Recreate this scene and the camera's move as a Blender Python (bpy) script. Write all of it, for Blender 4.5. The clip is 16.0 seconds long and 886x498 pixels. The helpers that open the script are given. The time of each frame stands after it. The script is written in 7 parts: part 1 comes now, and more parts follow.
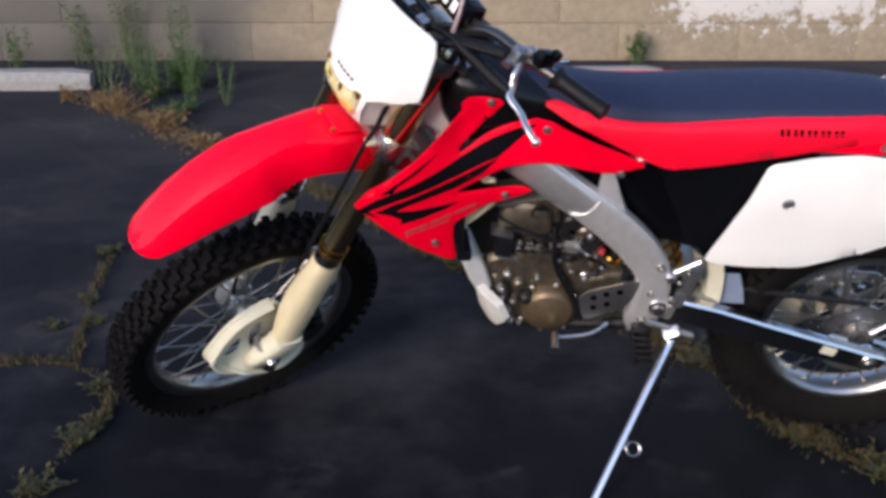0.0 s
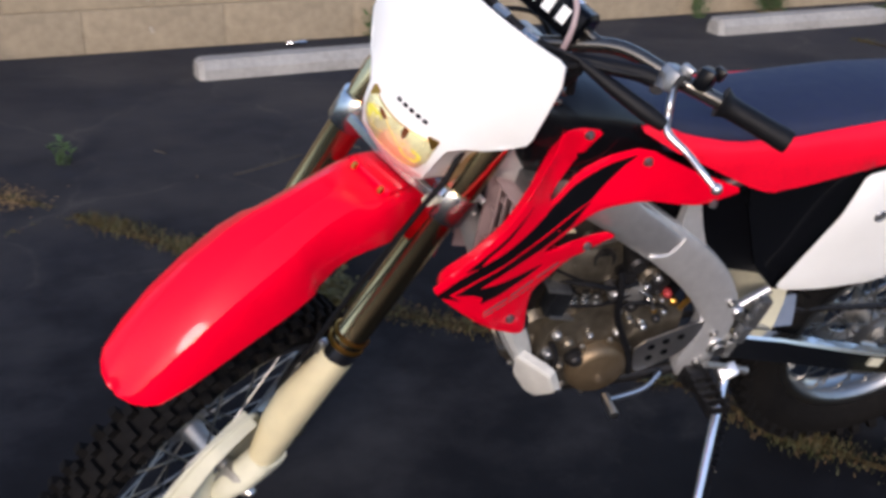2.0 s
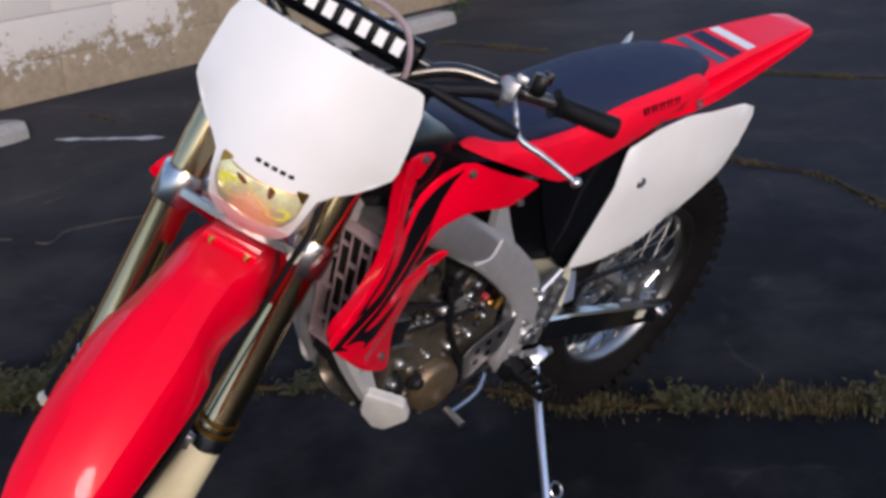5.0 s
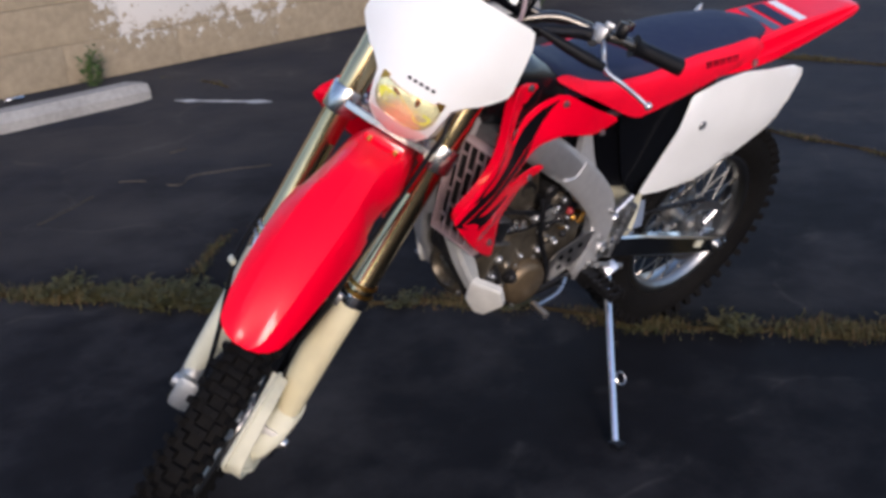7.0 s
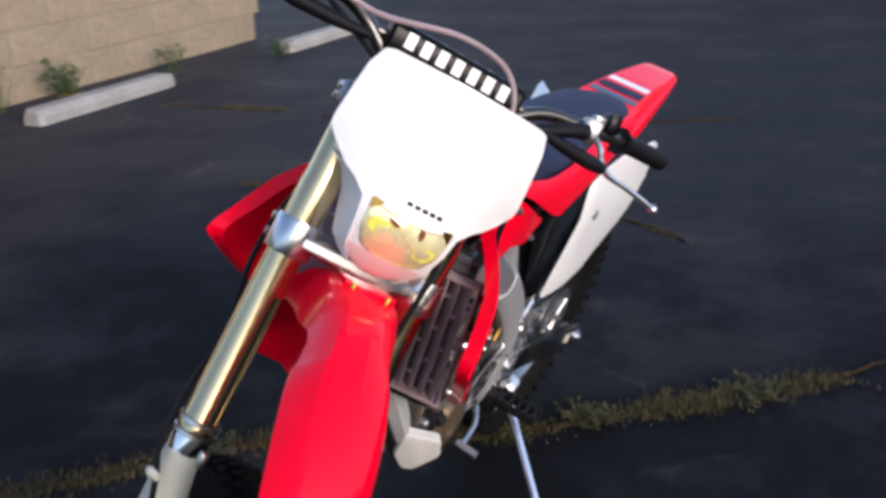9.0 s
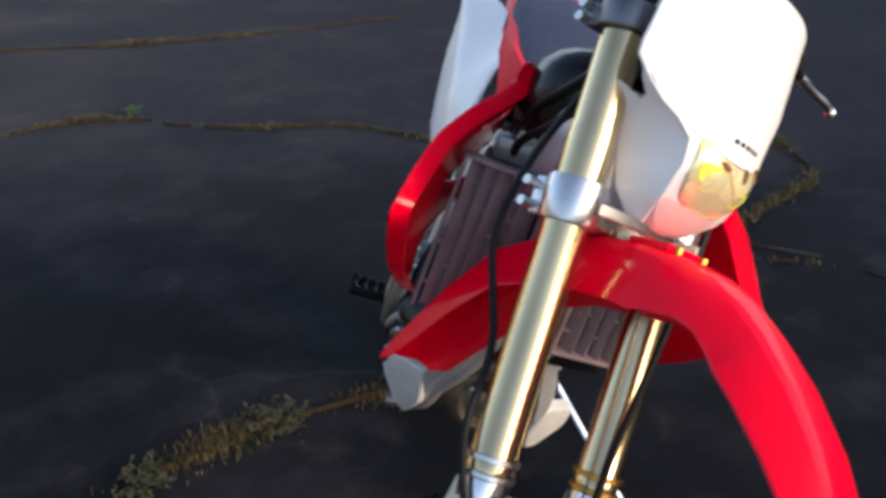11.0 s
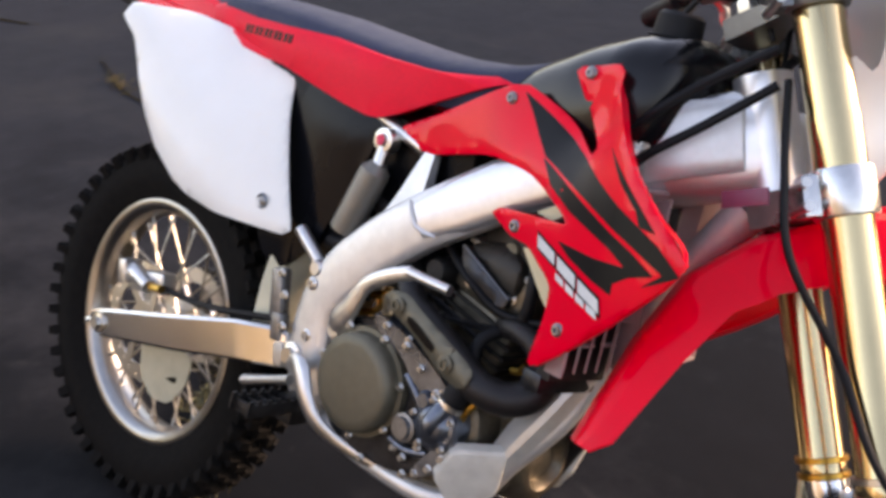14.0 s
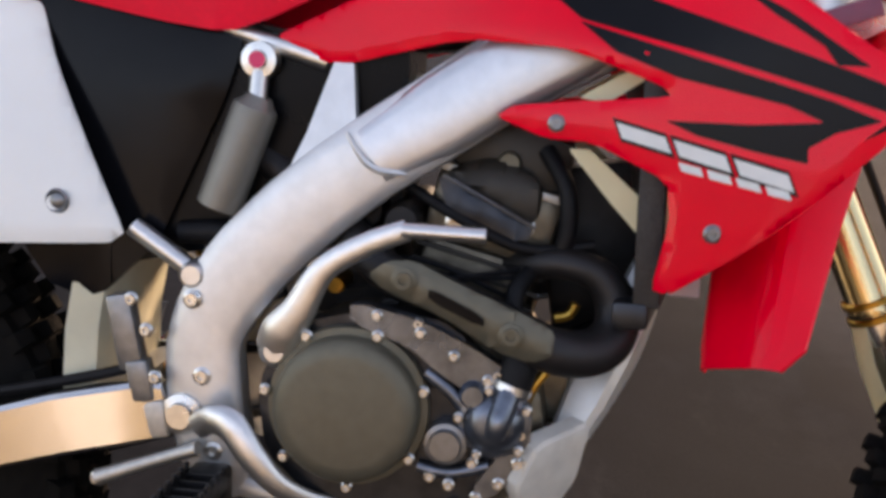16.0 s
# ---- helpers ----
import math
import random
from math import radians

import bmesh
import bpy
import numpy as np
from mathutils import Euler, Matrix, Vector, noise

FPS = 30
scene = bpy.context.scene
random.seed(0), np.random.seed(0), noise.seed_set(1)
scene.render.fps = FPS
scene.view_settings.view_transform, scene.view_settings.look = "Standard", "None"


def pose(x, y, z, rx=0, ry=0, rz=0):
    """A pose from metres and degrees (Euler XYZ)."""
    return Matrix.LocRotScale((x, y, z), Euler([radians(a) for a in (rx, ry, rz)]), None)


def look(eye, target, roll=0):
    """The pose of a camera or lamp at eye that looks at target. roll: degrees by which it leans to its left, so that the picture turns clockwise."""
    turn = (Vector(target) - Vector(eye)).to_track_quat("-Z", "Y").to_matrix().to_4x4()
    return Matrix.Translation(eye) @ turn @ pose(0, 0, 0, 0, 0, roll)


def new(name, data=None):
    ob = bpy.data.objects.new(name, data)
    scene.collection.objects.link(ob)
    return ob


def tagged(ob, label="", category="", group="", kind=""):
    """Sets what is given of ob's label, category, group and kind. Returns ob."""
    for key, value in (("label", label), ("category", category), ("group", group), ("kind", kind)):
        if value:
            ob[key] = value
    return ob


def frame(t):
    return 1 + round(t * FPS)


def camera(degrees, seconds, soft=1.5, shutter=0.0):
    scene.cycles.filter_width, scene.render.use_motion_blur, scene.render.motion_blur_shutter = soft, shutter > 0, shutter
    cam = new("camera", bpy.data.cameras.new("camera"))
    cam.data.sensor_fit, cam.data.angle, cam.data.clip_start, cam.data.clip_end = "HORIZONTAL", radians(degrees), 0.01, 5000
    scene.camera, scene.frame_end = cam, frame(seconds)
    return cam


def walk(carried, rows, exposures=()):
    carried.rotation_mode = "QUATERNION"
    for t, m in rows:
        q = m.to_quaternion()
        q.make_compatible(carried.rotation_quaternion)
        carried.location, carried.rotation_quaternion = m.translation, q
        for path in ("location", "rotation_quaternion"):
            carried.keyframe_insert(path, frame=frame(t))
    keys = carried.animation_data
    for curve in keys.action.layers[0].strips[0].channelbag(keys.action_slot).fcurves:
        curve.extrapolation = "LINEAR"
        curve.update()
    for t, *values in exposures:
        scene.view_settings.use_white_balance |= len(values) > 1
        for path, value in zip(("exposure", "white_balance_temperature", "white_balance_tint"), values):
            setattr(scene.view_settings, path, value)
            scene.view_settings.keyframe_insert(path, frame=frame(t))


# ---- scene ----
cam = camera(45.27, 16.0, soft=3.4, shutter=0.3)

# camera path
PATH = [
    (0, pose(0.854, 2.522, 1.433, 68.61, -0.51, -176.58)),
    (0.3, pose(0.920, 2.411, 1.424, 67.92, 0.19, -175.86)),
    (0.5, pose(1.008, 2.357, 1.427, 67.84, -1.33, -177.28)),
    (0.7, pose(1.073, 2.296, 1.421, 68.18, -2.25, -179.58)),
    (1, pose(1.214, 2.216, 1.419, 67.88, -2.01, 173.97)),
    (1.3, pose(1.348, 2.142, 1.419, 67.03, -1.07, 169.57)),
    (1.5, pose(1.422, 2.079, 1.411, 66.75, -1.20, 168.69)),
    (1.7, pose(1.480, 2.005, 1.403, 67.34, -1.77, 167.73)),
    (2, pose(1.562, 1.885, 1.407, 67.03, -1.08, 162.89)),
    (2.3, pose(1.621, 1.795, 1.407, 66.83, -1.53, 158.71)),
    (2.5, pose(1.680, 1.736, 1.409, 67.74, -1.87, 154.42)),
    (2.7, pose(1.745, 1.707, 1.404, 68.19, -0.37, 148.40)),
    (3, pose(1.831, 1.647, 1.420, 67.17, 1.38, 143.79)),
    (3.2, pose(1.872, 1.640, 1.414, 68.06, 2.98, 140.25)),
    (5.3, pose(1.931, 1.686, 1.420, 68.35, 3.43, 137.35)),
    (5.5, pose(1.943, 1.739, 1.426, 68.42, 3.32, 139.08)),
    (5.7, pose(1.961, 1.832, 1.427, 68.60, 3.21, 141.53)),
    (6, pose(2.012, 1.954, 1.433, 68.48, 2.07, 143.70)),
    (6.3, pose(2.073, 2.009, 1.443, 68.53, 1.94, 143.76)),
    (6.5, pose(2.123, 2.032, 1.445, 68.71, 2.27, 143.39)),
    (6.7, pose(2.201, 2.036, 1.444, 68.39, 3.41, 143.13)),
    (7, pose(2.309, 2.014, 1.439, 68.20, 2.56, 141.66)),
    (7.3, pose(2.362, 1.929, 1.434, 68.51, -0.25, 140.71)),
    (7.5, pose(2.365, 1.858, 1.444, 69.36, -1.16, 139.51)),
    (7.7, pose(2.370, 1.763, 1.455, 69.46, 0.48, 138.09)),
    (8, pose(2.388, 1.610, 1.449, 69.38, 0.46, 135.26)),
    (8.2, pose(2.424, 1.541, 1.443, 69.86, 0.30, 132.58)),
    (10.5, pose(2.419, 0.359, 1.453, 66.78, 1.63, 93.91)),
    (11, pose(2.362, 0.148, 1.422, 65.17, 0.77, 91.43)),
    (11.3, pose(2.294, 0.021, 1.417, 64.00, 2.33, 88.80)),
    (11.5, pose(2.268, -0.045, 1.410, 64.19, 1.61, 85.95)),
    (11.7, pose(2.228, -0.097, 1.404, 64.58, 1.31, 83.41)),
    (12, pose(2.194, -0.209, 1.381, 65.99, -1.00, 77.30)),
    (12.3, pose(2.167, -0.361, 1.401, 65.41, 0.92, 69.19)),
    (12.5, pose(2.151, -0.458, 1.427, 64.09, 1.82, 65.74)),
    (12.7, pose(2.115, -0.506, 1.421, 63.65, 1.16, 64.27)),
    (13, pose(2.016, -0.596, 1.420, 62.30, 1.64, 62.88)),
    (13.3, pose(1.885, -0.655, 1.397, 62.30, 1.63, 58.55)),
    (13.5, pose(1.809, -0.702, 1.418, 61.57, 0.59, 56.19)),
    (13.7, pose(1.746, -0.731, 1.391, 63.03, -1.39, 53.06)),
    (14, pose(1.621, -0.828, 1.406, 63.52, -1.00, 43.75)),
    (14.3, pose(1.512, -0.925, 1.386, 64.35, -0.55, 36.72)),
    (14.5, pose(1.445, -0.947, 1.392, 63.19, -0.70, 34.06)),
    (14.7, pose(1.373, -0.941, 1.395, 62.61, -0.53, 32.47)),
    (15, pose(1.250, -0.925, 1.349, 63.67, 0.03, 28.94)),
    (15.3, pose(1.115, -0.885, 1.346, 62.03, -1.07, 22.96)),
    (15.5, pose(1.041, -0.866, 1.312, 61.41, -2.58, 19.54)),
    (15.7, pose(0.989, -0.822, 1.264, 61.18, -1.96, 15.85)),
    (16, pose(0.843, -0.801, 1.201, 61.06, -1.79, 7.26)),
]
walk(cam, PATH, [(0.0, 1.24, 6120, 22), (2.5, 1.04, 6120, 22), (3.0, 0.92, 6120, 22), (5.5, 0.70, 6080, 24), (8.0, 1.12, 6080, 22), (10.5, 1.20, 6480, 22), (11.0, 1.44, 6850, 20), (11.5, 2.0, 7300, 17), (12.0, 2.03, 7900, 20), (13.0, 2.12, 8500, 26), (14.0, 2.38, 8850, 30), (15.5, 2.30, 8800, 30), (16.0, 2.14, 8900, 29)])

# ---- light ----
world = bpy.data.worlds.new("evening_sky")
scene.world = world
world.use_nodes = True
wn = world.node_tree
sky = wn.nodes.new("ShaderNodeTexSky")
sky.sky_type = "NISHITA"
sky.sun_disc = False
sky.dust_density, sky.ozone_density = 1.0, 1.0
SUN_AZ, SUN_EL = 62.0, 16.0  # degrees from +x towards +y, and above the horizon
sky.sun_elevation = radians(SUN_EL)
sky.sun_rotation = radians(90 - SUN_AZ)
wn.links.new(sky.outputs[0], wn.nodes["Background"].inputs[0])
wn.nodes["Background"].inputs[1].default_value = 0.15
sun_data = bpy.data.lights.new("sun", "SUN")
sun_data.energy = 1.05
sun_data.angle = radians(14)
sun_data.color = (1.0, 0.90, 0.76)
sun = new("sun", sun_data)
sun.matrix_world = look((30 * math.cos(radians(SUN_AZ)), 30 * math.sin(radians(SUN_AZ)), 30 * math.tan(radians(SUN_EL))), (0, 0, 0))


# ---- materials ----
def mat(name, col, rough=0.5, metal=0.0, grain=0.0, scale=60.0, bump=0.0, coat=0.0, spread=0.12, spec=0.5, trans=0.0, stain=None):
    """A principled surface with colour variation at two scales and fine relief."""
    m = bpy.data.materials.new(name)
    m.use_nodes = True
    nt = m.node_tree
    b = nt.nodes["Principled BSDF"]
    b.inputs["Base Color"].default_value = (*col, 1)
    b.inputs["Roughness"].default_value = rough
    b.inputs["Metallic"].default_value = metal
    b.inputs["Specular IOR Level"].default_value = spec
    b.inputs["Coat Weight"].default_value = coat
    b.inputs["Coat Roughness"].default_value = 0.05
    b.inputs["Transmission Weight"].default_value = trans
    tc = nt.nodes.new("ShaderNodeTexCoord")
    if spread:
        fine, broad = nt.nodes.new("ShaderNodeTexNoise"), nt.nodes.new("ShaderNodeTexNoise")
        fine.inputs["Scale"].default_value, broad.inputs["Scale"].default_value = scale, scale * 0.09
        fine.inputs["Detail"].default_value, broad.inputs["Detail"].default_value = 4, 5
        for n in (fine, broad):
            nt.links.new(tc.outputs["Object"], n.inputs["Vector"])
        add = nt.nodes.new("ShaderNodeMath")
        add.operation = "ADD"
        nt.links.new(fine.outputs["Fac"], add.inputs[0])
        nt.links.new(broad.outputs["Fac"], add.inputs[1])
        ramp = nt.nodes.new("ShaderNodeMapRange")
        ramp.inputs["From Min"].default_value, ramp.inputs["From Max"].default_value = 0.65, 1.35
        ramp.inputs["To Min"].default_value, ramp.inputs["To Max"].default_value = 0.0, 1.0
        nt.links.new(add.outputs[0], ramp.inputs["Value"])
        mix = nt.nodes.new("ShaderNodeMix")
        mix.data_type = "RGBA"
        mix.inputs[6].default_value = (*[c * (1 - spread) for c in col], 1)
        hi = stain if stain else [min(1, c * (1 + spread)) for c in col]
        mix.inputs[7].default_value = (*hi, 1)
        nt.links.new(ramp.outputs[0], mix.inputs[0])
        nt.links.new(mix.outputs[2], b.inputs["Base Color"])
        rr = nt.nodes.new("ShaderNodeMapRange")
        rr.inputs["To Min"].default_value, rr.inputs["To Max"].default_value = max(0.02, rough * 0.8), min(1, rough * 1.25)
        nt.links.new(broad.outputs["Fac"], rr.inputs["Value"])
        nt.links.new(rr.outputs[0], b.inputs["Roughness"])
        if bump:
            bp = nt.nodes.new("ShaderNodeBump")
            bp.inputs["Strength"].default_value = bump
            bp.inputs["Distance"].default_value = 0.002
            nt.links.new(fine.outputs["Fac"], bp.inputs["Height"])
            nt.links.new(bp.outputs[0], b.inputs["Normal"])
    return m


RED = mat("red_plastic", (0.92, 0.001, 0.020), 0.30, coat=0.28, spec=0.06, scale=14, spread=0.06, bump=0.015)
RED_SOFT = mat("red_seat_side", (0.90, 0.002, 0.024), 0.55, spec=0.25, scale=220, spread=0.08, bump=0.12)
WHITE = mat("white_plastic", (0.80, 0.80, 0.76), 0.34, coat=0.25, scale=12, spread=0.04)
CREAM = mat("aged_white_plastic", (0.63, 0.56, 0.35), 0.5, scale=25, spread=0.10, bump=0.04)
GUARD = mat("scuffed_guard_plastic", (0.62, 0.60, 0.45), 0.5, scale=30, spread=0.10, bump=0.05)
BLACK = mat("black_plastic", (0.0025, 0.0027, 0.0036), 0.28, spec=0.11, scale=60, spread=0.25)
BLACK_MATT = mat("black_rubber_hose", (0.005, 0.005, 0.006), 0.55, spec=0.2, scale=80, spread=0.25)
SEAT = mat("dark_blue_grip_vinyl", (0.009, 0.015, 0.044), 0.65, scale=500, spread=0.3, bump=0.5)
RUBBER = mat("tyre_rubber", (0.005, 0.0048, 0.005), 0.85, scale=70, spread=0.35, bump=0.3, spec=0.1, stain=(0.010, 0.009, 0.008))
GOLD = mat("gold_anodised_fork", (0.60, 0.47, 0.26), 0.18, 1.0, scale=10, spread=0.12)
ALU = mat("brushed_aluminium", (0.66, 0.65, 0.63), 0.36, 1.0, scale=90, spread=0.10, bump=0.06)
ALU_CAST = mat("cast_aluminium", (0.50, 0.49, 0.46), 0.50, 1.0, scale=120, spread=0.16, bump=0.18)
FRAME_MAT = mat("aluminium_frame_spar", (0.68, 0.675, 0.66), 0.42, 0.70, scale=60, spread=0.10, bump=0.05)
SPAR_TUBE = mat("polished_spar_tube", (0.66, 0.66, 0.66), 0.36, 0.85, scale=60, spread=0.10, bump=0.04)
CHROME = mat("bright_metal", (0.74, 0.74, 0.75), 0.16, 1.0, scale=30, spread=0.06)
STEEL = mat("zinc_bolt_steel", (0.62, 0.61, 0.58), 0.28, 1.0, scale=200, spread=0.10)
ENGINE = mat("weathered_engine_casting", (0.135, 0.115, 0.085), 0.40, 0.75, scale=45, spread=0.55, bump=0.5)
ENGINE_DARK = mat("dark_engine_casting", (0.018, 0.017, 0.017), 0.45, 0.5, scale=60, spread=0.3, bump=0.25)
MAGNESIUM = mat("olive_magnesium_cover", (0.135, 0.122, 0.088), 0.48, 0.55, scale=70, spread=0.12, bump=0.1)
PIPE = mat("black_header_pipe", (0.012, 0.010, 0.010), 0.5, 0.2, scale=40, spread=0.3)
BRASS = mat("gold_fitting", (0.55, 0.30, 0.06), 0.3, 1.0, scale=80, spread=0.12)
RAD = mat("radiator_core", (0.045, 0.042, 0.042), 0.5, 0.6, scale=300, spread=0.3, bump=0.4)
# the red reflected by the shrouds is mixed into this grey
LOUVRE = mat("red_tinted_louvre_plastic", (0.42, 0.31, 0.31), 0.40, scale=40, spread=0.12, trans=0.25)
DECAL_BLACK = mat("black_decal_vinyl", (0.004, 0.004, 0.005), 0.30, spec=0.14, scale=40, spread=0.1)
DECAL_SILVER = mat("silver_decal_vinyl", (0.62, 0.63, 0.62), 0.3, scale=60, spread=0.1)
DECAL_BLUE = mat("slate_decal_vinyl", (0.06, 0.09, 0.13), 0.35, scale=60, spread=0.1)
FLAP = mat("blue_grey_flap_plastic", (0.20, 0.25, 0.34), 0.45, scale=30, spread=0.15)
DRY_BLADE = mat("dry_grass_blade", (0.105, 0.066, 0.024), 0.8, scale=30, spread=0.4)
CLAMP = mat("satin_clamp_aluminium", (0.60, 0.60, 0.59), 0.26, 1.0, scale=90, spread=0.1, bump=0.06)
LABEL = mat("red_warning_label", (0.26, 0.05, 0.09), 0.4, scale=60, spread=0.2)
BULB = mat("brown_bulb_shade", (0.30, 0.10, 0.04), 0.25, 0.6, scale=90, spread=0.4)
HOUSING = mat("dark_blue_grey_casting", (0.036, 0.039, 0.045), 0.34, 0.8, scale=45, spread=0.45, bump=0.35)
DECAL_PALE = mat("pale_blue_decal", (0.55, 0.62, 0.78), 0.4, scale=60, spread=0.1)
BAR_METAL = mat("dark_anodised_bar", (0.11, 0.105, 0.095), 0.25, 0.9, scale=40, spread=0.15)
RESERVOIR = mat("hard_anodised_grey", (0.20, 0.19, 0.165), 0.45, 0.6, scale=60, spread=0.1)
HEAD = mat("dark_olive_head_cover", (0.036, 0.031, 0.025), 0.5, 0.4, scale=60, spread=0.2, bump=0.15)
FLANGE = mat("blue_silver_casting", (0.150, 0.172, 0.205), 0.28, 0.85, scale=50, spread=0.5, bump=0.3)
PUMP = mat("grey_pump_casting", (0.22, 0.225, 0.23), 0.35, 0.8, scale=90, spread=0.25, bump=0.15)
# lamp colours below carry its amber, gold and lemon reflections
AMBER_REFLECTION = mat("amber_reflection", (0.85, 0.52, 0.06), 0.12, scale=30, spread=0.25, coat=1.0)
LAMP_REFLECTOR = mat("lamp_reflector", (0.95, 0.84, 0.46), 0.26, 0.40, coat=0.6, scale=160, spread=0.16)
LEMON_REFLECTION = mat("painted_lemon_reflection", (0.92, 0.80, 0.10), 0.18, coat=0.6, scale=120, spread=0.35)
DECAL_DIM = mat("dim_grey_decal", (0.16, 0.09, 0.09), 0.35, scale=60, spread=0.15)
RED_HOSE = mat("red_rubber_plug", (0.32, 0.03, 0.03), 0.45, scale=60, spread=0.2)
SLEEVE = mat("pale_forged_aluminium", (0.70, 0.70, 0.66), 0.38, 0.55, scale=60, spread=0.10, bump=0.06)
HEAD_METAL = mat("polished_head_casting", (0.76, 0.755, 0.75), 0.36, 0.92, scale=40, spread=0.10, bump=0.10)
RIM = mat("grey_anodised_rim", (0.36, 0.355, 0.34), 0.30, 1.0, scale=40, spread=0.10)
SPOKE = mat("dull_spoke_steel", (0.34, 0.33, 0.30), 0.30, 1.0, scale=200, spread=0.15)
ARM = mat("polished_swing_arm", (0.70, 0.69, 0.67), 0.17, 1.0, scale=60, spread=0.06)
SCUFF = mat("grey_scuffed_guard", (0.56, 0.545, 0.49), 0.55, scale=40, spread=0.16, bump=0.10)
DIM_CREAM = mat("dull_cream_plastic", (0.46, 0.43, 0.31), 0.5, scale=30, spread=0.15)
DARK_CLAMP = mat("dark_anodised_clamp", (0.16, 0.17, 0.18), 0.40, 0.85, scale=90, spread=0.1, bump=0.06)
AIRBOX = mat("glossy_air_box_plastic", (0.0040, 0.0045, 0.0060), 0.16, spec=0.12, scale=40, spread=0.2)
TANK = mat("black_tank_plastic", (0.004, 0.004, 0.005), 0.22, spec=0.32, scale=50, spread=0.2, bump=0.02)
PINK = mat("pale_shell_base", (0.80, 0.58, 0.54), 0.35, scale=20, spread=0.06)
CONCRETE = mat("pale_concrete", (0.30, 0.29, 0.265), 0.85, scale=35, spread=0.22, bump=0.5, spec=0.2)
LEAF = mat("weed_leaf", (0.055, 0.105, 0.024), 0.55, scale=40, spread=0.35)
DRY = mat("dry_grass", (0.24, 0.145, 0.056), 0.75, scale=40, spread=0.35)
GRASS = mat("short_grass", (0.055, 0.074, 0.016), 0.7, scale=12, spread=0.45, stain=(0.095, 0.070, 0.020))
PALE_DIRT = mat("pale_crack_dust", (0.055, 0.050, 0.043), 0.95, scale=60, spread=0.45, bump=0.5, spec=0.1)
MOSS = mat("crack_dirt_and_moss", (0.034, 0.024, 0.011), 0.95, scale=45, spread=0.45, bump=0.8, spec=0.1)
LINE = mat("worn_white_line_paint", (0.42, 0.42, 0.40), 0.8, scale=60, spread=0.4, bump=0.3)


def asphalt():
    """Sealed asphalt: near-black coat, pale worn and dusty patches, grit relief and hairline cracks, with light and
    shade painted in by place.
    """
    m = mat("sealed_asphalt", (0.0068, 0.0072, 0.0088), 0.72, scale=9, spread=0.3, spec=0.07)
    nt = m.node_tree
    b = nt.nodes["Principled BSDF"]
    b.inputs["Diffuse Roughness"].default_value = 1.0
    tc = next(n for n in nt.nodes if n.type == "TEX_COORD")
    mix0 = next(n for n in nt.nodes if n.type == "MIX")
    grit = nt.nodes.new("ShaderNodeTexNoise")
    grit.inputs["Scale"].default_value, grit.inputs["Detail"].default_value = 260, 3
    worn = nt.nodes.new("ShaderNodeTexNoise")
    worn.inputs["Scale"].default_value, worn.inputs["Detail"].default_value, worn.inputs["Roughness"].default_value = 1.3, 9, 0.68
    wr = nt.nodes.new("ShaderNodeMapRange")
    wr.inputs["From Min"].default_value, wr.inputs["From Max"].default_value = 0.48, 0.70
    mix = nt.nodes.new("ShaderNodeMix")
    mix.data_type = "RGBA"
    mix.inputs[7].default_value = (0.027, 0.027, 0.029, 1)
    vor = nt.nodes.new("ShaderNodeTexVoronoi")
    vor.feature = "DISTANCE_TO_EDGE"
    vor.inputs["Scale"].default_value = 1.1
    warp = nt.nodes.new("ShaderNodeTexNoise")
    warp.inputs["Scale"].default_value, warp.inputs["Detail"].default_value = 2.2, 6
    wmix = nt.nodes.new("ShaderNodeMix")
    wmix.data_type = "VECTOR"
    wmix.inputs[0].default_value = 0.32
    line = nt.nodes.new("ShaderNodeMapRange")
    line.inputs["From Min"].default_value, line.inputs["From Max"].default_value = 0.012, 0.0
    mask = nt.nodes.new("ShaderNodeMath")
    mask.operation = "MULTIPLY"
    cmix = nt.nodes.new("ShaderNodeMix")
    cmix.data_type = "RGBA"
    cmix.inputs[7].default_value = (0.042, 0.041, 0.040, 1)
    for n in (grit, worn, warp):
        nt.links.new(tc.outputs["Object"], n.inputs["Vector"])
    nt.links.new(tc.outputs["Object"], wmix.inputs[4])
    nt.links.new(warp.outputs["Color"], wmix.inputs[5])
    nt.links.new(wmix.outputs[1], vor.inputs["Vector"])
    # paler towards the wall: sky sheen on the far ground, put into its colour
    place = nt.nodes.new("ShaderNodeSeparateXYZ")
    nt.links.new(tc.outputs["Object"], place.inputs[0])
    far_sheen = nt.nodes.new("ShaderNodeMapRange")
    far_sheen.inputs["From Min"].default_value, far_sheen.inputs["From Max"].default_value = -0.9, -3.0
    far_sheen.inputs["To Max"].default_value = 0.085
    nt.links.new(place.outputs[1], far_sheen.inputs["Value"])
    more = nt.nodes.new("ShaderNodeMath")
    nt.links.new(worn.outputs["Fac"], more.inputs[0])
    nt.links.new(far_sheen.outputs[0], more.inputs[1])
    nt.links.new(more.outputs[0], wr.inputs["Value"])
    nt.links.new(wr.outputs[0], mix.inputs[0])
    # shade painted into the colour: dark round the bike, ragged edge, paler further out
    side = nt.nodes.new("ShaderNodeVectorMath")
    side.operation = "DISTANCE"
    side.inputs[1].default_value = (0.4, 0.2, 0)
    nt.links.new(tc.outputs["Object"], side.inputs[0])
    zone_tone = nt.nodes.new("ShaderNodeMapRange")
    zone_tone.interpolation_type = "SMOOTHSTEP"
    zone_tone.inputs["From Min"].default_value, zone_tone.inputs["From Max"].default_value = 3.4, 5.2
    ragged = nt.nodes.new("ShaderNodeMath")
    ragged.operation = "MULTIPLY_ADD"
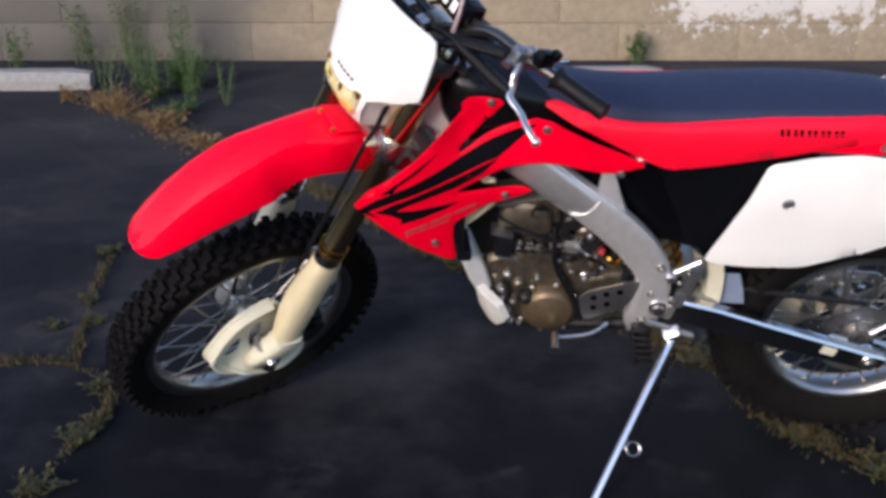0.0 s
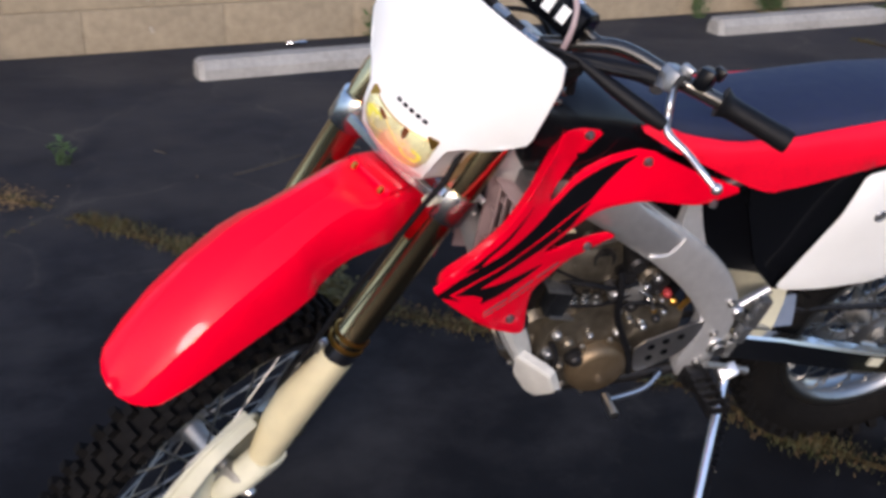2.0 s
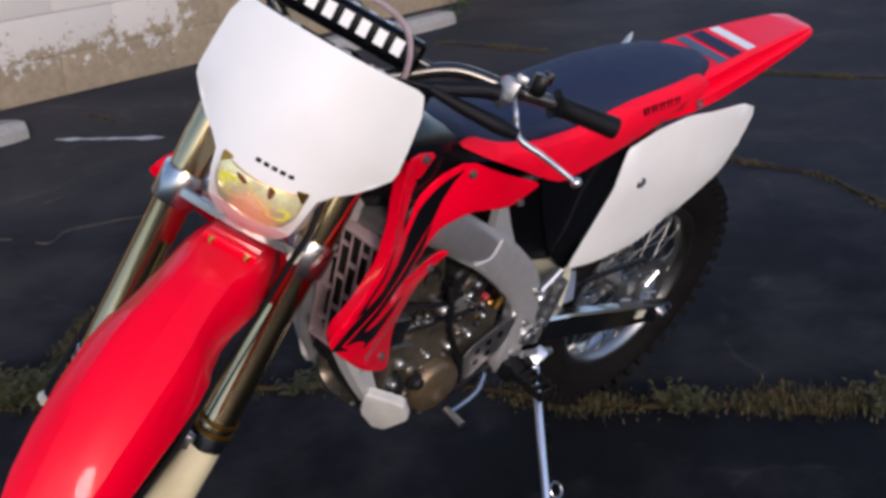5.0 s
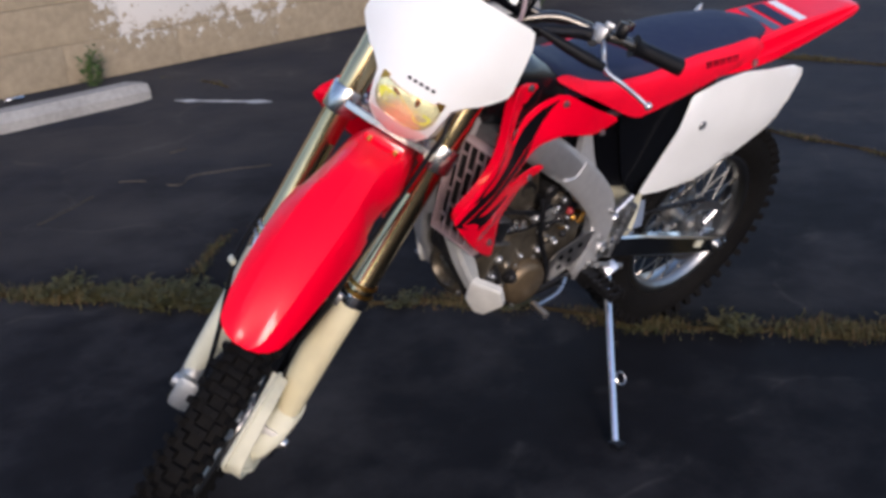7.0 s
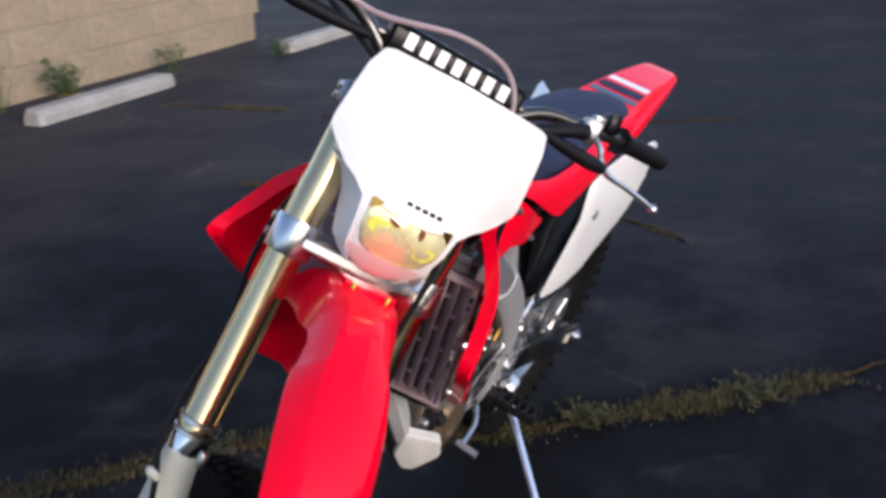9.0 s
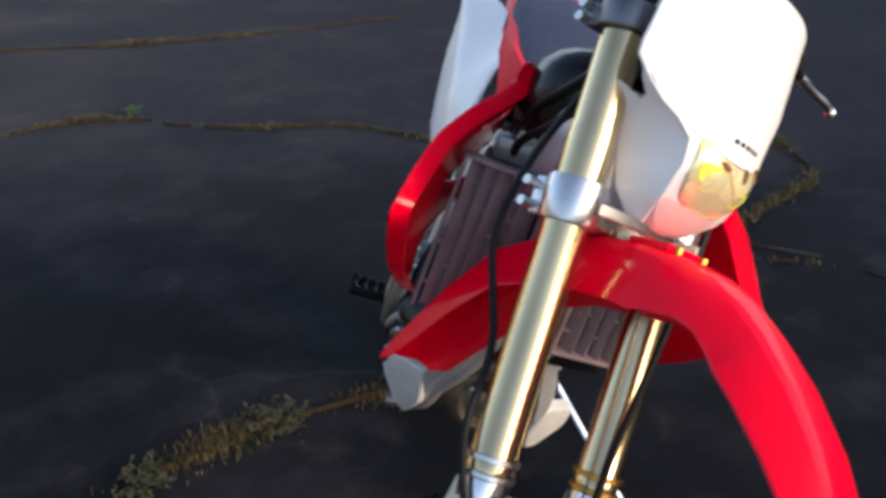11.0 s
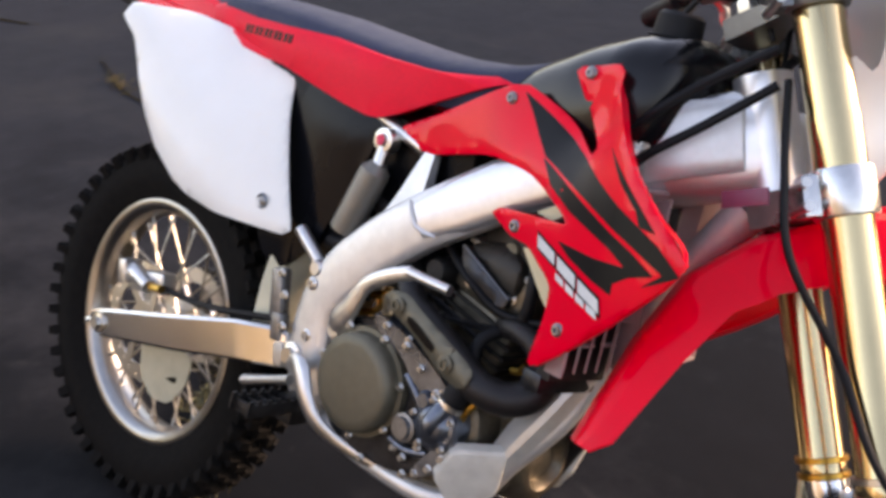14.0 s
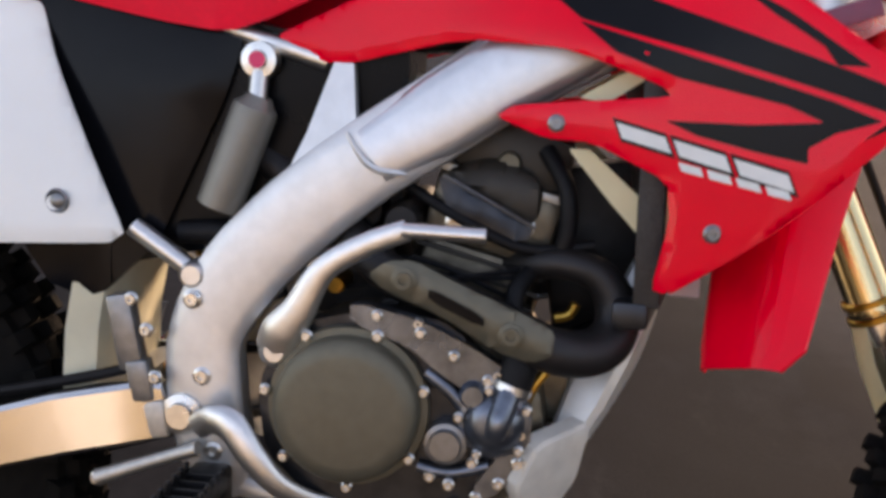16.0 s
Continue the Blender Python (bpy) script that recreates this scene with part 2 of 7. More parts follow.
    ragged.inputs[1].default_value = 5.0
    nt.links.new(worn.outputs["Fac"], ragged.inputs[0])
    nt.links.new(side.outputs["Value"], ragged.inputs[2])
    nt.links.new(ragged.outputs[0], zone_tone.inputs["Value"])
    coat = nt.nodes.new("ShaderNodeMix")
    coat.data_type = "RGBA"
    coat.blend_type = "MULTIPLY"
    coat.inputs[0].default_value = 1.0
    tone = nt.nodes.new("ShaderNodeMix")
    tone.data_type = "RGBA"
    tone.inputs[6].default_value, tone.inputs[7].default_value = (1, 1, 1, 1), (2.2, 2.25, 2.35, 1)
    nt.links.new(zone_tone.outputs[0], tone.inputs[0])
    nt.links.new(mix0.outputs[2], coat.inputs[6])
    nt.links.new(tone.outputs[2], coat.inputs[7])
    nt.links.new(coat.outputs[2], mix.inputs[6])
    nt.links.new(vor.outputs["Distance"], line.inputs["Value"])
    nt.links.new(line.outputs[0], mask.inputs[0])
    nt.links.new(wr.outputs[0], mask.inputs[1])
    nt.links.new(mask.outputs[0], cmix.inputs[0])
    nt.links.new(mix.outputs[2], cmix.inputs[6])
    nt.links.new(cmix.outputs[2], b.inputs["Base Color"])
    bp = nt.nodes.new("ShaderNodeBump")
    bp.inputs["Strength"].default_value, bp.inputs["Distance"].default_value = 0.35, 0.003
    nt.links.new(grit.outputs["Fac"], bp.inputs["Height"])
    nt.links.new(bp.outputs[0], b.inputs["Normal"])
    return m


def wall_paint():
    """Grey-tan painted block with a flaking pale coat along part of the wall."""
    m = mat("painted_block", (0.275, 0.225, 0.152), 0.85, scale=22, spread=0.22, bump=0.5, spec=0.2)
    nt = m.node_tree
    b = nt.nodes["Principled BSDF"]
    mix0 = next(n for n in nt.nodes if n.type == "MIX")
    geo = nt.nodes.new("ShaderNodeNewGeometry")
    xyz = nt.nodes.new("ShaderNodeSeparateXYZ")
    flake = nt.nodes.new("ShaderNodeTexNoise")
    flake.inputs["Scale"].default_value, flake.inputs["Detail"].default_value, flake.inputs["Roughness"].default_value = 13, 9, 0.75
    nt.links.new(geo.outputs["Position"], flake.inputs["Vector"])
    nt.links.new(geo.outputs["Position"], xyz.inputs[0])
    # the flaking coat lies around x = -0.9 m and is thickest higher up
    ax = nt.nodes.new("ShaderNodeMapRange")
    ax.inputs["From Min"].default_value, ax.inputs["From Max"].default_value = -1.9, -1.55
    bx = nt.nodes.new("ShaderNodeMapRange")
    bx.inputs["From Min"].default_value, bx.inputs["From Max"].default_value = -0.02, -0.35
    cz = nt.nodes.new("ShaderNodeMapRange")
    cz.inputs["From Min"].default_value, cz.inputs["From Max"].default_value = 0.06, 0.5
    nt.links.new(xyz.outputs[0], ax.inputs["Value"])
    nt.links.new(xyz.outputs[0], bx.inputs["Value"])
    nt.links.new(xyz.outputs[2], cz.inputs["Value"])
    m1, m2, m3 = [nt.nodes.new("ShaderNodeMath") for _ in range(3)]
    m1.operation = m2.operation = "MULTIPLY"
    m3.operation = "MULTIPLY_ADD"
    nt.links.new(ax.outputs[0], m1.inputs[0])
    nt.links.new(bx.outputs[0], m1.inputs[1])
    nt.links.new(m1.outputs[0], m2.inputs[0])
    nt.links.new(cz.outputs[0], m2.inputs[1])
    nt.links.new(m2.outputs[0], m3.inputs[0])
    m3.inputs[1].default_value = 0.35
    nt.links.new(flake.outputs["Fac"], m3.inputs[2])
    step = nt.nodes.new("ShaderNodeMapRange")
    step.inputs["From Min"].default_value, step.inputs["From Max"].default_value = 0.66, 0.70
    nt.links.new(m3.outputs[0], step.inputs["Value"])
    mix = nt.nodes.new("ShaderNodeMix")
    mix.data_type = "RGBA"
    mix.inputs[7].default_value = (0.52, 0.50, 0.46, 1)
    nt.links.new(step.outputs[0], mix.inputs[0])
    # greyer and darker along one end of the wall, with a ragged border
    stain = nt.nodes.new("ShaderNodeTexNoise")
    stain.inputs["Scale"].default_value, stain.inputs["Detail"].default_value = 1.7, 6
    nt.links.new(geo.outputs["Position"], stain.inputs["Vector"])
    shift = nt.nodes.new("ShaderNodeMath")
    shift.operation = "MULTIPLY_ADD"
    shift.inputs[1].default_value = 1.6
    nt.links.new(stain.outputs["Fac"], shift.inputs[0])
    nt.links.new(xyz.outputs[0], shift.inputs[2])
    grey = nt.nodes.new("ShaderNodeMapRange")
    grey.inputs["From Min"].default_value, grey.inputs["From Max"].default_value = 2.7, 3.5
    nt.links.new(shift.outputs[0], grey.inputs["Value"])
    zone_tone = nt.nodes.new("ShaderNodeMix")
    zone_tone.data_type = "RGBA"
    zone_tone.inputs[7].default_value = (0.120, 0.112, 0.094, 1)
    nt.links.new(grey.outputs[0], zone_tone.inputs[0])
    nt.links.new(mix0.outputs[2], zone_tone.inputs[6])
    nt.links.new(zone_tone.outputs[2], mix.inputs[6])
    nt.links.new(mix.outputs[2], b.inputs["Base Color"])
    return m


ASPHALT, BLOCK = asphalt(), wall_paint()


# ---- building tools ----
def finish(bm, m, angle=38, name="mesh"):
    bmesh.ops.remove_doubles(bm, verts=bm.verts, dist=1e-5)
    bmesh.ops.recalc_face_normals(bm, faces=bm.faces)
    lim = radians(angle)
    for fc in bm.faces:
        fc.smooth = True
    for ed in bm.edges:
        if len(ed.link_faces) == 2 and ed.calc_face_angle(0) > lim:
            ed.smooth = False
    me = bpy.data.meshes.new(name)
    bm.to_mesh(me)
    bm.free()
    me.materials.append(m)
    return me


def part(name, bm, m, parent, label="", at=None, angle=38):
    """Links a bmesh (or a ready mesh) as one mesh object under a thing or a part."""
    me = finish(bm, m, angle, name) if isinstance(bm, bmesh.types.BMesh) else bm
    ob = new(name, me)
    ob.parent = parent
    if at is not None:
        ob.matrix_local = at
    return tagged(ob, label)


def smooth_path(pts, per=6):
    """Catmull-Rom through the points."""
    P = [Vector(p) for p in pts]
    out = []
    for i in range(len(P) - 1):
        a, b, c, d = P[max(i - 1, 0)], P[i], P[i + 1], P[min(i + 2, len(P) - 1)]
        for k in range(per):
            t = k / per
            out.append(0.5 * ((2 * b) + (c - a) * t + (2 * a - 5 * b + 4 * c - d) * t * t + (3 * b - a - 3 * c + d) * t ** 3))
    out.append(P[-1])
    return out


def interp(x, xs, ys):
    return float(np.interp(x, xs, ys))


def loft(bm, rings, caps=True, closed=True):
    rows = [[bm.verts.new(p) for p in r] for r in rings]
    n = len(rows[0])
    for a, b in zip(rows, rows[1:]):
        for i in range(n if closed else n - 1):
            j = (i + 1) % n
            bm.faces.new((a[i], a[j], b[j], b[i]))
    if caps and closed:
        bm.faces.new(rows[0][::-1])
        bm.faces.new(rows[-1])
    return bm


def tube(bm, pts, rad, seg=10, per=6, flat=1.0, up=None, caps=True):
    """A round (or flattened) bar along a smooth path; rad is one radius or one per control point."""
    path = smooth_path(pts, per) if per > 1 else [Vector(p) for p in pts]
    n = len(path)
    rr = [rad] * n if isinstance(rad, (int, float)) else [interp(i, [k * (n - 1) / (len(rad) - 1) for k in range(len(rad))], rad) for i in range(n)]
    side = Vector(up) if up else None
    rings = []
    for i, p in enumerate(path):
        d = (path[min(i + 1, n - 1)] - path[max(i - 1, 0)]).normalized()
        if side is None:
            side = d.orthogonal()
        s = (side - d * side.dot(d)).normalized()
        side = s if up is None else Vector(up)
        t = d.cross(s)
        rings.append([p + rr[i] * (math.cos(2 * math.pi * k / seg) * s + flat * math.sin(2 * math.pi * k / seg) * t) for k in range(seg)])
    return loft(bm, rings, caps)


def lathe(bm, profile, c=(0, 0, 0), axis="Y", seg=40, full=True):
    """Turns (radius, height) pairs about an axis through c. A profile may close on itself."""
    c = Vector(c)
    rings = []
    for k in range(seg):
        a = 2 * math.pi * k / seg
        row = []
        for r, h in profile:
            q = {"Y": (r * math.cos(a), h, r * math.sin(a)), "X": (h, r * math.cos(a), r * math.sin(a)), "Z": (r * math.cos(a), r * math.sin(a), h)}[axis]
            row.append(bm.verts.new(c + Vector(q)))
        rings.append(row)
    for k in range(seg):
        a, b = rings[k], rings[(k + 1) % seg]
        for i in range(len(profile) - 1):
            bm.faces.new((a[i], a[i + 1], b[i + 1], b[i]))
    bmesh.ops.remove_doubles(bm, verts=bm.verts, dist=1e-6)
    return bm


def box(bm, m, size, bev=0.0):
    r = bmesh.ops.create_cube(bm, size=1, matrix=m @ Matrix.Diagonal((*size, 1)))
    if bev:
        es = list({e for v in r["verts"] for e in v.link_edges})
        bmesh.ops.bevel(bm, geom=es, offset=bev, segments=2, affect="EDGES", profile=0.6)
    return bm


def rounded(outline, cut=0.18, times=1):
    """Cuts the corners of an outline, so that it runs round."""
    P = [Vector(p) for p in outline]
    for _ in range(times):
        Q = []
        for i, p in enumerate(P):
            a, b = P[i - 1], P[(i + 1) % len(P)]
            Q += [p + (a - p) * cut, p + (b - p) * cut]
        P = Q
    return [tuple(p) for p in P]


def shell(outline, fy, thick, cell=0.03, lift=0.0, side=1, bm=None, round_cut=0.18, edge=0.0):
    """A sheet with the outline (x, z), lying on y = fy(x, z), of some thickness; side -1 mirrors it."""
    own = bmesh.new()
    pts = rounded(outline, round_cut) if round_cut else outline
    own.faces.new([own.verts.new((p[0], 0, p[1])) for p in pts])
    lo = [min(p[i] for p in pts) for i in (0, 1)]
    hi = [max(p[i] for p in pts) for i in (0, 1)]
    for i, nrm in ((0, (1, 0, 0)), (1, (0, 0, 1))):
        k = math.floor(lo[i] / cell) + 1
        while k * cell < hi[i]:
            co = (k * cell, 0, 0) if i == 0 else (0, 0, k * cell)
            bmesh.ops.bisect_plane(own, geom=own.verts[:] + own.edges[:] + own.faces[:], plane_co=co, plane_no=nrm)
            k += 1
    bmesh.ops.triangulate(own, faces=[f for f in own.faces if len(f.verts) > 4])
    bm = bm or bmesh.new()
    front, back = {}, {}
    rim = {v for e in own.edges if len(e.link_faces) == 1 for v in e.verts}
    for v in own.verts:
        x, z = v.co.x, v.co.z
        y = fy(x, z) + lift
        front[v] = bm.verts.new((x, side * (y - (edge if v in rim else 0)), z))
        back[v] = bm.verts.new((x, side * (y - thick), z))
    for fc in own.faces:
        bm.faces.new([front[v] for v in fc.verts])
        bm.faces.new([back[v] for v in reversed(fc.verts)])
    for e in own.edges:
        if len(e.link_faces) == 1:
            a, b = e.verts
            bm.faces.new((front[a], front[b], back[b], back[a]))
    own.free()
    return bm


def plate(outline, y, thick, side=1, cut=0.12):
    return shell(outline, lambda x, z: y, thick, cell=9, side=side, round_cut=cut)


def bolt(parent, p, r=0.008, nrm="Y", side=1, m=None, name="bolt", label=""):
    """A flange bolt with a recessed hexagon head."""
    bm = bmesh.new()
    s = side
    lathe(bm, [(0.0001, 0.0), (r * 1.25, 0.0), (r * 1.25, s * 0.002), (r * 0.85, s * 0.0035), (r * 0.8, s * 0.0065), (r * 0.45, s * 0.0065), (r * 0.40, s * 0.003), (0.0001, s * 0.003)], p, nrm, 12)
    return part(name, bm, m or STEEL, parent, label)


# ---- ground, wall, kerbs ----
def ground_z(x, y):
    """The asphalt's slight unevenness, and a dip sunk to suit the front wheel's fit to the camera's view."""
    near = max(0.0, 1 - max(abs(x + 1) / 9, abs(y + 1) / 8))
    dip = 0.020 * math.exp(-((x - 1.50) ** 2 + (y - 0.32) ** 2) / 0.32)
    return 0.006 * near * noise.noise((x * 0.7, y * 0.7, 3)) - 0.003 - dip


def build_ground():
    bm = bmesh.new()
    xs = sorted({-900, -300, -90, -30, *np.arange(-9, 6.01, 0.25), 20, 60, 300, 900})
    ys = sorted({-900, -300, -90, -30, *np.arange(-8, 5.01, 0.25), 20, 60, 300, 900})
    grid = {}
    for x in xs:
        for y in ys:
            grid[x, y] = bm.verts.new((x, y, ground_z(x, y)))
    for a, b in zip(xs, xs[1:]):
        for c, d in zip(ys, ys[1:]):
            bm.faces.new((grid[a, c], grid[b, c], grid[b, d], grid[a, d]))
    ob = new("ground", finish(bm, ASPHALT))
    return tagged(ob, "dark sealed asphalt car park with cracks and worn patches", "ground", kind="structure")


ground = build_ground()
WALL_SLOPE, WALL_Y = 0.105, -4.74  # the wall's face: y = WALL_Y + WALL_SLOPE * x
WALL_M = Matrix.Translation((0, WALL_Y, 0)) @ Matrix.Rotation(math.atan(WALL_SLOPE), 4, "Z")


def build_wall():
    bm = bmesh.new()
    box(bm, pose(0.5, -0.13, 1.1), (13.0, 0.22, 2.2), 0.004)
    ob = new("wall_north", finish(bm, BLOCK))
    ob.matrix_world = WALL_M
    return tagged(ob, "low tan painted block wall with flaking pale paint", "wall", kind="structure")


wall = build_wall()


def unseen_wall(name, at, length):
    """A plain unseen wall, added to block low sky light and darken reflections."""
    bm = bmesh.new()
    box(bm, at @ pose(0, 0, 1.3), (length, 0.22, 2.6), 0.01)
    return tagged(new(name, finish(bm, BLOCK)), "unseen added block wall that cuts off the low sky", "wall", kind="structure")


unseen_wall("unseen_wall_south", pose(0, 13.0, 0), 34)
unseen_wall("unseen_wall_west", pose(-17, 1, 0, 0, 0, 90), 24)
unseen_wall("unseen_wall_east", pose(17, 1, 0, 0, 0, 90), 24)


def stop_block(x0, y0, x1, y1, label):
    """A precast parking stop, with its corners and upper edges cut off."""
    L = math.hypot(x1 - x0, y1 - y0)
    bm = bmesh.new()
    prof = [(-0.085, 0), (-0.085, 0.055), (-0.055, 0.105), (0.055, 0.105), (0.085, 0.055), (0.085, 0)]
    rings = []
    n = 14
    for i in range(n + 1):
        s = i / n
        k = 0.72 if i in (0, n) else 1.0
        rings.append([(s * L, y * k + 0.003 * noise.noise((s * 9, y * 30, 1)), max(0, z * (0.86 if i in (0, n) else 1) + (0.004 * noise.noise((s * 12, y * 20, z * 30)) if z else 0))) for y, z in prof])
        if i == 0:
            rings.append([(0.03, y, z) for y, z in prof])
    loft(bm, rings)
    ob = new("parking_stop", finish(bm, CONCRETE, 25))
    ob.matrix_world = Matrix.Translation((x0, y0, 0)) @ Matrix.Rotation(math.atan2(y1 - y0, x1 - x0), 4, "Z")
    return tagged(ob, label, "parking stop", group="parking stops along the wall")


stop_block(1.15, -3.86, -0.12, -4.03, "pale concrete parking stop on asphalt before the wall")
stop_block(5.2, -3.38, 3.30, -3.60, "pale concrete parking stop among weeds by the wall")
stop_block(-2.26, -4.34, -3.72, -4.50, "weathered concrete parking stop with weeds at its end")
stop_block(-5.35, -4.60, -6.75, -4.76, "pale concrete parking stop far along the wall")


# ---- the motorcycle ----
LEAN, NOSE, LIFT = -19.70, -0.71, 0.0130
bike = new("motorcycle")
bike.empty_display_size = 0.2
bike.matrix_world = pose(0, 0, LIFT, LEAN, NOSE, 0)
tagged(bike, "red and white off-road motorcycle leaning on its side stand on asphalt", "motorcycle")

RAKE, TURN = radians(26), radians(38)
STEER = Matrix.Translation((1.108, 0, 0.94)) @ Matrix.Rotation(-RAKE, 4, "Y") @ Matrix.Rotation(TURN, 4, "Z")


def wheel(name, at, R, rim_r, width, knobs_row, rows, label):
    """A spoked wheel: rim with tyre, hub, spokes and nipples; the axle is the local y axis."""
    bm = bmesh.new()
    hw = 0.027 if width < 0.09 else 0.034
    prof = [(rim_r - 0.020, -hw * 0.35), (rim_r - 0.016, -hw * 0.6), (rim_r - 0.010, -hw * 0.92), (rim_r, -hw), (rim_r + 0.002, -hw * 1.10), (rim_r - 0.004, -hw * 1.16), (rim_r - 0.018, -hw * 1.0),
            (rim_r - 0.024, -hw * 0.62), (rim_r - 0.029, -hw * 0.3), (rim_r - 0.030, 0), (rim_r - 0.029, hw * 0.3), (rim_r - 0.024, hw * 0.62), (rim_r - 0.018, hw * 1.0), (rim_r - 0.004, hw * 1.16),
            (rim_r + 0.002, hw * 1.10), (rim_r, hw), (rim_r - 0.010, hw * 0.92), (rim_r - 0.016, hw * 0.6), (rim_r - 0.020, hw * 0.35), (rim_r - 0.020, -hw * 0.35)]
    lathe(bm, prof, seg=72)
    w = part(name, bm, RIM, bike, label, at, 50)
    # tyre carcass
    bm = bmesh.new()
    hb = width / 2
    K = 0.014 if width < 0.09 else 0.017
    body = R - K
    prof = [(rim_r - 0.006, -hw), (rim_r + 0.012, -hw * 1.22), (rim_r + 0.03, -hb * 0.93), ((rim_r + body) / 2 + 0.012, -hb), (body - 0.008, -hb * 0.88), (body - 0.002, -hb * 0.5), (body, 0),
            (body - 0.002, hb * 0.5), (body - 0.008, hb * 0.88), ((rim_r + body) / 2 + 0.012, hb), (rim_r + 0.03, hb * 0.93), (rim_r + 0.012, hw * 1.22), (rim_r - 0.006, hw)]
    lathe(bm, prof, seg=84)
    part("tyre", bm, RUBBER, w, "knobbly black off-road tyre, dusty", angle=30)
    knob_meshes = {}
    for j, (off, tilt, wy, lx, shift) in enumerate(rows):
        for s in ((-1, 1) if off else (1,)):
            bm = bmesh.new()
            rr = body - 0.006 - (0.006 if tilt > 20 else 0.0) + K / 2
            m = Matrix.Translation((rr, s * off * hb, 0)) @ Matrix.Rotation(s * radians(tilt), 4, "Z")
            vs = []
            for dz in (-1, 1):
                for dy in (-1, 1):
                    for dx, sc in ((-0.5, 1.12), (0.5, 0.86)):
                        vs.append(bm.verts.new(m @ Vector((dx * (K + 0.008), dy * wy / 2 * sc, dz * lx / 2 * sc))))
            for q in ((1, 3, 7, 5), (0, 1, 5, 4), (2, 6, 7, 3), (0, 2, 3, 1), (4, 5, 7, 6)):
                bm.faces.new([vs[t] for t in q])
            knob_meshes[j, s] = finish(bm, RUBBER, 30, "tread_block")
    for (j, s), me in knob_meshes.items():
        for i in range(knobs_row):
            part("tread_block", me, RUBBER, w, at=Matrix.Rotation(-2 * math.pi * (i + rows[j][4]) / knobs_row, 4, "Y"))
    # hub and spokes
    bm = bmesh.new()
    fl = 0.036
    lathe(bm, [(0.012, -fl - 0.02), (0.026, -fl - 0.02), (0.028, -fl - 0.004), (0.042, -fl - 0.003), (0.042, -fl + 0.003), (0.024, -fl + 0.008), (0.020, 0), (0.024, fl - 0.008), (0.042, fl - 0.003), (0.042, fl + 0.003),
               (0.028, fl + 0.004), (0.026, fl + 0.02), (0.012, fl + 0.02), (0.012, -fl - 0.02)], seg=28)
    part("hub", bm, ALU_CAST, w)
    meshes = {}
    for s in (-1, 1):
        for q in (-1, 1):
            bm = bmesh.new()
            a = q * radians(52)
            p0 = Vector((0.040 * math.cos(a), s * (fl + 0.002), 0.040 * math.sin(a)))
            p1 = Vector((rim_r - 0.028, s * 0.006, 0))
            tube(bm, [p0, p1], 0.0021, 6, 1)
            tube(bm, [p1 + (p0 - p1) * 0.09, p1], 0.0036, 6, 1)
            meshes[s, q] = finish(bm, SPOKE, 60, "spoke")
    for i in range(36):
        s, q = (-1, 1)[i % 2], (-1, 1)[(i // 2) % 2]
        part("spoke", meshes[s, q], SPOKE, w, at=Matrix.Rotation(2 * math.pi * i / 36, 4, "Y"))
    bm = bmesh.new()
    tube(bm, [(rim_r - 0.03, 0, 0), (rim_r - 0.062, 0.0, 0)], 0.004, 8, 1)
    part("valve", bm, BLACK, w, at=Matrix.Rotation(radians(140), 4, "Y"))
    return w


def disc(parent, y, r, name="brake_disc"):
    """A scalloped brake disc with windows between its carrier arms, in one piece."""
    n = 48
    ring = lambda rad, a0, a1, k: [(rad * math.cos(a0 + (a1 - a0) * i / k), rad * math.sin(a0 + (a1 - a0) * i / k)) for i in range(k + 1)]
    loops = [[(r * (1 - 0.035 * (1 if i % 4 < 2 else 0)) * math.cos(2 * math.pi * i / n), r * (1 - 0.035 * (1 if i % 4 < 2 else 0)) * math.sin(2 * math.pi * i / n)) for i in range(n)], ring(0.026, 0, 2 * math.pi, 20)[:-1]]
    for i in range(6):
        a = 2 * math.pi * i / 6
        loops.append(ring(r * 0.72, a + 0.34, a + 1.20, 6) + ring(0.040, a + 0.80, a + 0.26, 4))
        for k in range(4):
            c = a + 0.12 + k * 0.26
            rad = r * (0.80 + 0.045 * (k % 3))
            loops.append([(rad * math.cos(c) + 0.0045 * math.cos(q), rad * math.sin(c) + 0.0045 * math.sin(q)) for q in np.linspace(0, 2 * math.pi, 9)[:-1]])
    bm = bmesh.new()
    for loop in loops:
        vs = [bm.verts.new((x, y + 0.0016, z)) for x, z in loop]
        for a, b in zip(vs, vs[1:] + vs[:1]):
            bm.edges.new((a, b))
    bmesh.ops.triangle_fill(bm, edges=bm.edges[:], use_beauty=True, normal=(0, 1, 0))
    got = bmesh.ops.extrude_face_region(bm, geom=bm.faces[:])
    for v in [g for g in got["geom"] if isinstance(g, bmesh.types.BMVert)]:
        v.co.y -= 0.0032
    return part(name, bm, STEEL, parent, "", angle=30)


RX, RY, RZ = -0.012, 0.008, 0.343  # rear axle
REAR = Matrix.Translation((RX, RY, RZ))
FRONT = STEER @ Matrix.Translation((0.063, 0, -0.748))
rear_wheel = wheel("rear_wheel", REAR, 0.352, 0.238, 0.114, 46, [(0, 0, 0.030, 0.020, 0), (0.50, 8, 0.022, 0.021, 0.5), (0.90, 34, 0.022, 0.020, 0.0)], "silver spoked rear wheel")
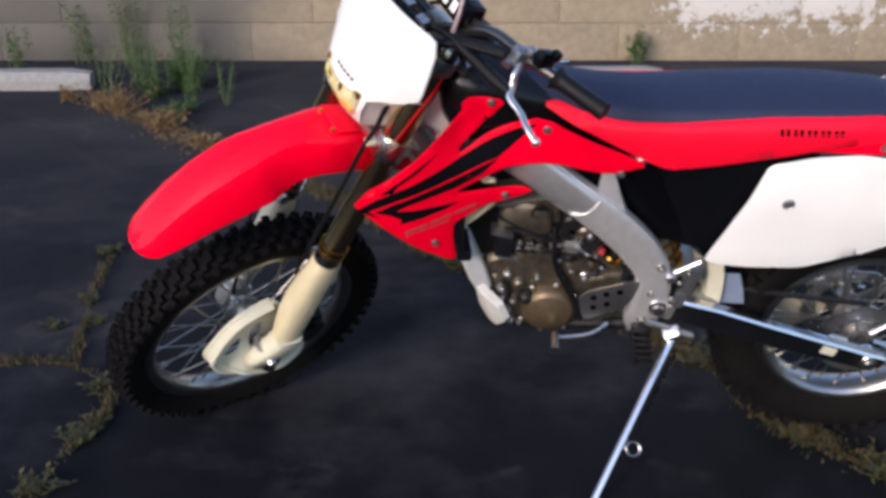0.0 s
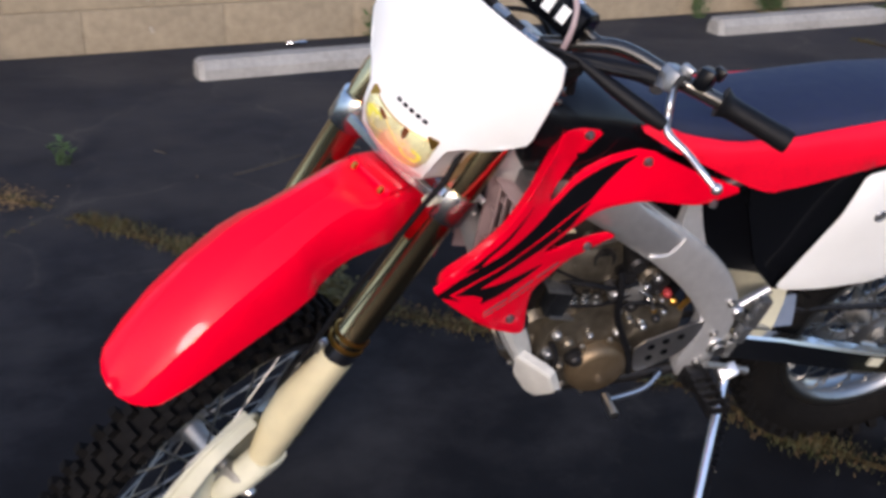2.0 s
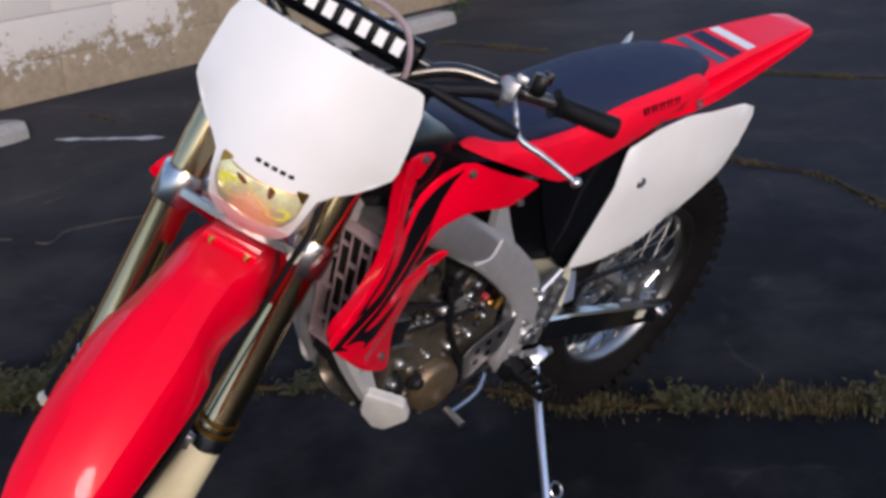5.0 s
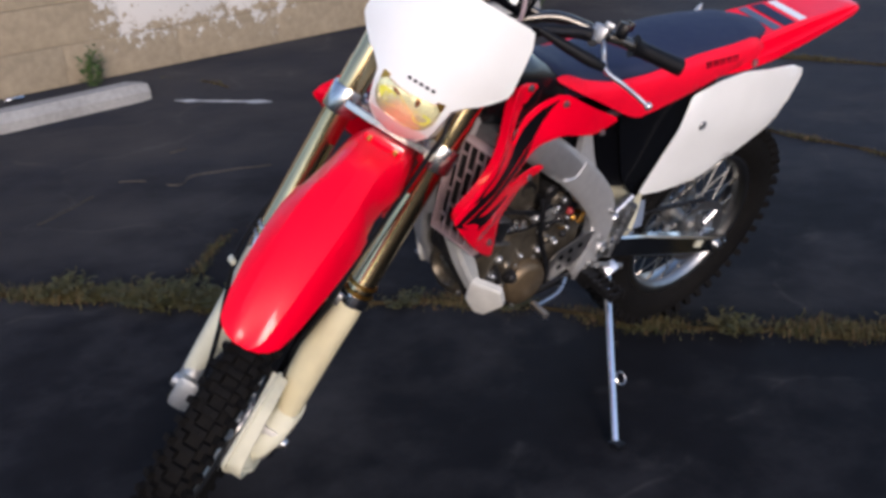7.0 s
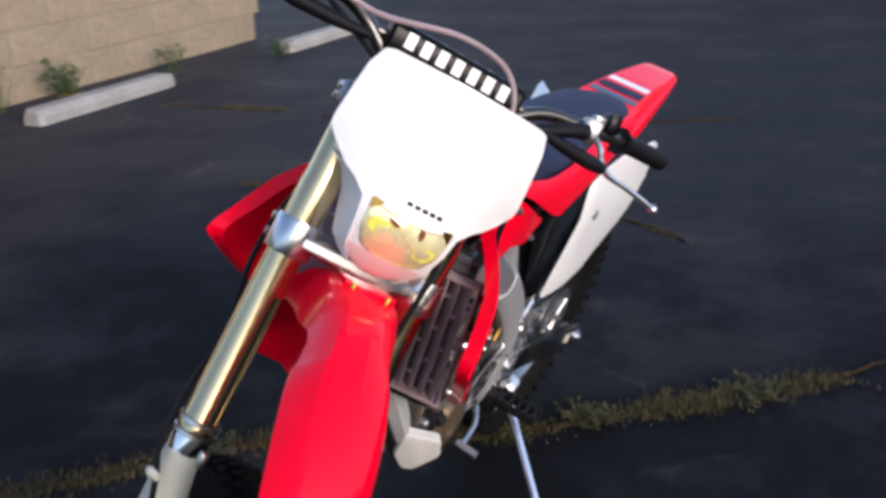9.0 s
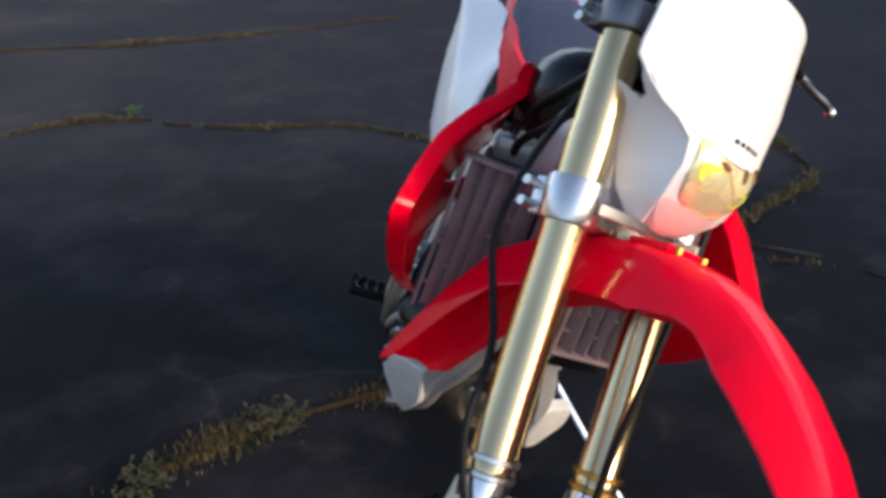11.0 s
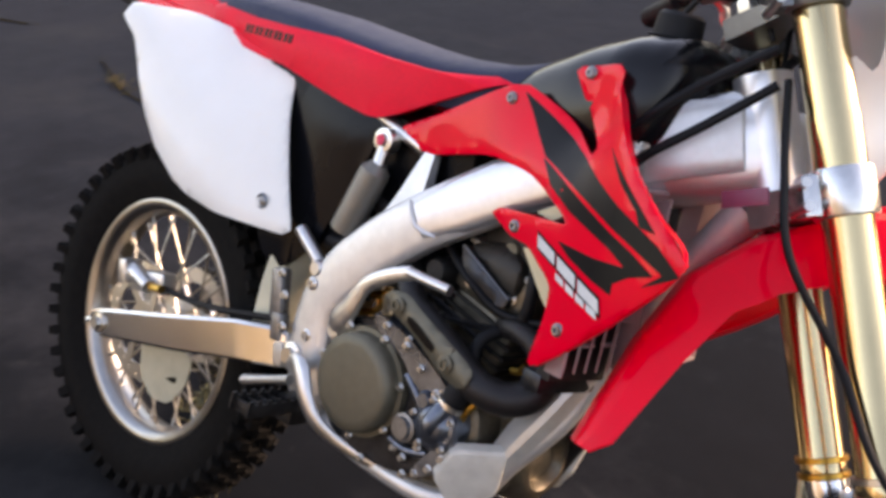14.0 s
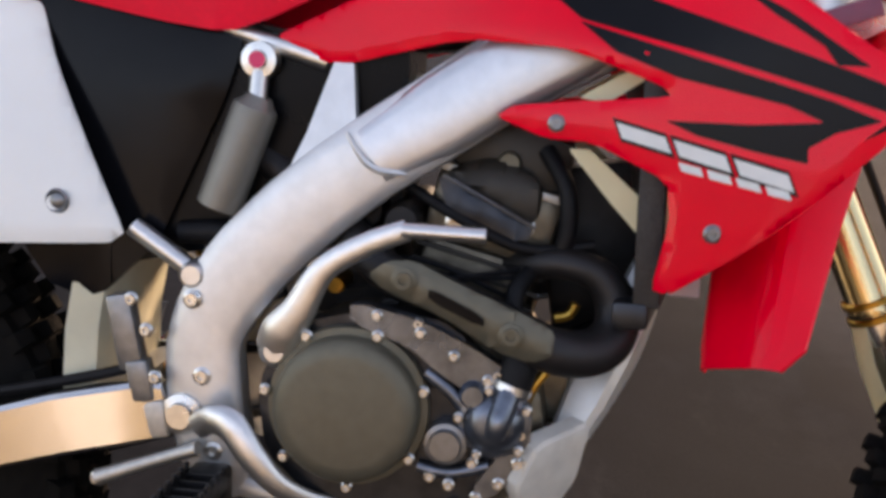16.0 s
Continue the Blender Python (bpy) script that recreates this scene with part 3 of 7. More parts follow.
front_wheel = wheel("front_wheel", FRONT, 0.356, 0.274, 0.088, 54, [(0.17, 0, 0.017, 0.016, 0), (0.52, 12, 0.017, 0.017, 0.5), (0.90, 36, 0.018, 0.016, 0.0)], "silver spoked front wheel turned to the left")
disc(rear_wheel, -0.058, 0.118)
disc(front_wheel, 0.046, 0.120)

# rear sprocket and chain
bm = bmesh.new()
n = 52
for s in (-0.003, 0.003):
    o = [bm.verts.new(((0.107 if i % 2 else 0.099) * math.cos(2 * math.pi * i / (2 * n)), 0.060 + s, (0.107 if i % 2 else 0.099) * math.sin(2 * math.pi * i / (2 * n)))) for i in range(2 * n)]
    q = [bm.verts.new((0.074 * math.cos(2 * math.pi * i / (2 * n)), 0.060 + s, 0.074 * math.sin(2 * math.pi * i / (2 * n)))) for i in range(2 * n)]
    for i in range(2 * n):
        j = (i + 1) % (2 * n)
        bm.faces.new((o[i], o[j], q[j], q[i]))
for i in range(6):
    a = 2 * math.pi * i / 6
    tube(bm, [(0.03 * math.cos(a), 0.06, 0.03 * math.sin(a)), (0.08 * math.cos(a + 0.2), 0.06, 0.08 * math.sin(a + 0.2))], 0.008, 6, 1, flat=0.4, up=(0, 1, 0))
part("sprocket", bm, ALU, rear_wheel, angle=30)
for z0, z1 in ((0.455, 0.508), (0.250, 0.438)):
    bm = bmesh.new()
    for i in range(44):
        t0, t1 = i / 44, (i + 1.05) / 44
        p, q = Vector((0.56 * t0, 0.060, z0 + (z1 - z0) * t0)), Vector((0.56 * t1, 0.060, z0 + (z1 - z0) * t1))
        tube(bm, [p, q], 0.0075, 6, 1, flat=0.75 if i % 2 else 1.05, up=(0, 0, 1))
    part("chain_run", bm, ENGINE_DARK, bike, "dark greasy drive chain")


def front_part(name, bm, m, label="", parent=None, angle=38, shift=0.0):
    """A part that turns with the fork, in fork coordinates: ahead, to the left, up."""
    if parent is None:
        return part(name, bm, m, bike, label, STEER @ Matrix.Translation((0, shift, 0)), angle)
    return part(name, bm, m, parent, label, None, angle)


# fork legs, clamps, guards
FU, FV = 0.041, 0.108
for s in (1, -1):
    bm = bmesh.new()
    lathe(bm, [(0.0285, -0.372), (0.0300, -0.366), (0.0300, -0.352), (0.0285, -0.348), (0.0285, -0.07), (0.0300, -0.055), (0.0300, 0.05), (0.0285, 0.06), (0.0282, 0.204), (0.026, 0.212), (0.020, 0.216), (0.0001, 0.217)], (FU, s * FV, 0), "Z", 32)
    leg = front_part("fork_leg", bm, GOLD, "gold anodised upper fork tube")
    bm = bmesh.new()
    lathe(bm, [(0.0240, -0.80), (0.0240, -0.372), (0.0305, -0.372), (0.0312, -0.385), (0.0305, -0.398), (0.0240, -0.400)], (FU, s * FV, 0), "Z", 24)
    front_part("lower_tube", bm, CHROME, parent=leg)
    for k in range(2):
        bm = bmesh.new()
        lathe(bm, [(0.0312, -0.004), (0.0332, -0.003), (0.0332, 0.003), (0.0312, 0.004)], (FU, s * FV, -0.347 - 0.020 * k), "Z", 28)
        front_part("seal_ring", bm, BRASS if s == 1 else STEEL, parent=leg)
    bm = bmesh.new()
    box(bm, pose(0.056, s * 0.098, -0.757), (0.072, 0.050, 0.078), 0.014)
    lathe(bm, [(0.0001, s * 0.136), (0.014, s * 0.136), (0.016, s * 0.128), (0.017, s * 0.06)], (0.063, 0, -0.748), "Y", 20)
    tube(bm, [(FU, s * FV, -0.70), (FU + 0.004, s * (FV - 0.002), -0.725), (FU + 0.010, s * (FV - 0.004), -0.745)], [0.027, 0.028, 0.030], 16, 3)
    front_part("axle_clamp", bm, ALU_CAST, parent=leg)
    # guard that wraps the lower leg: flattened, deeper towards the wheel, tapering at both ends
    bm = bmesh.new()
    rings = []
    for w, cu_, cv_, ru, rv in ((-0.368, 0.0, 0.0, 0.0250, 0.0235), (-0.380, 0.0, 0.0, 0.0285, 0.0255), (-0.400, -0.002, 0.0, 0.032, 0.027), (-0.435, -0.004, -0.001, 0.038, 0.030), (-0.475, -0.005, -0.005, 0.041, 0.033), (-0.540, -0.006, -0.010, 0.043, 0.037), (-0.600, -0.006, -0.009, 0.042, 0.036),
                                (-0.645, -0.006, -0.004, 0.039, 0.031), (-0.685, -0.006, 0.001, 0.035, 0.026), (-0.715, -0.004, 0.002, 0.031, 0.024), (-0.722, -0.004, 0.002, 0.028, 0.022)):
        row, back = [], []
        for i in range(21):
            a = radians(-152 + 304 * i / 20) + s * radians(40)
            c, q = math.cos(a), math.sin(a)
            dip = w + 0.010 * (1 - c)
            row.append((FU + cu_ + ru * math.copysign(abs(c) ** 0.8, c), s * (FV + cv_) + rv * math.copysign(abs(q) ** 0.8, q), dip))
            back.append((FU + cu_ + (ru - 0.003) * math.copysign(abs(c) ** 0.8, c), s * (FV + cv_) + (rv - 0.003) * math.copysign(abs(q) ** 0.8, q), dip))
        rings.append(row + back[::-1])
    loft(bm, rings)
    front_part("fork_guard", bm, CREAM if s == 1 else GUARD, "cream aged plastic fork guard" if s == 1 else "pale scuffed plastic fork guard", leg)
    bm = bmesh.new()
    box(bm, pose(FU + 0.018, s * (FV - 0.026), -0.398), (0.020, 0.012, 0.026), 0.003)
    front_part("guard_clip", bm, STEEL, parent=leg)
    # clamp halves with pinch bolts
    for w, h, nm in ((-0.035, 0.052, "lower_clamp_bolt"), (0.193, 0.034, "upper_clamp_bolt")):
        for k in range(2):
            bm = bmesh.new()
            tube(bm, [(-0.008, s * FV - 0.030 * s, w - h / 4 + k * h / 2), (-0.008, s * FV + 0.034 * s, w - h / 4 + k * h / 2)], 0.0062, 8, 1)
            front_part("pinch_bolt", bm, STEEL, parent=leg)
for w, h, nm in ((-0.035, 0.055, "lower_triple_clamp"), (0.193, 0.034, "upper_triple_clamp")):
    bm = bmesh.new()
    for s in (1, -1):
        lathe(bm, [(0.0295, -h / 2), (0.0350, -h / 2), (0.0365, -h / 2 + 0.003), (0.0365, h / 2 - 0.003), (0.0350, h / 2), (0.0295, h / 2), (0.0295, -h / 2)], (FU, s * FV, w), "Z", 30)
        box(bm, pose(0.004, s * FV, w), (0.026, 0.036, h * 0.86), 0.004)
    rings = []
    low = w < 0
    for v, u0, u1, k in ((-0.085, 0.015, 0.050, 0.5), (-0.05, -0.010, 0.044, 0.7), (0, -0.040, 0.040, 0.8), (0.05, -0.010, 0.044, 0.7), (0.085, 0.015, 0.050, 0.5)):
        rings.append([(u0, v, w - h * k / 2), (u1 - 0.006, v, w - h * k / 2), (u1, v, w - h * k / 2 + 0.005), (u1, v, w + h * k / 2 - 0.005), (u1 - 0.006, v, w + h * k / 2), (u0, v, w + h * k / 2)])
    loft(bm, rings)
    if low:  # bar across the front, below the lamp
        rings = []
        for v in np.linspace(-0.104, 0.104, 13):
            u = 0.074 + 0.014 * (1 - (v / 0.104) ** 2)
            rings.append([(u - 0.012, v, w - 0.005), (u - 0.002, v, w - 0.007), (u, v, w - 0.005), (u, v, w + 0.007), (u - 0.002, v, w + 0.009), (u - 0.012, v, w + 0.009)])
        loft(bm, rings)
    front_part(nm, bm, CLAMP if low else DARK_CLAMP, "silver aluminium fork clamp" if low else "dark grey aluminium upper fork clamp")
bm = bmesh.new()
lathe(bm, [(0.0001, 0.172), (0.017, 0.172), (0.019, 0.168), (0.019, 0.150)], (0, 0, 0.058), "Z", 6)
front_part("stem_nut", bm, STEEL)
# round guide on the clamp for the lamp shell
bm = bmesh.new()
lathe(bm, [(0.0001, 0.098), (0.008, 0.098), (0.0095, 0.094), (0.0095, 0.078), (0.007, 0.076)], (0, 0.094, -0.036), "X", 16)
tube(bm, [(0.07, 0.094, -0.036), (0.085, 0.094, -0.036)], 0.007, 8, 1)
front_part("hose_guide", bm, GUARD, "white plastic hose guide")

bm = bmesh.new()
tube(bm, [(0.070, -0.150, -0.436), (0.084, -0.146, -0.434), (0.097, -0.137, -0.434)], [0.005, 0.0085, 0.006], 10, 3)
front_part("cable_clip", bm, GUARD, "white cable clip")
# disc guard on the left leg, brake caliper
def guard_v(u, w):
    """The guard stands close to the disc and turns outwards below it."""
    return 0.058 + 0.050 * min(1, max(0, (-0.735 - w) / 0.085)) * min(1, max(0, (0.20 - u) / 0.10))


def holed(loops, fy, thick):
    """A sheet between an outer outline and its openings, with thickness."""
    bm = bmesh.new()
    for loop in loops:
        vs = [bm.verts.new((x, 0, z)) for x, z in loop]
        for a, b in zip(vs, vs[1:] + vs[:1]):
            bm.edges.new((a, b))
    bmesh.ops.triangle_fill(bm, edges=bm.edges[:], use_beauty=True, normal=(0, 1, 0))
    for z in np.arange(-0.83, -0.60, 0.012):
        bmesh.ops.bisect_plane(bm, geom=bm.verts[:] + bm.edges[:] + bm.faces[:], plane_co=(0, 0, float(z)), plane_no=(0, 0, 1))
    for v in bm.verts:
        v.co.y = fy(v.co.x, v.co.z)
    r = bmesh.ops.extrude_face_region(bm, geom=bm.faces[:])
    for v in [g for g in r["geom"] if isinstance(g, bmesh.types.BMVert)]:
        v.co.y -= thick
    return bm


OUT = rounded([(0.069, -0.603), (0.118, -0.624), (0.159, -0.644), (0.182, -0.691), (0.197, -0.750), (0.203, -0.775), (0.186, -0.798), (0.156, -0.811), (0.082, -0.824), (0.029, -0.832), (-0.030, -0.815), (-0.075, -0.780), (-0.03, -0.70), (0.019, -0.655)], 0.22, 2)
bm = holed([OUT, rounded([(0.1562, -0.7792), (0.1359, -0.7482), (0.1143, -0.7293), (0.1157, -0.7563), (0.14, -0.782)], 0.2), rounded([(0.0936, -0.7562), (0.0936, -0.7074), (0.0819, -0.6737), (0.065, -0.7274), (0.078, -0.7612)], 0.2)], guard_v, 0.004)
tube(bm, [(x, guard_v(x, z), z) for x, z in OUT + OUT[:1]], 0.0065, 8, 1)
guard = front_part("disc_guard", bm, GUARD, "scuffed white disc guard with two slots", angle=70)
bm = bmesh.new()  # broad flange along the leading edge
edge = [p for p in (Vector((0.086, 0, -0.606)), Vector((0.120, 0, -0.620)), Vector((0.160, 0, -0.648)), Vector((0.184, 0, -0.694)), Vector((0.198, 0, -0.750)), Vector((0.200, 0, -0.778)), Vector((0.180, 0, -0.803)), Vector((0.150, 0, -0.815)), Vector((0.110, 0, -0.821)))]
edge = smooth_path(edge, 4)
loft(bm, [[(p.x, 0.044 + 0.030 * k / len(edge), p.z), (p.x, 0.078 + 0.030 * k / len(edge), p.z), (p.x - 0.004, 0.079 + 0.030 * k / len(edge), p.z + 0.002), (p.x - 0.004, 0.043 + 0.030 * k / len(edge), p.z + 0.002)] for k, p in enumerate(edge)])
front_part("guard_flange", bm, GUARD, parent=guard)
bm = bmesh.new()  # the part of the guard that wraps the foot of the fork leg
rings = []
for w, cu_, cv_, ru, rv in ((-0.676, 0.034, 0.112, 0.036, 0.029), (-0.692, 0.035, 0.111, 0.040, 0.031), (-0.735, 0.050, 0.106, 0.048, 0.030), (-0.770, 0.056, 0.100, 0.046, 0.025), (-0.797, 0.056, 0.095, 0.036, 0.016), (-0.806, 0.056, 0.093, 0.026, 0.008)):
    rings.append([(cu_ + ru * math.copysign(abs(math.cos(a)) ** 0.62, math.cos(a)), cv_ + rv * math.copysign(abs(math.sin(a)) ** 0.62, math.sin(a)), w - 0.18 * (ru * math.cos(a))) for a in [2 * math.pi * i / 24 for i in range(24)]])
loft(bm, rings)
front_part("foot_cover", bm, GUARD, parent=guard, angle=50)
bm = bmesh.new()
lathe(bm, [(0.0001, 0.1455), (0.010, 0.1455), (0.012, 0.142), (0.012, 0.12)], (0.063, 0, -0.748), "Y", 16)
front_part("axle_bolt", bm, STEEL, parent=guard)
bm = bmesh.new()
box(bm, pose(-0.045, 0.083, -0.675, 0, 20, 0), (0.05, 0.052, 0.105), 0.012)
lathe(bm, [(0.0001, 0.118), (0.017, 0.118), (0.018, 0.10), (0.018, 0.06)], (-0.05, 0, -0.66), "Y", 14)
lathe(bm, [(0.0001, 0.118), (0.017, 0.118), (0.018, 0.10), (0.018, 0.06)], (-0.035, 0, -0.70), "Y", 14)
front_part("front_brake_caliper", bm, ENGINE_DARK)

# front fender
MID = 0.010  # fender and lamp shell moved a little left to fit the camera's view
bm = bmesh.new()
FN = [  # ahead, height of the crown, half width, drop of the edge
    (-0.280, -0.284, 0.050, 0.016), (-0.266, -0.266, 0.060, 0.032), (-0.188, -0.168, 0.066, 0.050), (-0.12, -0.100, 0.069, 0.060), (-0.04, -0.066, 0.070, 0.068), (0.05, -0.054, 0.072, 0.074), (0.11, -0.053, 0.075, 0.076),
    (0.16, -0.058, 0.073, 0.078), (0.205, -0.068, 0.069, 0.084), (0.25, -0.088, 0.068, 0.092), (0.290, -0.115, 0.074, 0.098), (0.305, -0.127, 0.080, 0.098), (0.34, -0.159, 0.083, 0.092), (0.385, -0.212, 0.081, 0.080), (0.425, -0.276, 0.076, 0.062), (0.450, -0.330, 0.069, 0.046), (0.459, -0.356, 0.063, 0.036), (0.465, -0.375, 0.058, 0.027), (0.469, -0.388, 0.046, 0.018), (0.4705, -0.396, 0.032, 0.010), (0.471, -0.400, 0.014, 0.003)]
cu = [c[0] for c in FN]
rows_t, rows_b = [], []
us = sorted({*cu, *[(a + b) / 2 for a, b in zip(cu, cu[1:])]})
arr = np.array(FN)
for u in us:
    w, hwid, drop = (interp(u, cu, arr[:, i]) for i in (1, 2, 3))
    ua, ub = max(u - 0.01, cu[0]), min(u + 0.01, cu[-1])
    slope = (interp(ub, cu, arr[:, 1]) - interp(ua, cu, arr[:, 1])) / (ub - ua)
    mid = interp(u, [0.12, 0.25, 0.42], [MID, 0.004, -0.003])
    nrm = Vector((-slope, 0, 1)).normalized()
    top = []
    for i in range(17):
        k = -1 + i / 8
        ridge = 0.004 * math.exp(-((abs(k) - 0.62) / 0.10) ** 2) * min(1, max(0, (u - 0.16) / 0.12)) * min(1, max(0, (0.452 - u) / 0.08)) - 0.004 * math.exp(-(k / 0.3) ** 2) * min(1, max(0, (u - 0.2) / 0.1))
        soft = abs(k) ** interp(u, [0.1, 0.22, 0.32, 0.42], [7.0, 4.4, 2.9, 2.3])
        crease = interp(abs(k), [0, 0.25, 0.50, 0.625, 0.80, 0.90, 1], [0, 0.06, 0.16, 0.30, 0.52, 0.74, 1])
        f = min(1, max(0, (u - 0.14) / 0.10))
        d = drop * ((1 - f) * soft + f * crease) * (1 - (0.38 * f if k < 0 else 0))  # the right skirt is made shallower to fit the camera's view
        top.append(Vector((u, mid + k * hwid, w)) + nrm * (ridge - d))
    rows_t.append(top)
    rows_b.append([p - nrm * 0.0035 for p in top])
loft(bm, [t + b[::-1] for t, b in zip(rows_t, rows_b)])
fender = front_part("front_fender", bm, RED, "glossy red plastic front fender", angle=17)
bm = bmesh.new()
box(bm, pose(0.108, MID, -0.0515), (0.060, 0.084, 0.010), 0.004)
front_part("raised_pad", bm, RED, parent=fender)
for v in (-0.028, 0.028):
    bm = bmesh.new()
    lathe(bm, [(0.0001, 0.003), (0.0045, 0.003), (0.005, 0.0), (0.005, -0.006)], (0.142, MID + v, -0.051), "Z", 10)
    front_part("fender_bolt", bm, BRASS, parent=fender)

# lamp shell and number plate
VS = [(0.274, 0.128), (0.270, 0.139), (0.243, 0.150), (0.20, 0.155), (0.155, 0.159), (0.140, 0.157), (0.118, 0.138), (0.10, 0.118), (0.088, 0.098), (0.070, 0.079), (0.040, 0.074), (0.010, 0.068), (-0.005, 0.063), (-0.016, 0.050), (-0.026, 0.034), (-0.034, 0.012)]


def face_u(v, w):
    """How far ahead the shell's face stands: bowed across, falling back at the chin."""
    return 0.168 - interp(w, [0.05, 0.10, 0.15, 0.27], [3.6, 3.2, 2.5, 2.0]) * v * v - 6.5 * max(0, 0.06 - w) ** 1.85 - 0.06 * max(0, w - 0.16)


rings = []
for w, hv in VS:
    front = [Vector((face_u(hv * k, w), hv * k, w)) for k in np.linspace(-1, 1, 17)]
    back = [p + Vector((-0.004, 0, 0)) for p in front[::-1]]
    rings.append(front + back)
bm = bmesh.new()
loft(bm, rings)
plate_ob = front_part("lamp_shell", bm, WHITE, "white headlamp shell and number plate", shift=MID)
for s in (1, -1):  # cheeks that run back beside the lamp
    out = [(0.104, 0.148), (0.118, 0.116), (0.134, 0.092), (0.145, 0.072), (0.143, 0.038), (0.126, 0.004), (0.104, -0.016), (0.086, -0.032), (0.070, -0.026), (0.060, 0.01), (0.052, 0.07), (0.062, 0.118), (0.098, 0.095)]
    bm = shell(out, lambda u, w: interp(w, [-0.034, -0.01, 0.0, 0.04, 0.075, 0.10, 0.12, 0.15], [0.030, 0.056, 0.064, 0.073, 0.080, 0.110, 0.134, 0.150]) + 0.16 * (0.13 - u), 0.004, 0.03, side=s)
    front_part("cheek", bm, WHITE, parent=plate_ob)
bm = bmesh.new()
rings = []
for w, hv, k0 in ((0.002, 0.064, 0.0015), (-0.008, 0.058, 0.003), (-0.018, 0.046, 0.003), (-0.027, 0.031, 0.003), (-0.0345, 0.011, 0.0015)):
    front = [Vector((face_u(hv * k, w) + k0, hv * k, w)) for k in np.linspace(-1, 1, 11)]
    rings.append(front + [p + Vector((-0.012, 0, 0)) for p in front[::-1]])
loft(bm, rings)
front_part("shell_base", bm, PINK, "translucent pale lower edge of the shell", plate_ob)


def on_face(outline, lift, thick=0.002):
    """A thin piece on the shell's face, outlined by (to the left, up)."""
    own = shell(outline, lambda v, w: face_u(v, w), thick, 0.02, lift=lift, round_cut=0.15)
    for vert in own.verts:
        vert.co = Vector((vert.co.y, vert.co.x, vert.co.z))
    return own


def bowl(v, w):
    """Twin bulging reflectors under one lens."""
    out = 0.0
    for c in (-0.030, 0.030):
        r = math.hypot((v - c) / 0.036, (w - 0.034) / 0.032)
        out = max(out, 0.0045 * max(0, 1 - r * r) + 0.0008 * math.sin(v * 420) * max(0, 1 - r))
    return out


own = shell([(-0.066, 0.074), (-0.040, 0.064), (0.0, 0.060), (0.040, 0.064), (0.066, 0.074), (0.064, 0.035), (0.050, 0.008), (0.02, -0.004), (-0.02, -0.004), (-0.050, 0.008), (-0.064, 0.035)], lambda v, w: face_u(v, w) + 0.0015 + 0.6 * bowl(v, w), 0.003, 0.006, round_cut=0.15)
for vert in own.verts:
    vert.co = Vector((vert.co.y, vert.co.x, vert.co.z))
lamp = front_part("headlamp", own, LAMP_REFLECTOR, "twin headlamp with gold reflections painted into its colour", plate_ob, angle=80)
# thin amber and brass streaks stand in for reflections inside the lamp
for pts, mm in (([(-0.050, 0.052), (-0.036, 0.058), (-0.022, 0.056), (-0.010, 0.048), (0.006, 0.038), (0.022, 0.030), (0.040, 0.022)], AMBER_REFLECTION), ([(-0.062, 0.070), (-0.03, 0.065), (0.0, 0.063), (0.03, 0.065), (0.062, 0.071)], BRASS), ([(0.045, 0.012), (0.030, 0.004), (0.0, -0.001), (-0.03, 0.004)], AMBER_REFLECTION), ([(-0.055, 0.030), (-0.035, 0.022), (-0.015, 0.028)], AMBER_REFLECTION)):
    bm = bmesh.new()
    tube(bm, [(face_u(v, w) + 0.0015 + 0.6 * bowl(v, w), v, w) for v, w in pts], 0.0008, 6, 4)
    front_part("painted_streak", bm, mm, parent=plate_ob)
for c, w0, rv, rw in ((-0.040, 0.041, 0.017, 0.014), (0.038, 0.031, 0.018, 0.014)):  # yellow reflections in the two bowls, painted on as thin pieces
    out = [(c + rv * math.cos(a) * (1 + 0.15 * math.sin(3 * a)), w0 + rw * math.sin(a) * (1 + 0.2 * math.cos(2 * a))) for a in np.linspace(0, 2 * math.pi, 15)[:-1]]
    front_part("painted_reflection", on_face(out, 0.0040, 0.002), LEMON_REFLECTION, parent=plate_ob)
for out in ([(-0.036, 0.060), (-0.027, 0.060), (-0.015, 0.055), (-0.019, 0.050), (-0.030, 0.053)], [(0.014, 0.066), (0.024, 0.062), (0.024, 0.052), (0.020, 0.046), (0.015, 0.054)]):
    front_part("bulb_shade", on_face(out, 0.0048, 0.003), BULB, parent=plate_ob)
for v0 in (-0.062, 0.062):
    s = 1 if v0 > 0 else -1
    front_part("corner_reflector", on_face([(v0 - s * 0.015, 0.075), (v0 + s * 0.005, 0.078), (v0 + s * 0.003, 0.058)], 0.0035, 0.002), BRASS, parent=plate_ob)
for i in range(5):  # maker's mark as plain bars
    v0 = -0.021 + i * 0.0125
    front_part("mark_bar", on_face([(v0, 0.0922), (v0 + 0.0085, 0.0922), (v0 + 0.0085, 0.0862), (v0, 0.0862)], 0.0008, 0.001), DECAL_BLACK, parent=plate_ob)

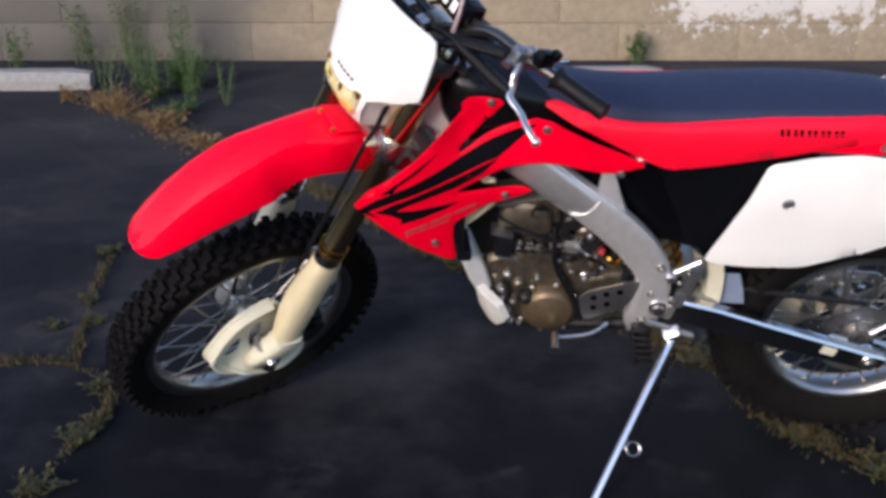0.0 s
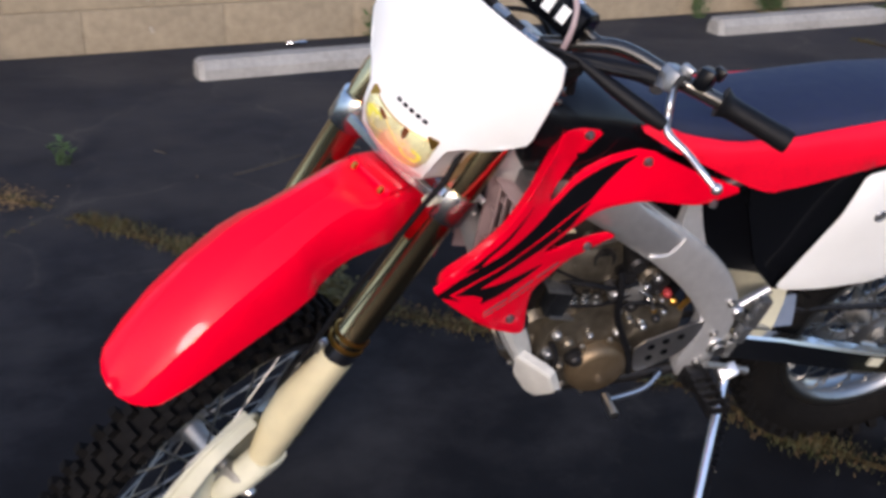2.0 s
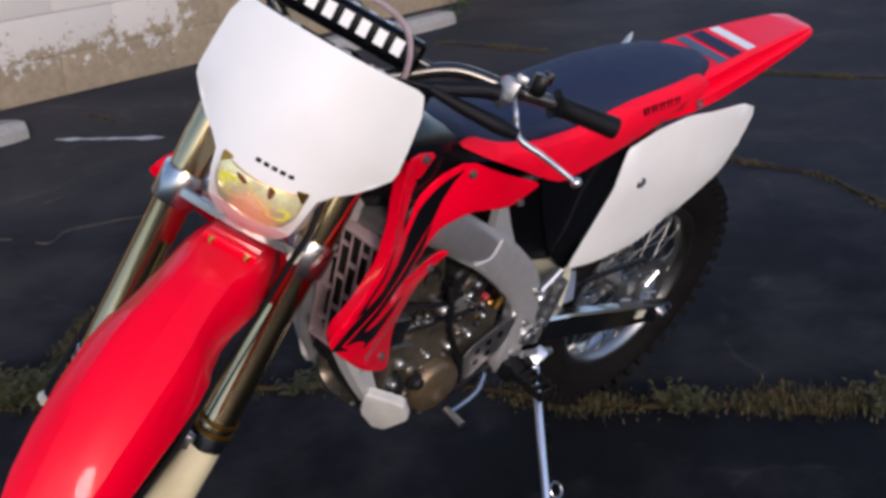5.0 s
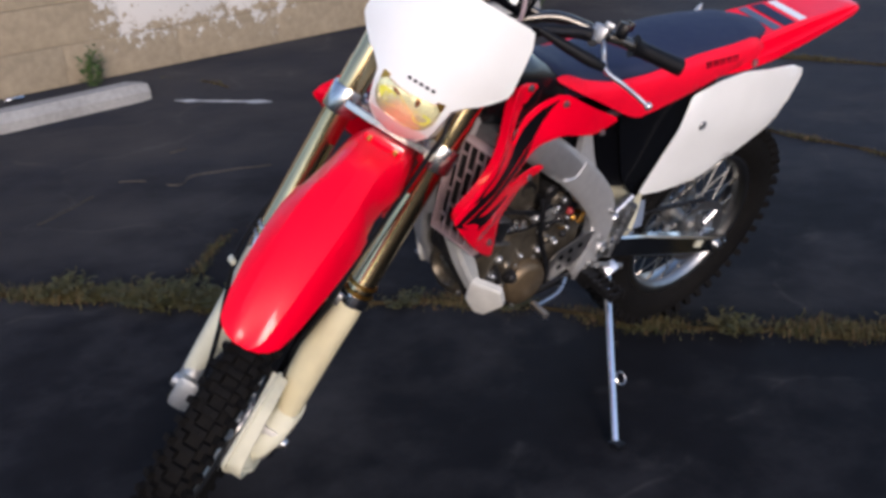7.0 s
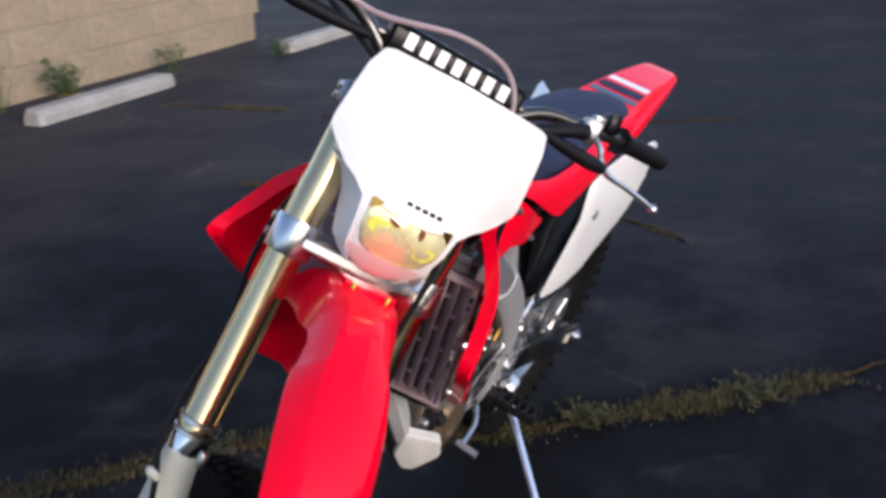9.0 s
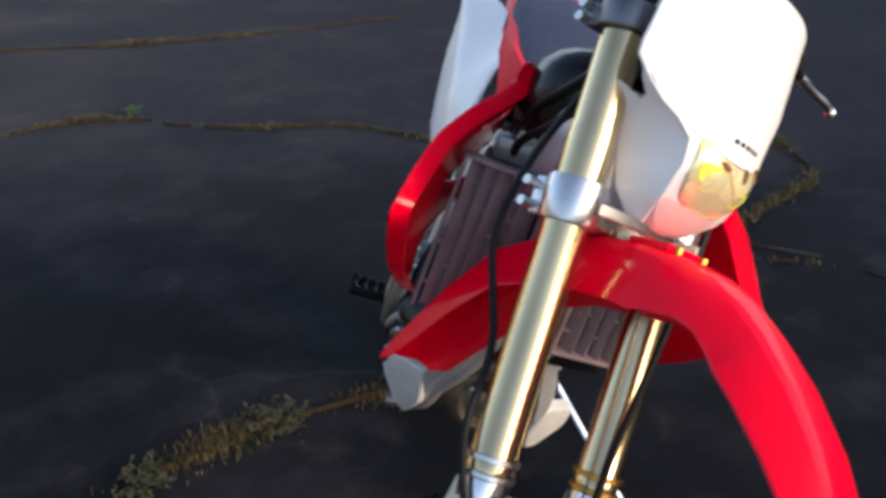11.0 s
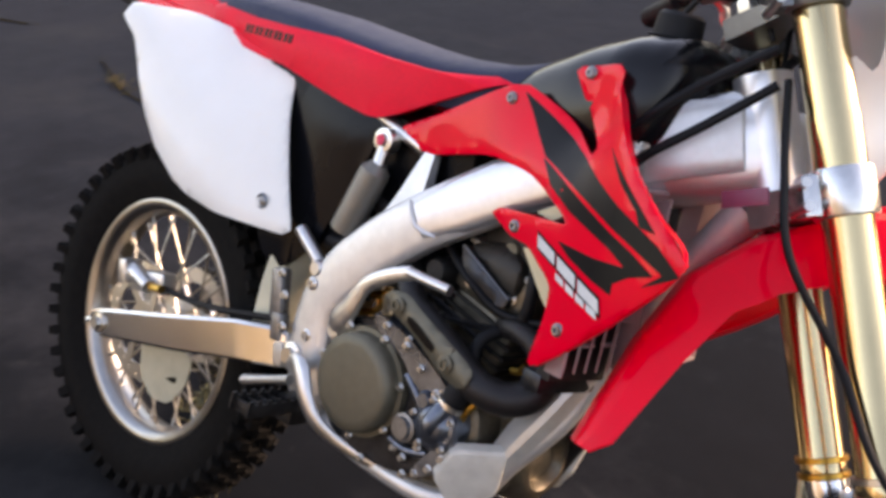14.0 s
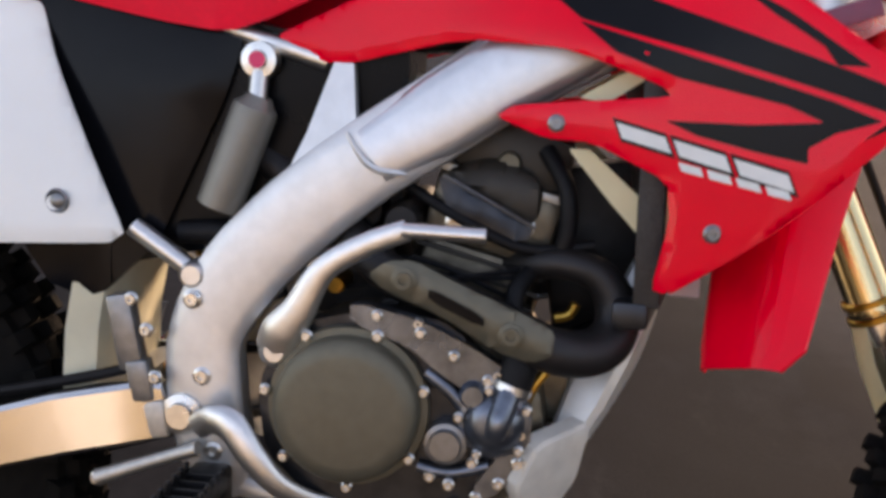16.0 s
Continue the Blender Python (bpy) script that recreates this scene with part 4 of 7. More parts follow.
# handlebar
BAR = [(0.030, 0.0, 0.235), (0.030, 0.055, 0.236), (0.024, 0.10, 0.265), (0.014, 0.17, 0.312), (0.006, 0.254, 0.326), (-0.010, 0.316, 0.337), (-0.047, 0.418, 0.347)]
bm = bmesh.new()
tube(bm, [(u, -v, w) for u, v, w in BAR[:0:-1]] + BAR, 0.0115, 12, 5)
tube(bm, [(0.018, -0.145, 0.298), (0.018, 0.145, 0.298)], 0.008, 10, 1)
bar = front_part("handlebar", bm, BAR_METAL, "silver handlebar with cross brace")
for s in (1, -1):
    bm = bmesh.new()
    p, q = Vector((-0.013, s * 0.322, 0.338)), Vector((-0.049, s * 0.426, 0.348))
    pts = [p + (q - p) * k / 9 for k in range(10)]
    tube(bm, pts, [0.024, 0.0175, 0.0165, 0.0165, 0.0165, 0.0165, 0.0168, 0.0168, 0.0175, 0.0175], 14, 3)
    front_part("grip", bm, BLACK_MATT, "black rubber grip", bar)
    bm = bmesh.new()
    box(bm, pose(0.014, s * 0.252, 0.326, 0, 0, -s * 10), (0.040, 0.030, 0.034), 0.006)
    tube(bm, [(0.022, s * 0.240, 0.318), (0.040, s * 0.250, 0.305)], 0.010, 8, 1)
    box(bm, pose(0.008, s * 0.262, 0.347), (0.020, 0.020, 0.014), 0.004)
    perch = front_part("lever_perch", bm, PUMP, "", bar)
    bm = bmesh.new()
    tube(bm, [(0.016, s * 0.262, 0.322), (0.034, s * 0.276, 0.304), (0.036, s * 0.286, 0.288), (0.046, s * 0.302, 0.273), (0.045, s * 0.340, 0.269), (0.050, s * 0.375, 0.264), (0.048, s * 0.400, 0.259)], [0.007, 0.0075, 0.0075, 0.008, 0.007, 0.0065, 0.006], 10, 6, flat=0.7, up=(1, 0, 0))
    bmesh.ops.create_uvsphere(bm, u_segments=12, v_segments=8, radius=0.0085, matrix=Matrix.Translation((0.048, s * 0.403, 0.259)))
    front_part("lever", bm, ALU, "polished ball-end lever", bar)
    bm = bmesh.new()
    box(bm, pose(0.0, s * 0.288, 0.352, 8, 0, 0), (0.040, 0.024, 0.034), 0.008)
    box(bm, pose(-0.014, s * 0.296, 0.366), (0.016, 0.018, 0.020), 0.005)
    front_part("switch", bm, BLACK, "", bar)
    bm = bmesh.new()
    box(bm, pose(0.028, s * 0.045, 0.222), (0.044, 0.040, 0.060), 0.008)
    front_part("bar_mount", bm, ALU_CAST, "", bar)
bm = bmesh.new()
rings = []
sgn = lambda c: math.copysign(abs(c) ** 0.45, c)
for v, k in ((-0.118, 0.8), (-0.112, 1), (-0.05, 1), (0, 1), (0.05, 1), (0.112, 1), (0.118, 0.8)):
    rings.append([(0.022 + 0.027 * k * sgn(math.cos(a)), v, 0.300 + 0.026 * k * sgn(math.sin(a))) for a in [2 * math.pi * (i + 0.5) / 20 for i in range(20)]])
loft(bm, rings)
pad = front_part("bar_pad", bm, BLACK, "black crossbar pad with white bars of lettering", bar)
for i in range(7):
    v0 = -0.094 + i * 0.0275
    bm = bmesh.new()
    box(bm, pose(0.0492, v0 + 0.010, 0.303), (0.001, 0.0155, 0.024))
    front_part("lettering_bar", bm, WHITE, parent=pad)
    bm = bmesh.new()
    box(bm, pose(0.020, v0 + 0.010, 0.3262), (0.018, 0.012, 0.001))
    front_part("lettering_bar", bm, DECAL_PALE, parent=pad)
# black boots and clutter between the plate and the bar
for nm, pts, rr in (
        ("lever_boot", [(0.082, 0.150, 0.278), (0.066, 0.205, 0.276), (0.052, 0.262, 0.276), (0.044, 0.292, 0.277)], [0.006, 0.011, 0.013, 0.009]),
        ("lever_boot", [(0.082, -0.150, 0.278), (0.066, -0.205, 0.276), (0.052, -0.262, 0.276), (0.044, -0.292, 0.277)], [0.006, 0.011, 0.013, 0.009]),
        ("cable_boot", [(0.060, 0.130, 0.268), (0.050, 0.175, 0.288), (0.042, 0.215, 0.308), (0.036, 0.240, 0.316)], [0.008, 0.012, 0.013, 0.014]),
        ("wiring", [(0.10, -0.10, 0.235), (0.105, 0.0, 0.245), (0.095, 0.10, 0.238), (0.05, 0.16, 0.275), (0.02, 0.24, 0.315)], [0.010, 0.010, 0.009, 0.007, 0.006]),
        ("wiring", [(0.08, -0.12, 0.262), (0.088, -0.02, 0.262), (0.085, 0.07, 0.258), (0.045, 0.13, 0.255), (0.02, 0.15, 0.215)], [0.007, 0.007, 0.007, 0.007, 0.007]),
        ("wiring", [(0.060, 0.15, 0.262), (0.035, 0.13, 0.205), (0.0, 0.09, 0.14), (-0.02, 0.06, 0.06)], [0.008, 0.008, 0.008, 0.008])):
    bm = bmesh.new()
    tube(bm, pts, rr, 10, 5)
    front_part(nm, bm, BLACK_MATT, "black rubber boot" if "boot" in nm else "black wiring", bar)
bm = bmesh.new()
box(bm, pose(0.098, 0.0, 0.225, 0, 14, 0), (0.012, 0.15, 0.050), 0.004)
front_part("plate_bracket", bm, BLACK, "black bracket behind the plate")
for v in (-0.06, 0.02, 0.075):
    bm = bmesh.new()
    box(bm, pose(0.100, v, 0.262, 0, 20, 8), (0.018, 0.026, 0.012), 0.003)
    front_part("clip", bm, STEEL, parent=bar)
# cables and hoses at the bar
for nm, pts, r, m in (
        ("clutch_cable", [(0.045, 0.238, 0.316), (0.075, 0.17, 0.285), (0.085, 0.10, 0.262), (0.06, 0.06, 0.20), (0.02, 0.085, 0.05), (0.0, 0.09, -0.1)], 0.0038, BLACK_MATT),
        ("throttle_cable", [(0.020, -0.25, 0.33), (0.05, -0.15, 0.315), (0.060, -0.02, 0.345), (0.045, 0.075, 0.335), (0.05, 0.11, 0.27), (0.02, 0.09, 0.18)], 0.0045, LOUVRE),
        ("switch_cable", [(0.005, 0.280, 0.332), (0.05, 0.20, 0.300), (0.065, 0.13, 0.265), (0.055, 0.10, 0.20), (0.03, 0.075, 0.10)], 0.0055, BLACK_MATT),
        ("front_brake_hose", [(0.03, -0.25, 0.315), (0.08, -0.12, 0.25), (0.088, 0.06, 0.15), (0.095, 0.096, 0.03), (0.097, 0.094, -0.04), (0.088, 0.086, -0.16), (0.076, 0.076, -0.30), (0.070, 0.072, -0.40), (0.060, 0.062, -0.48), (0.020, 0.055, -0.57), (-0.025, 0.07, -0.64)], 0.0052, BLACK_MATT),
        ("odometer_cable", [(0.0, -0.10, 0.10), (-0.025, -0.128, 0.0), (-0.035, -0.135, -0.10), (0.005, -0.128, -0.22), (0.020, -0.145, -0.32), (0.055, -0.148, -0.40), (0.088, -0.139, -0.435), (0.090, -0.118, -0.51), (0.088, -0.099, -0.58), (0.086, -0.084, -0.65), (0.080, -0.074, -0.72), (0.066, -0.068, -0.748)], 0.0049, BLACK_MATT)):
    bm = bmesh.new()
    tube(bm, pts, r, 8, 7)
    front_part(nm, bm, m, "black cable" if m is BLACK_MATT else "grey cable")
bm = bmesh.new()
lathe(bm, [(0.0001, 0.012), (0.030, 0.010), (0.034, 0.0), (0.032, -0.030), (0.0001, -0.032)], (0.085, 0.02, 0.225), "Z", 20)
front_part("meter", bm, BLACK, "small black trip meter")


# ---- frame ----
def spar_ring(p, d, s, hy, hz):
    """A rounded box section across direction d in the plane of the bike."""
    nrm = Vector((-d.z, 0, d.x))
    row = []
    for i in range(16):
        a = 2 * math.pi * i / 16
        c, si = math.cos(a), math.sin(a)
        e = 0.55
        row.append(p + Vector((0, 1, 0)) * hy * math.copysign(abs(c) ** e, c) + nrm * hz * math.copysign(abs(si) ** e, si))
    return row


for s in (1, -1):
    pts = [(1.070, 0.030, 0.985), (0.99, 0.060, 0.955), (0.90, 0.074, 0.905), (0.80, 0.086, 0.843), (0.74, 0.098, 0.800), (0.67, 0.106, 0.750), (0.60, 0.107, 0.690), (0.545, 0.108, 0.628), (0.512, 0.108, 0.565), (0.512, 0.108, 0.50), (0.525, 0.106, 0.43), (0.53, 0.10, 0.385)]
    hz = [0.045, 0.05, 0.048, 0.044, 0.043, 0.042, 0.044, 0.044, 0.040, 0.042, 0.040, 0.022]
    hy = [0.018, 0.022, 0.023, 0.022, 0.021, 0.021, 0.021, 0.021, 0.021, 0.022, 0.021, 0.015]
    path = smooth_path([(x, s * y, z) for x, y, z in pts], 4)
    nn = len(path)
    bm = bmesh.new()
    rings = []
    for i, p in enumerate(path):
        d = (path[min(i + 1, nn - 1)] - path[max(i - 1, 0)])
        d.y = 0
        k = i / (nn - 1) * (len(hz) - 1)
        rings.append(spar_ring(p, d.normalized(), s, interp(k, range(len(hy)), hy), interp(k, range(len(hz)), hz)))
    loft(bm, rings)
    spar = part("frame_spar", bm, FRAME_MAT, bike, "brushed aluminium frame spar")
    # weld bead where the cast section begins
    bm = bmesh.new()
    tube(bm, [(0.651, s * 0.1265, 0.778), (0.660, s * 0.1285, 0.764), (0.671, s * 0.129, 0.751), (0.684, s * 0.129, 0.744), (0.700, s * 0.1285, 0.742), (0.712, s * 0.126, 0.741)], [0.0015, 0.003, 0.004, 0.0042, 0.0032, 0.0015], 8, 5, flat=1.0)
    part("weld_bead", bm, FRAME_MAT, spar)
    bm = bmesh.new()
    path2 = [Vector((x, s * y, z)) for x, y, z in ((0.676, 0.1075, 0.756), (0.74, 0.1005, 0.800), (0.80, 0.089, 0.843), (0.88, 0.079, 0.892))]
    loft(bm, [spar_ring(p, Vector((0.84, 0, 0.54)), s, 0.0235, k) for p, k in zip(path2, (0.032, 0.041, 0.042, 0.042))])
    part("spar_tube", bm, SPAR_TUBE, spar, "polished frame tube")
    # upright to the seat rail
    bm = bmesh.new()
    loft(bm, [[(x, s * y, z) for x, y, z in ((0.575, 0.088, 0.70), (0.66, 0.088, 0.765), (0.66, 0.118, 0.765), (0.575, 0.118, 0.70))], [(x, s * y, z) for x, y, z in ((0.606, 0.086, 0.775), (0.654, 0.086, 0.800), (0.654, 0.106, 0.800), (0.606, 0.106, 0.775))],
              [(x, s * y, z) for x, y, z in ((0.628, 0.080, 0.845), (0.648, 0.080, 0.845), (0.648, 0.094, 0.845), (0.628, 0.094, 0.845))]])
    part("seat_rail_bracket", bm, FRAME_MAT, spar)
    # seat rail and lower brace
    bm = bmesh.new()
    tube(bm, [(0.62, s * 0.080, 0.845), (0.40, s * 0.082, 0.900), (0.15, s * 0.070, 0.925)], 0.011, 10, 4)
    a, b = ((0.498, 0.112, 0.624), (0.430, 0.112, 0.667)) if s < 0 else ((0.474, 0.112, 0.566), (0.410, 0.108, 0.606))
    tube(bm, [(a[0], s * a[1], a[2]), (b[0], s * b[1], b[2])], 0.0105, 12, 1)
    lathe(bm, [(0.0001, s * 0.131), (0.010, s * 0.131), (0.014, s * 0.126), (0.015, s * 0.10)], (a[0], 0, a[2]), "Y", 14)
    part("sub_frame", bm, ALU, bike, "silver sub frame tube")
    # lower cradle
    bm = bmesh.new()
    tube(bm, [(0.972, s * 0.020, 0.66), (0.945, s * 0.045, 0.56), (0.900, s * 0.072, 0.480), (0.862, s * 0.085, 0.418), (0.80, s * (0.092 if s > 0 else 0.114), 0.390), (0.66, s * (0.098 if s > 0 else 0.116), 0.390), (0.53, s * 0.100, 0.400)], [0.0135, 0.0135, 0.0135, 0.0150, 0.0165, 0.0150, 0.0135], 12, 6)
    part("cradle_tube", bm, ENGINE_DARK if s > 0 else FRAME_MAT, bike, "lower frame tube")
    for p in ((0.512, 0.128, 0.52), (0.525, 0.126, 0.44), (0.50, 0.129, 0.60)):
        bolt(spar, (p[0], s * p[1], p[2]), 0.008, side=s)
    # swing arm pivot bolt cluster
    bm = bmesh.new()
    lathe(bm, [(0.0001, s * 0.142), (0.013, s * 0.142), (0.014, s * 0.136), (0.022, s * 0.134), (0.024, s * 0.10)], (0.492, 0, 0.478), "Y", 20)
    part("pivot_bolt", bm, STEEL, spar)
bm = bmesh.new()
ax, e = Vector((-math.sin(RAKE), 0, math.cos(RAKE))), Vector((math.cos(RAKE), 0, math.sin(RAKE)))
h0 = Vector((1.108, 0, 0.94))
tube(bm, [h0 - ax * 0.015, h0 + ax * 0.13], 0.036, 20, 1)
rings = []
for k, y in ((0.0, 0.036), (0.2, 0.043), (0.4, 0.055), (0.6, 0.067), (0.8, 0.078), (1.0, 0.084)):
    c0, c1 = (h0 - ax * 0.02).lerp(Vector((0.955, 0, 0.86)), k), (h0 + ax * 0.118).lerp(Vector((0.955, 0, 1.0)), k)
    cm, hh = (c0 + c1) / 2, (c1 - c0) / 2
    row = []
    for i in range(20):
        a = 2 * math.pi * i / 20
        c, si = math.cos(a), math.sin(a)
        row.append(cm + hh * math.copysign(abs(si) ** 0.6, si) + Vector((0, y * math.copysign(abs(c) ** 0.6, c), 0)))
    rings.append(row)
loft(bm, rings)
part("steering_head", bm, HEAD_METAL, bike, "cast aluminium steering head")
bm = bmesh.new()
tube(bm, [(1.085, 0, 0.90), (1.02, 0, 0.78), (0.972, 0, 0.66)], [0.026, 0.022, 0.020], 12, 5)
part("down_tube", bm, FRAME_MAT, bike, "aluminium down tube")

# swing arm
for s in (1, -1):
    bm = bmesh.new()
    rings = []
    for x, z, h, y, t in ((-0.047, 0.341, 0.018, 0.117, 0.026), (-0.007, 0.347, 0.026, 0.117, 0.030), (0.04, 0.361, 0.027, 0.117, 0.030), (0.20, 0.406, 0.031, 0.115, 0.030), (0.36, 0.455, 0.033, 0.112, 0.030), (0.455, 0.478, 0.032, 0.108, 0.030), (0.475, 0.482, 0.026, 0.105, 0.026)):
        c = Vector((x, s * (y + t * 0.5), z))
        d = Vector((0.963, 0, 0.27))
        nrm = Vector((-d.z, 0, d.x))
        b = 0.005
        sq = [(-1, -1, 1, 0), (-1, -1, 0, 1), (-1, 1, 0, -1), (-1, 1, 1, 0), (1, 1, -1, 0), (1, 1, 0, -1), (1, -1, 0, 1), (1, -1, -1, 0)]
        rings.append([c + Vector((0, 1, 0)) * (a1 * t / 2 + b * b1) + nrm * (a2 * h + b * b2) for a1, a2, b1, b2 in sq])
    loft(bm, rings)
    arm = part("swing_arm", bm, ARM, bike, "polished aluminium swing arm")
    bm = bmesh.new()
    lathe(bm, [(0.0001, s * 0.158), (0.011, s * 0.158), (0.012, s * 0.150), (0.019, s * 0.149), (0.019, s * 0.10)], (-0.012, 0, 0.345), "Y", 18)
    tube(bm, [(-0.048, s * 0.132, 0.337), (-0.070, s * 0.132, 0.331)], 0.006, 8, 1)
    part("axle_nut", bm, STEEL, arm)
bm = bmesh.new()
box(bm, pose(0.40, 0, 0.468, 0, -15, 0), (0.085, 0.21, 0.052), 0.012)
part("swing_arm_bridge", bm, ALU_CAST, bike)
bm = bmesh.new()
box(bm, pose(0.088, 0.1485, 0.382, 0, -15, 0), (0.034, 0.001, 0.022))
part("arm_sticker", bm, GUARD, bike, "pale sticker on the swing arm")
# rear caliper, its hose and the disc guard
bm = bmesh.new()
box(bm, pose(0.045, -0.088, 0.445, 0, -12, 0), (0.11, 0.034, 0.042), 0.008)
tube(bm, [(0.005, -0.105, 0.455), (0.075, -0.115, 0.445)], [0.018, 0.013], 12, 1)
box(bm, pose(-0.002, -0.108, 0.452, 0, -12, 0), (0.026, 0.040, 0.044), 0.007)
cal = part("rear_brake_caliper", bm, ALU, bike, "silver rear brake caliper")
bm = bmesh.new()
tube(bm, [(0.078, -0.112, 0.446), (0.108, -0.112, 0.452)], 0.008, 8, 1)
part("banjo_bolt", bm, BRASS, cal)
bm = bmesh.new()
tube(bm, [(0.10, -0.10, 0.45), (0.22, -0.10, 0.462), (0.36, -0.105, 0.495), (0.44, -0.11, 0.52)], 0.006, 8, 6)
part("rear_brake_hose", bm, BLACK_MATT, bike)
bm = shell([(0.03, 0.325), (0.05, 0.265), (0.10, 0.235), (0.155, 0.245), (0.185, 0.29), (0.19, 0.345), (0.15, 0.352), (0.09, 0.345)], lambda x, z: 0.080 + 0.3 * max(0, 0.30 - z) * 0.3, 0.006, 0.04, side=-1, edge=0.003)
rg = part("rear_disc_guard", bm, DIM_CREAM, bike, "dull cream plastic rear disc guard")
# black piece that stands in for the shade in the slot
part("slot", shell([(0.11, 0.262), (0.165, 0.29), (0.16, 0.302), (0.105, 0.273)], lambda x, z: 0.0815, 0.003, 0.05, side=-1), BLACK, rg)

# splash guard before the rear wheel, shock absorber and its reservoir
bm = bmesh.new()
rings = []
for z, x in ((0.465, 0.362), (0.50, 0.362), (0.55, 0.364), (0.60, 0.372), (0.635, 0.384), (0.655, 0.396)):
    w = 0.098
    rings.append([(x - 0.014, -w, z), (x + 0.020, -w * 0.94, z), (x + 0.032, -w * 0.6, z), (x + 0.034, 0, z), (x + 0.032, w * 0.6, z), (x + 0.020, w * 0.94, z), (x - 0.014, w, z), (x - 0.014, w - 0.004, z), (x + 0.016, w * 0.94 - 0.004, z), (x + 0.028, w * 0.55, z), (x + 0.030, 0, z), (x + 0.028, -w * 0.55, z), (x + 0.016, 0.004 - w * 0.94, z), (x - 0.014, 0.004 - w, z)])
loft(bm, rings)
part("splash_guard", bm, GUARD, bike, "cream plastic splash guard before the rear wheel")
bm = bmesh.new()
loft(bm, [[(x, 0.074 + dy, z) for dy in (0, 0.004)] + [(x - 0.085, 0.078 + dy, z + 0.004) for dy in (0.004, 0)] for x, z in ((0.372, 0.455), (0.382, 0.50), (0.396, 0.545))])
part("mud_flap", bm, FLAP, bike, "blue-grey mud flap beside the splash guard")
bm = bmesh.new()
tube(bm, [(0.44, 0, 0.42), (0.56, 0, 0.80)], 0.022, 14, 1)
shock = part("shock_absorber", bm, ALU_CAST, bike, "shock absorber with gold spring")
bm = bmesh.new()
p, q = Vector((0.452, 0, 0.47)), Vector((0.540, 0, 0.75))
ax2 = (q - p).normalized()
s1 = ax2.orthogonal().normalized()
s2 = ax2.cross(s1)
coil = [p + (q - p) * k / 96 + 0.036 * (math.cos(k * 0.55) * s1 + math.sin(k * 0.55) * s2) for k in range(97)]
tube(bm, coil, 0.006, 8, 1)
part("spring", bm, BRASS, shock)
bm = bmesh.new()
a, b = Vector((0.517, -0.106, 0.692)), Vector((0.557, -0.106, 0.808))
d = (b - a).normalized()
tube(bm, [a, a + d * 0.0005, a + d * 0.002, a + d * 0.104, a + d * 0.110, a + d * 0.114, a + d * 0.122], [0.0001, 0.0215, 0.0235, 0.0235, 0.0225, 0.018, 0.013], 24, 1)
res = part("shock_reservoir", bm, RESERVOIR, bike, "grey shock reservoir")
bm = bmesh.new()
lathe(bm, [(0.0001, -0.112), (0.009, -0.112), (0.010, -0.108), (0.018, -0.107), (0.019, -0.088)], (0.554, 0, 0.843), "Y", 20)
tube(bm, [b - d * 0.01, Vector((0.554, -0.098, 0.836))], 0.010, 10, 1)
part("reservoir_eye", bm, STEEL, res)
bm = bmesh.new()
lathe(bm, [(0.0001, -0.1135), (0.0085, -0.1135), (0.009, -0.110)], (0.554, 0, 0.843), "Y", 16)
part("adjuster", bm, mat("red_anodised", (0.45, 0.03, 0.08), 0.3, 0.6, spread=0.05), res)

# ---- bodywork ----
SX, SY = [0.5, 0.62, 0.74, 0.82, 0.88, 0.95, 1.0, 1.04, 1.1, 1.15], [0.085, 0.092, 0.113, 0.132, 0.155, 0.187, 0.210, 0.228, 0.245, 0.257]
TX, TY = [0.5, 0.62, 0.74, 0.83, 0.9, 0.945, 0.995, 1.04, 1.1, 1.15], [0.085, 0.092, 0.113, 0.115, 0.120, 0.140, 0.190, 0.222, 0.243, 0.257]


def shroud_y(x, z, s=-1):
    k = min(1, max(0, (z - 0.86) / 0.12))
    k = k * k * (3 - 2 * k)
    return (1 - k) * interp(x, SX, SY) + k * interp(x, TX, TY) + (0.022 * min(1, max(0, (0.84 - x) / 0.16)) if s > 0 else 0)


SHROUD = [(0.556, 0.863), (0.660, 0.915), (0.782, 0.981), (0.871, 0.954), (0.947, 0.917), (0.950, 0.929), (0.889, 0.976), (0.859, 1.014), (0.932, 1.031), (0.946, 1.022), (0.946, 1.000), (1.034, 0.931), (1.093, 0.889), (1.154, 0.849), (1.151, 0.839), (1.087, 0.765), (1.029, 0.709), (0.962, 0.655),
          (0.950, 0.658), (0.960, 0.720), (0.956, 0.757), (0.887, 0.786), (0.843, 0.786), (0.794, 0.803), (0.811, 0.815), (0.876, 0.823), (0.953, 0.832), (0.944, 0.841), (0.884, 0.862), (0.852, 0.871), (0.760, 0.875), (0.629, 0.841)]
FLAMES = (
    [(0.792, 0.968), (0.875, 0.938), (0.955, 0.909), (1.027, 0.883), (1.083, 0.864), (1.112, 0.854), (1.150, 0.833), (1.104, 0.807), (1.127, 0.828), (1.077, 0.843), (0.983, 0.869), (0.869, 0.898), (0.839, 0.921)],
    [(0.867, 0.896), (0.984, 0.863), (1.078, 0.837), (1.116, 0.823), (1.083, 0.811), (1.063, 0.797), (1.064, 0.784), (1.024, 0.790), (0.976, 0.800), (0.949, 0.811), (1.019, 0.813), (1.073, 0.819), (1.044, 0.831), (0.956, 0.849), (0.902, 0.869)],
    [(0.988, 0.937), (1.036, 0.910), (1.103, 0.866), (1.078, 0.866), (1.067, 0.881), (1.029, 0.905)])
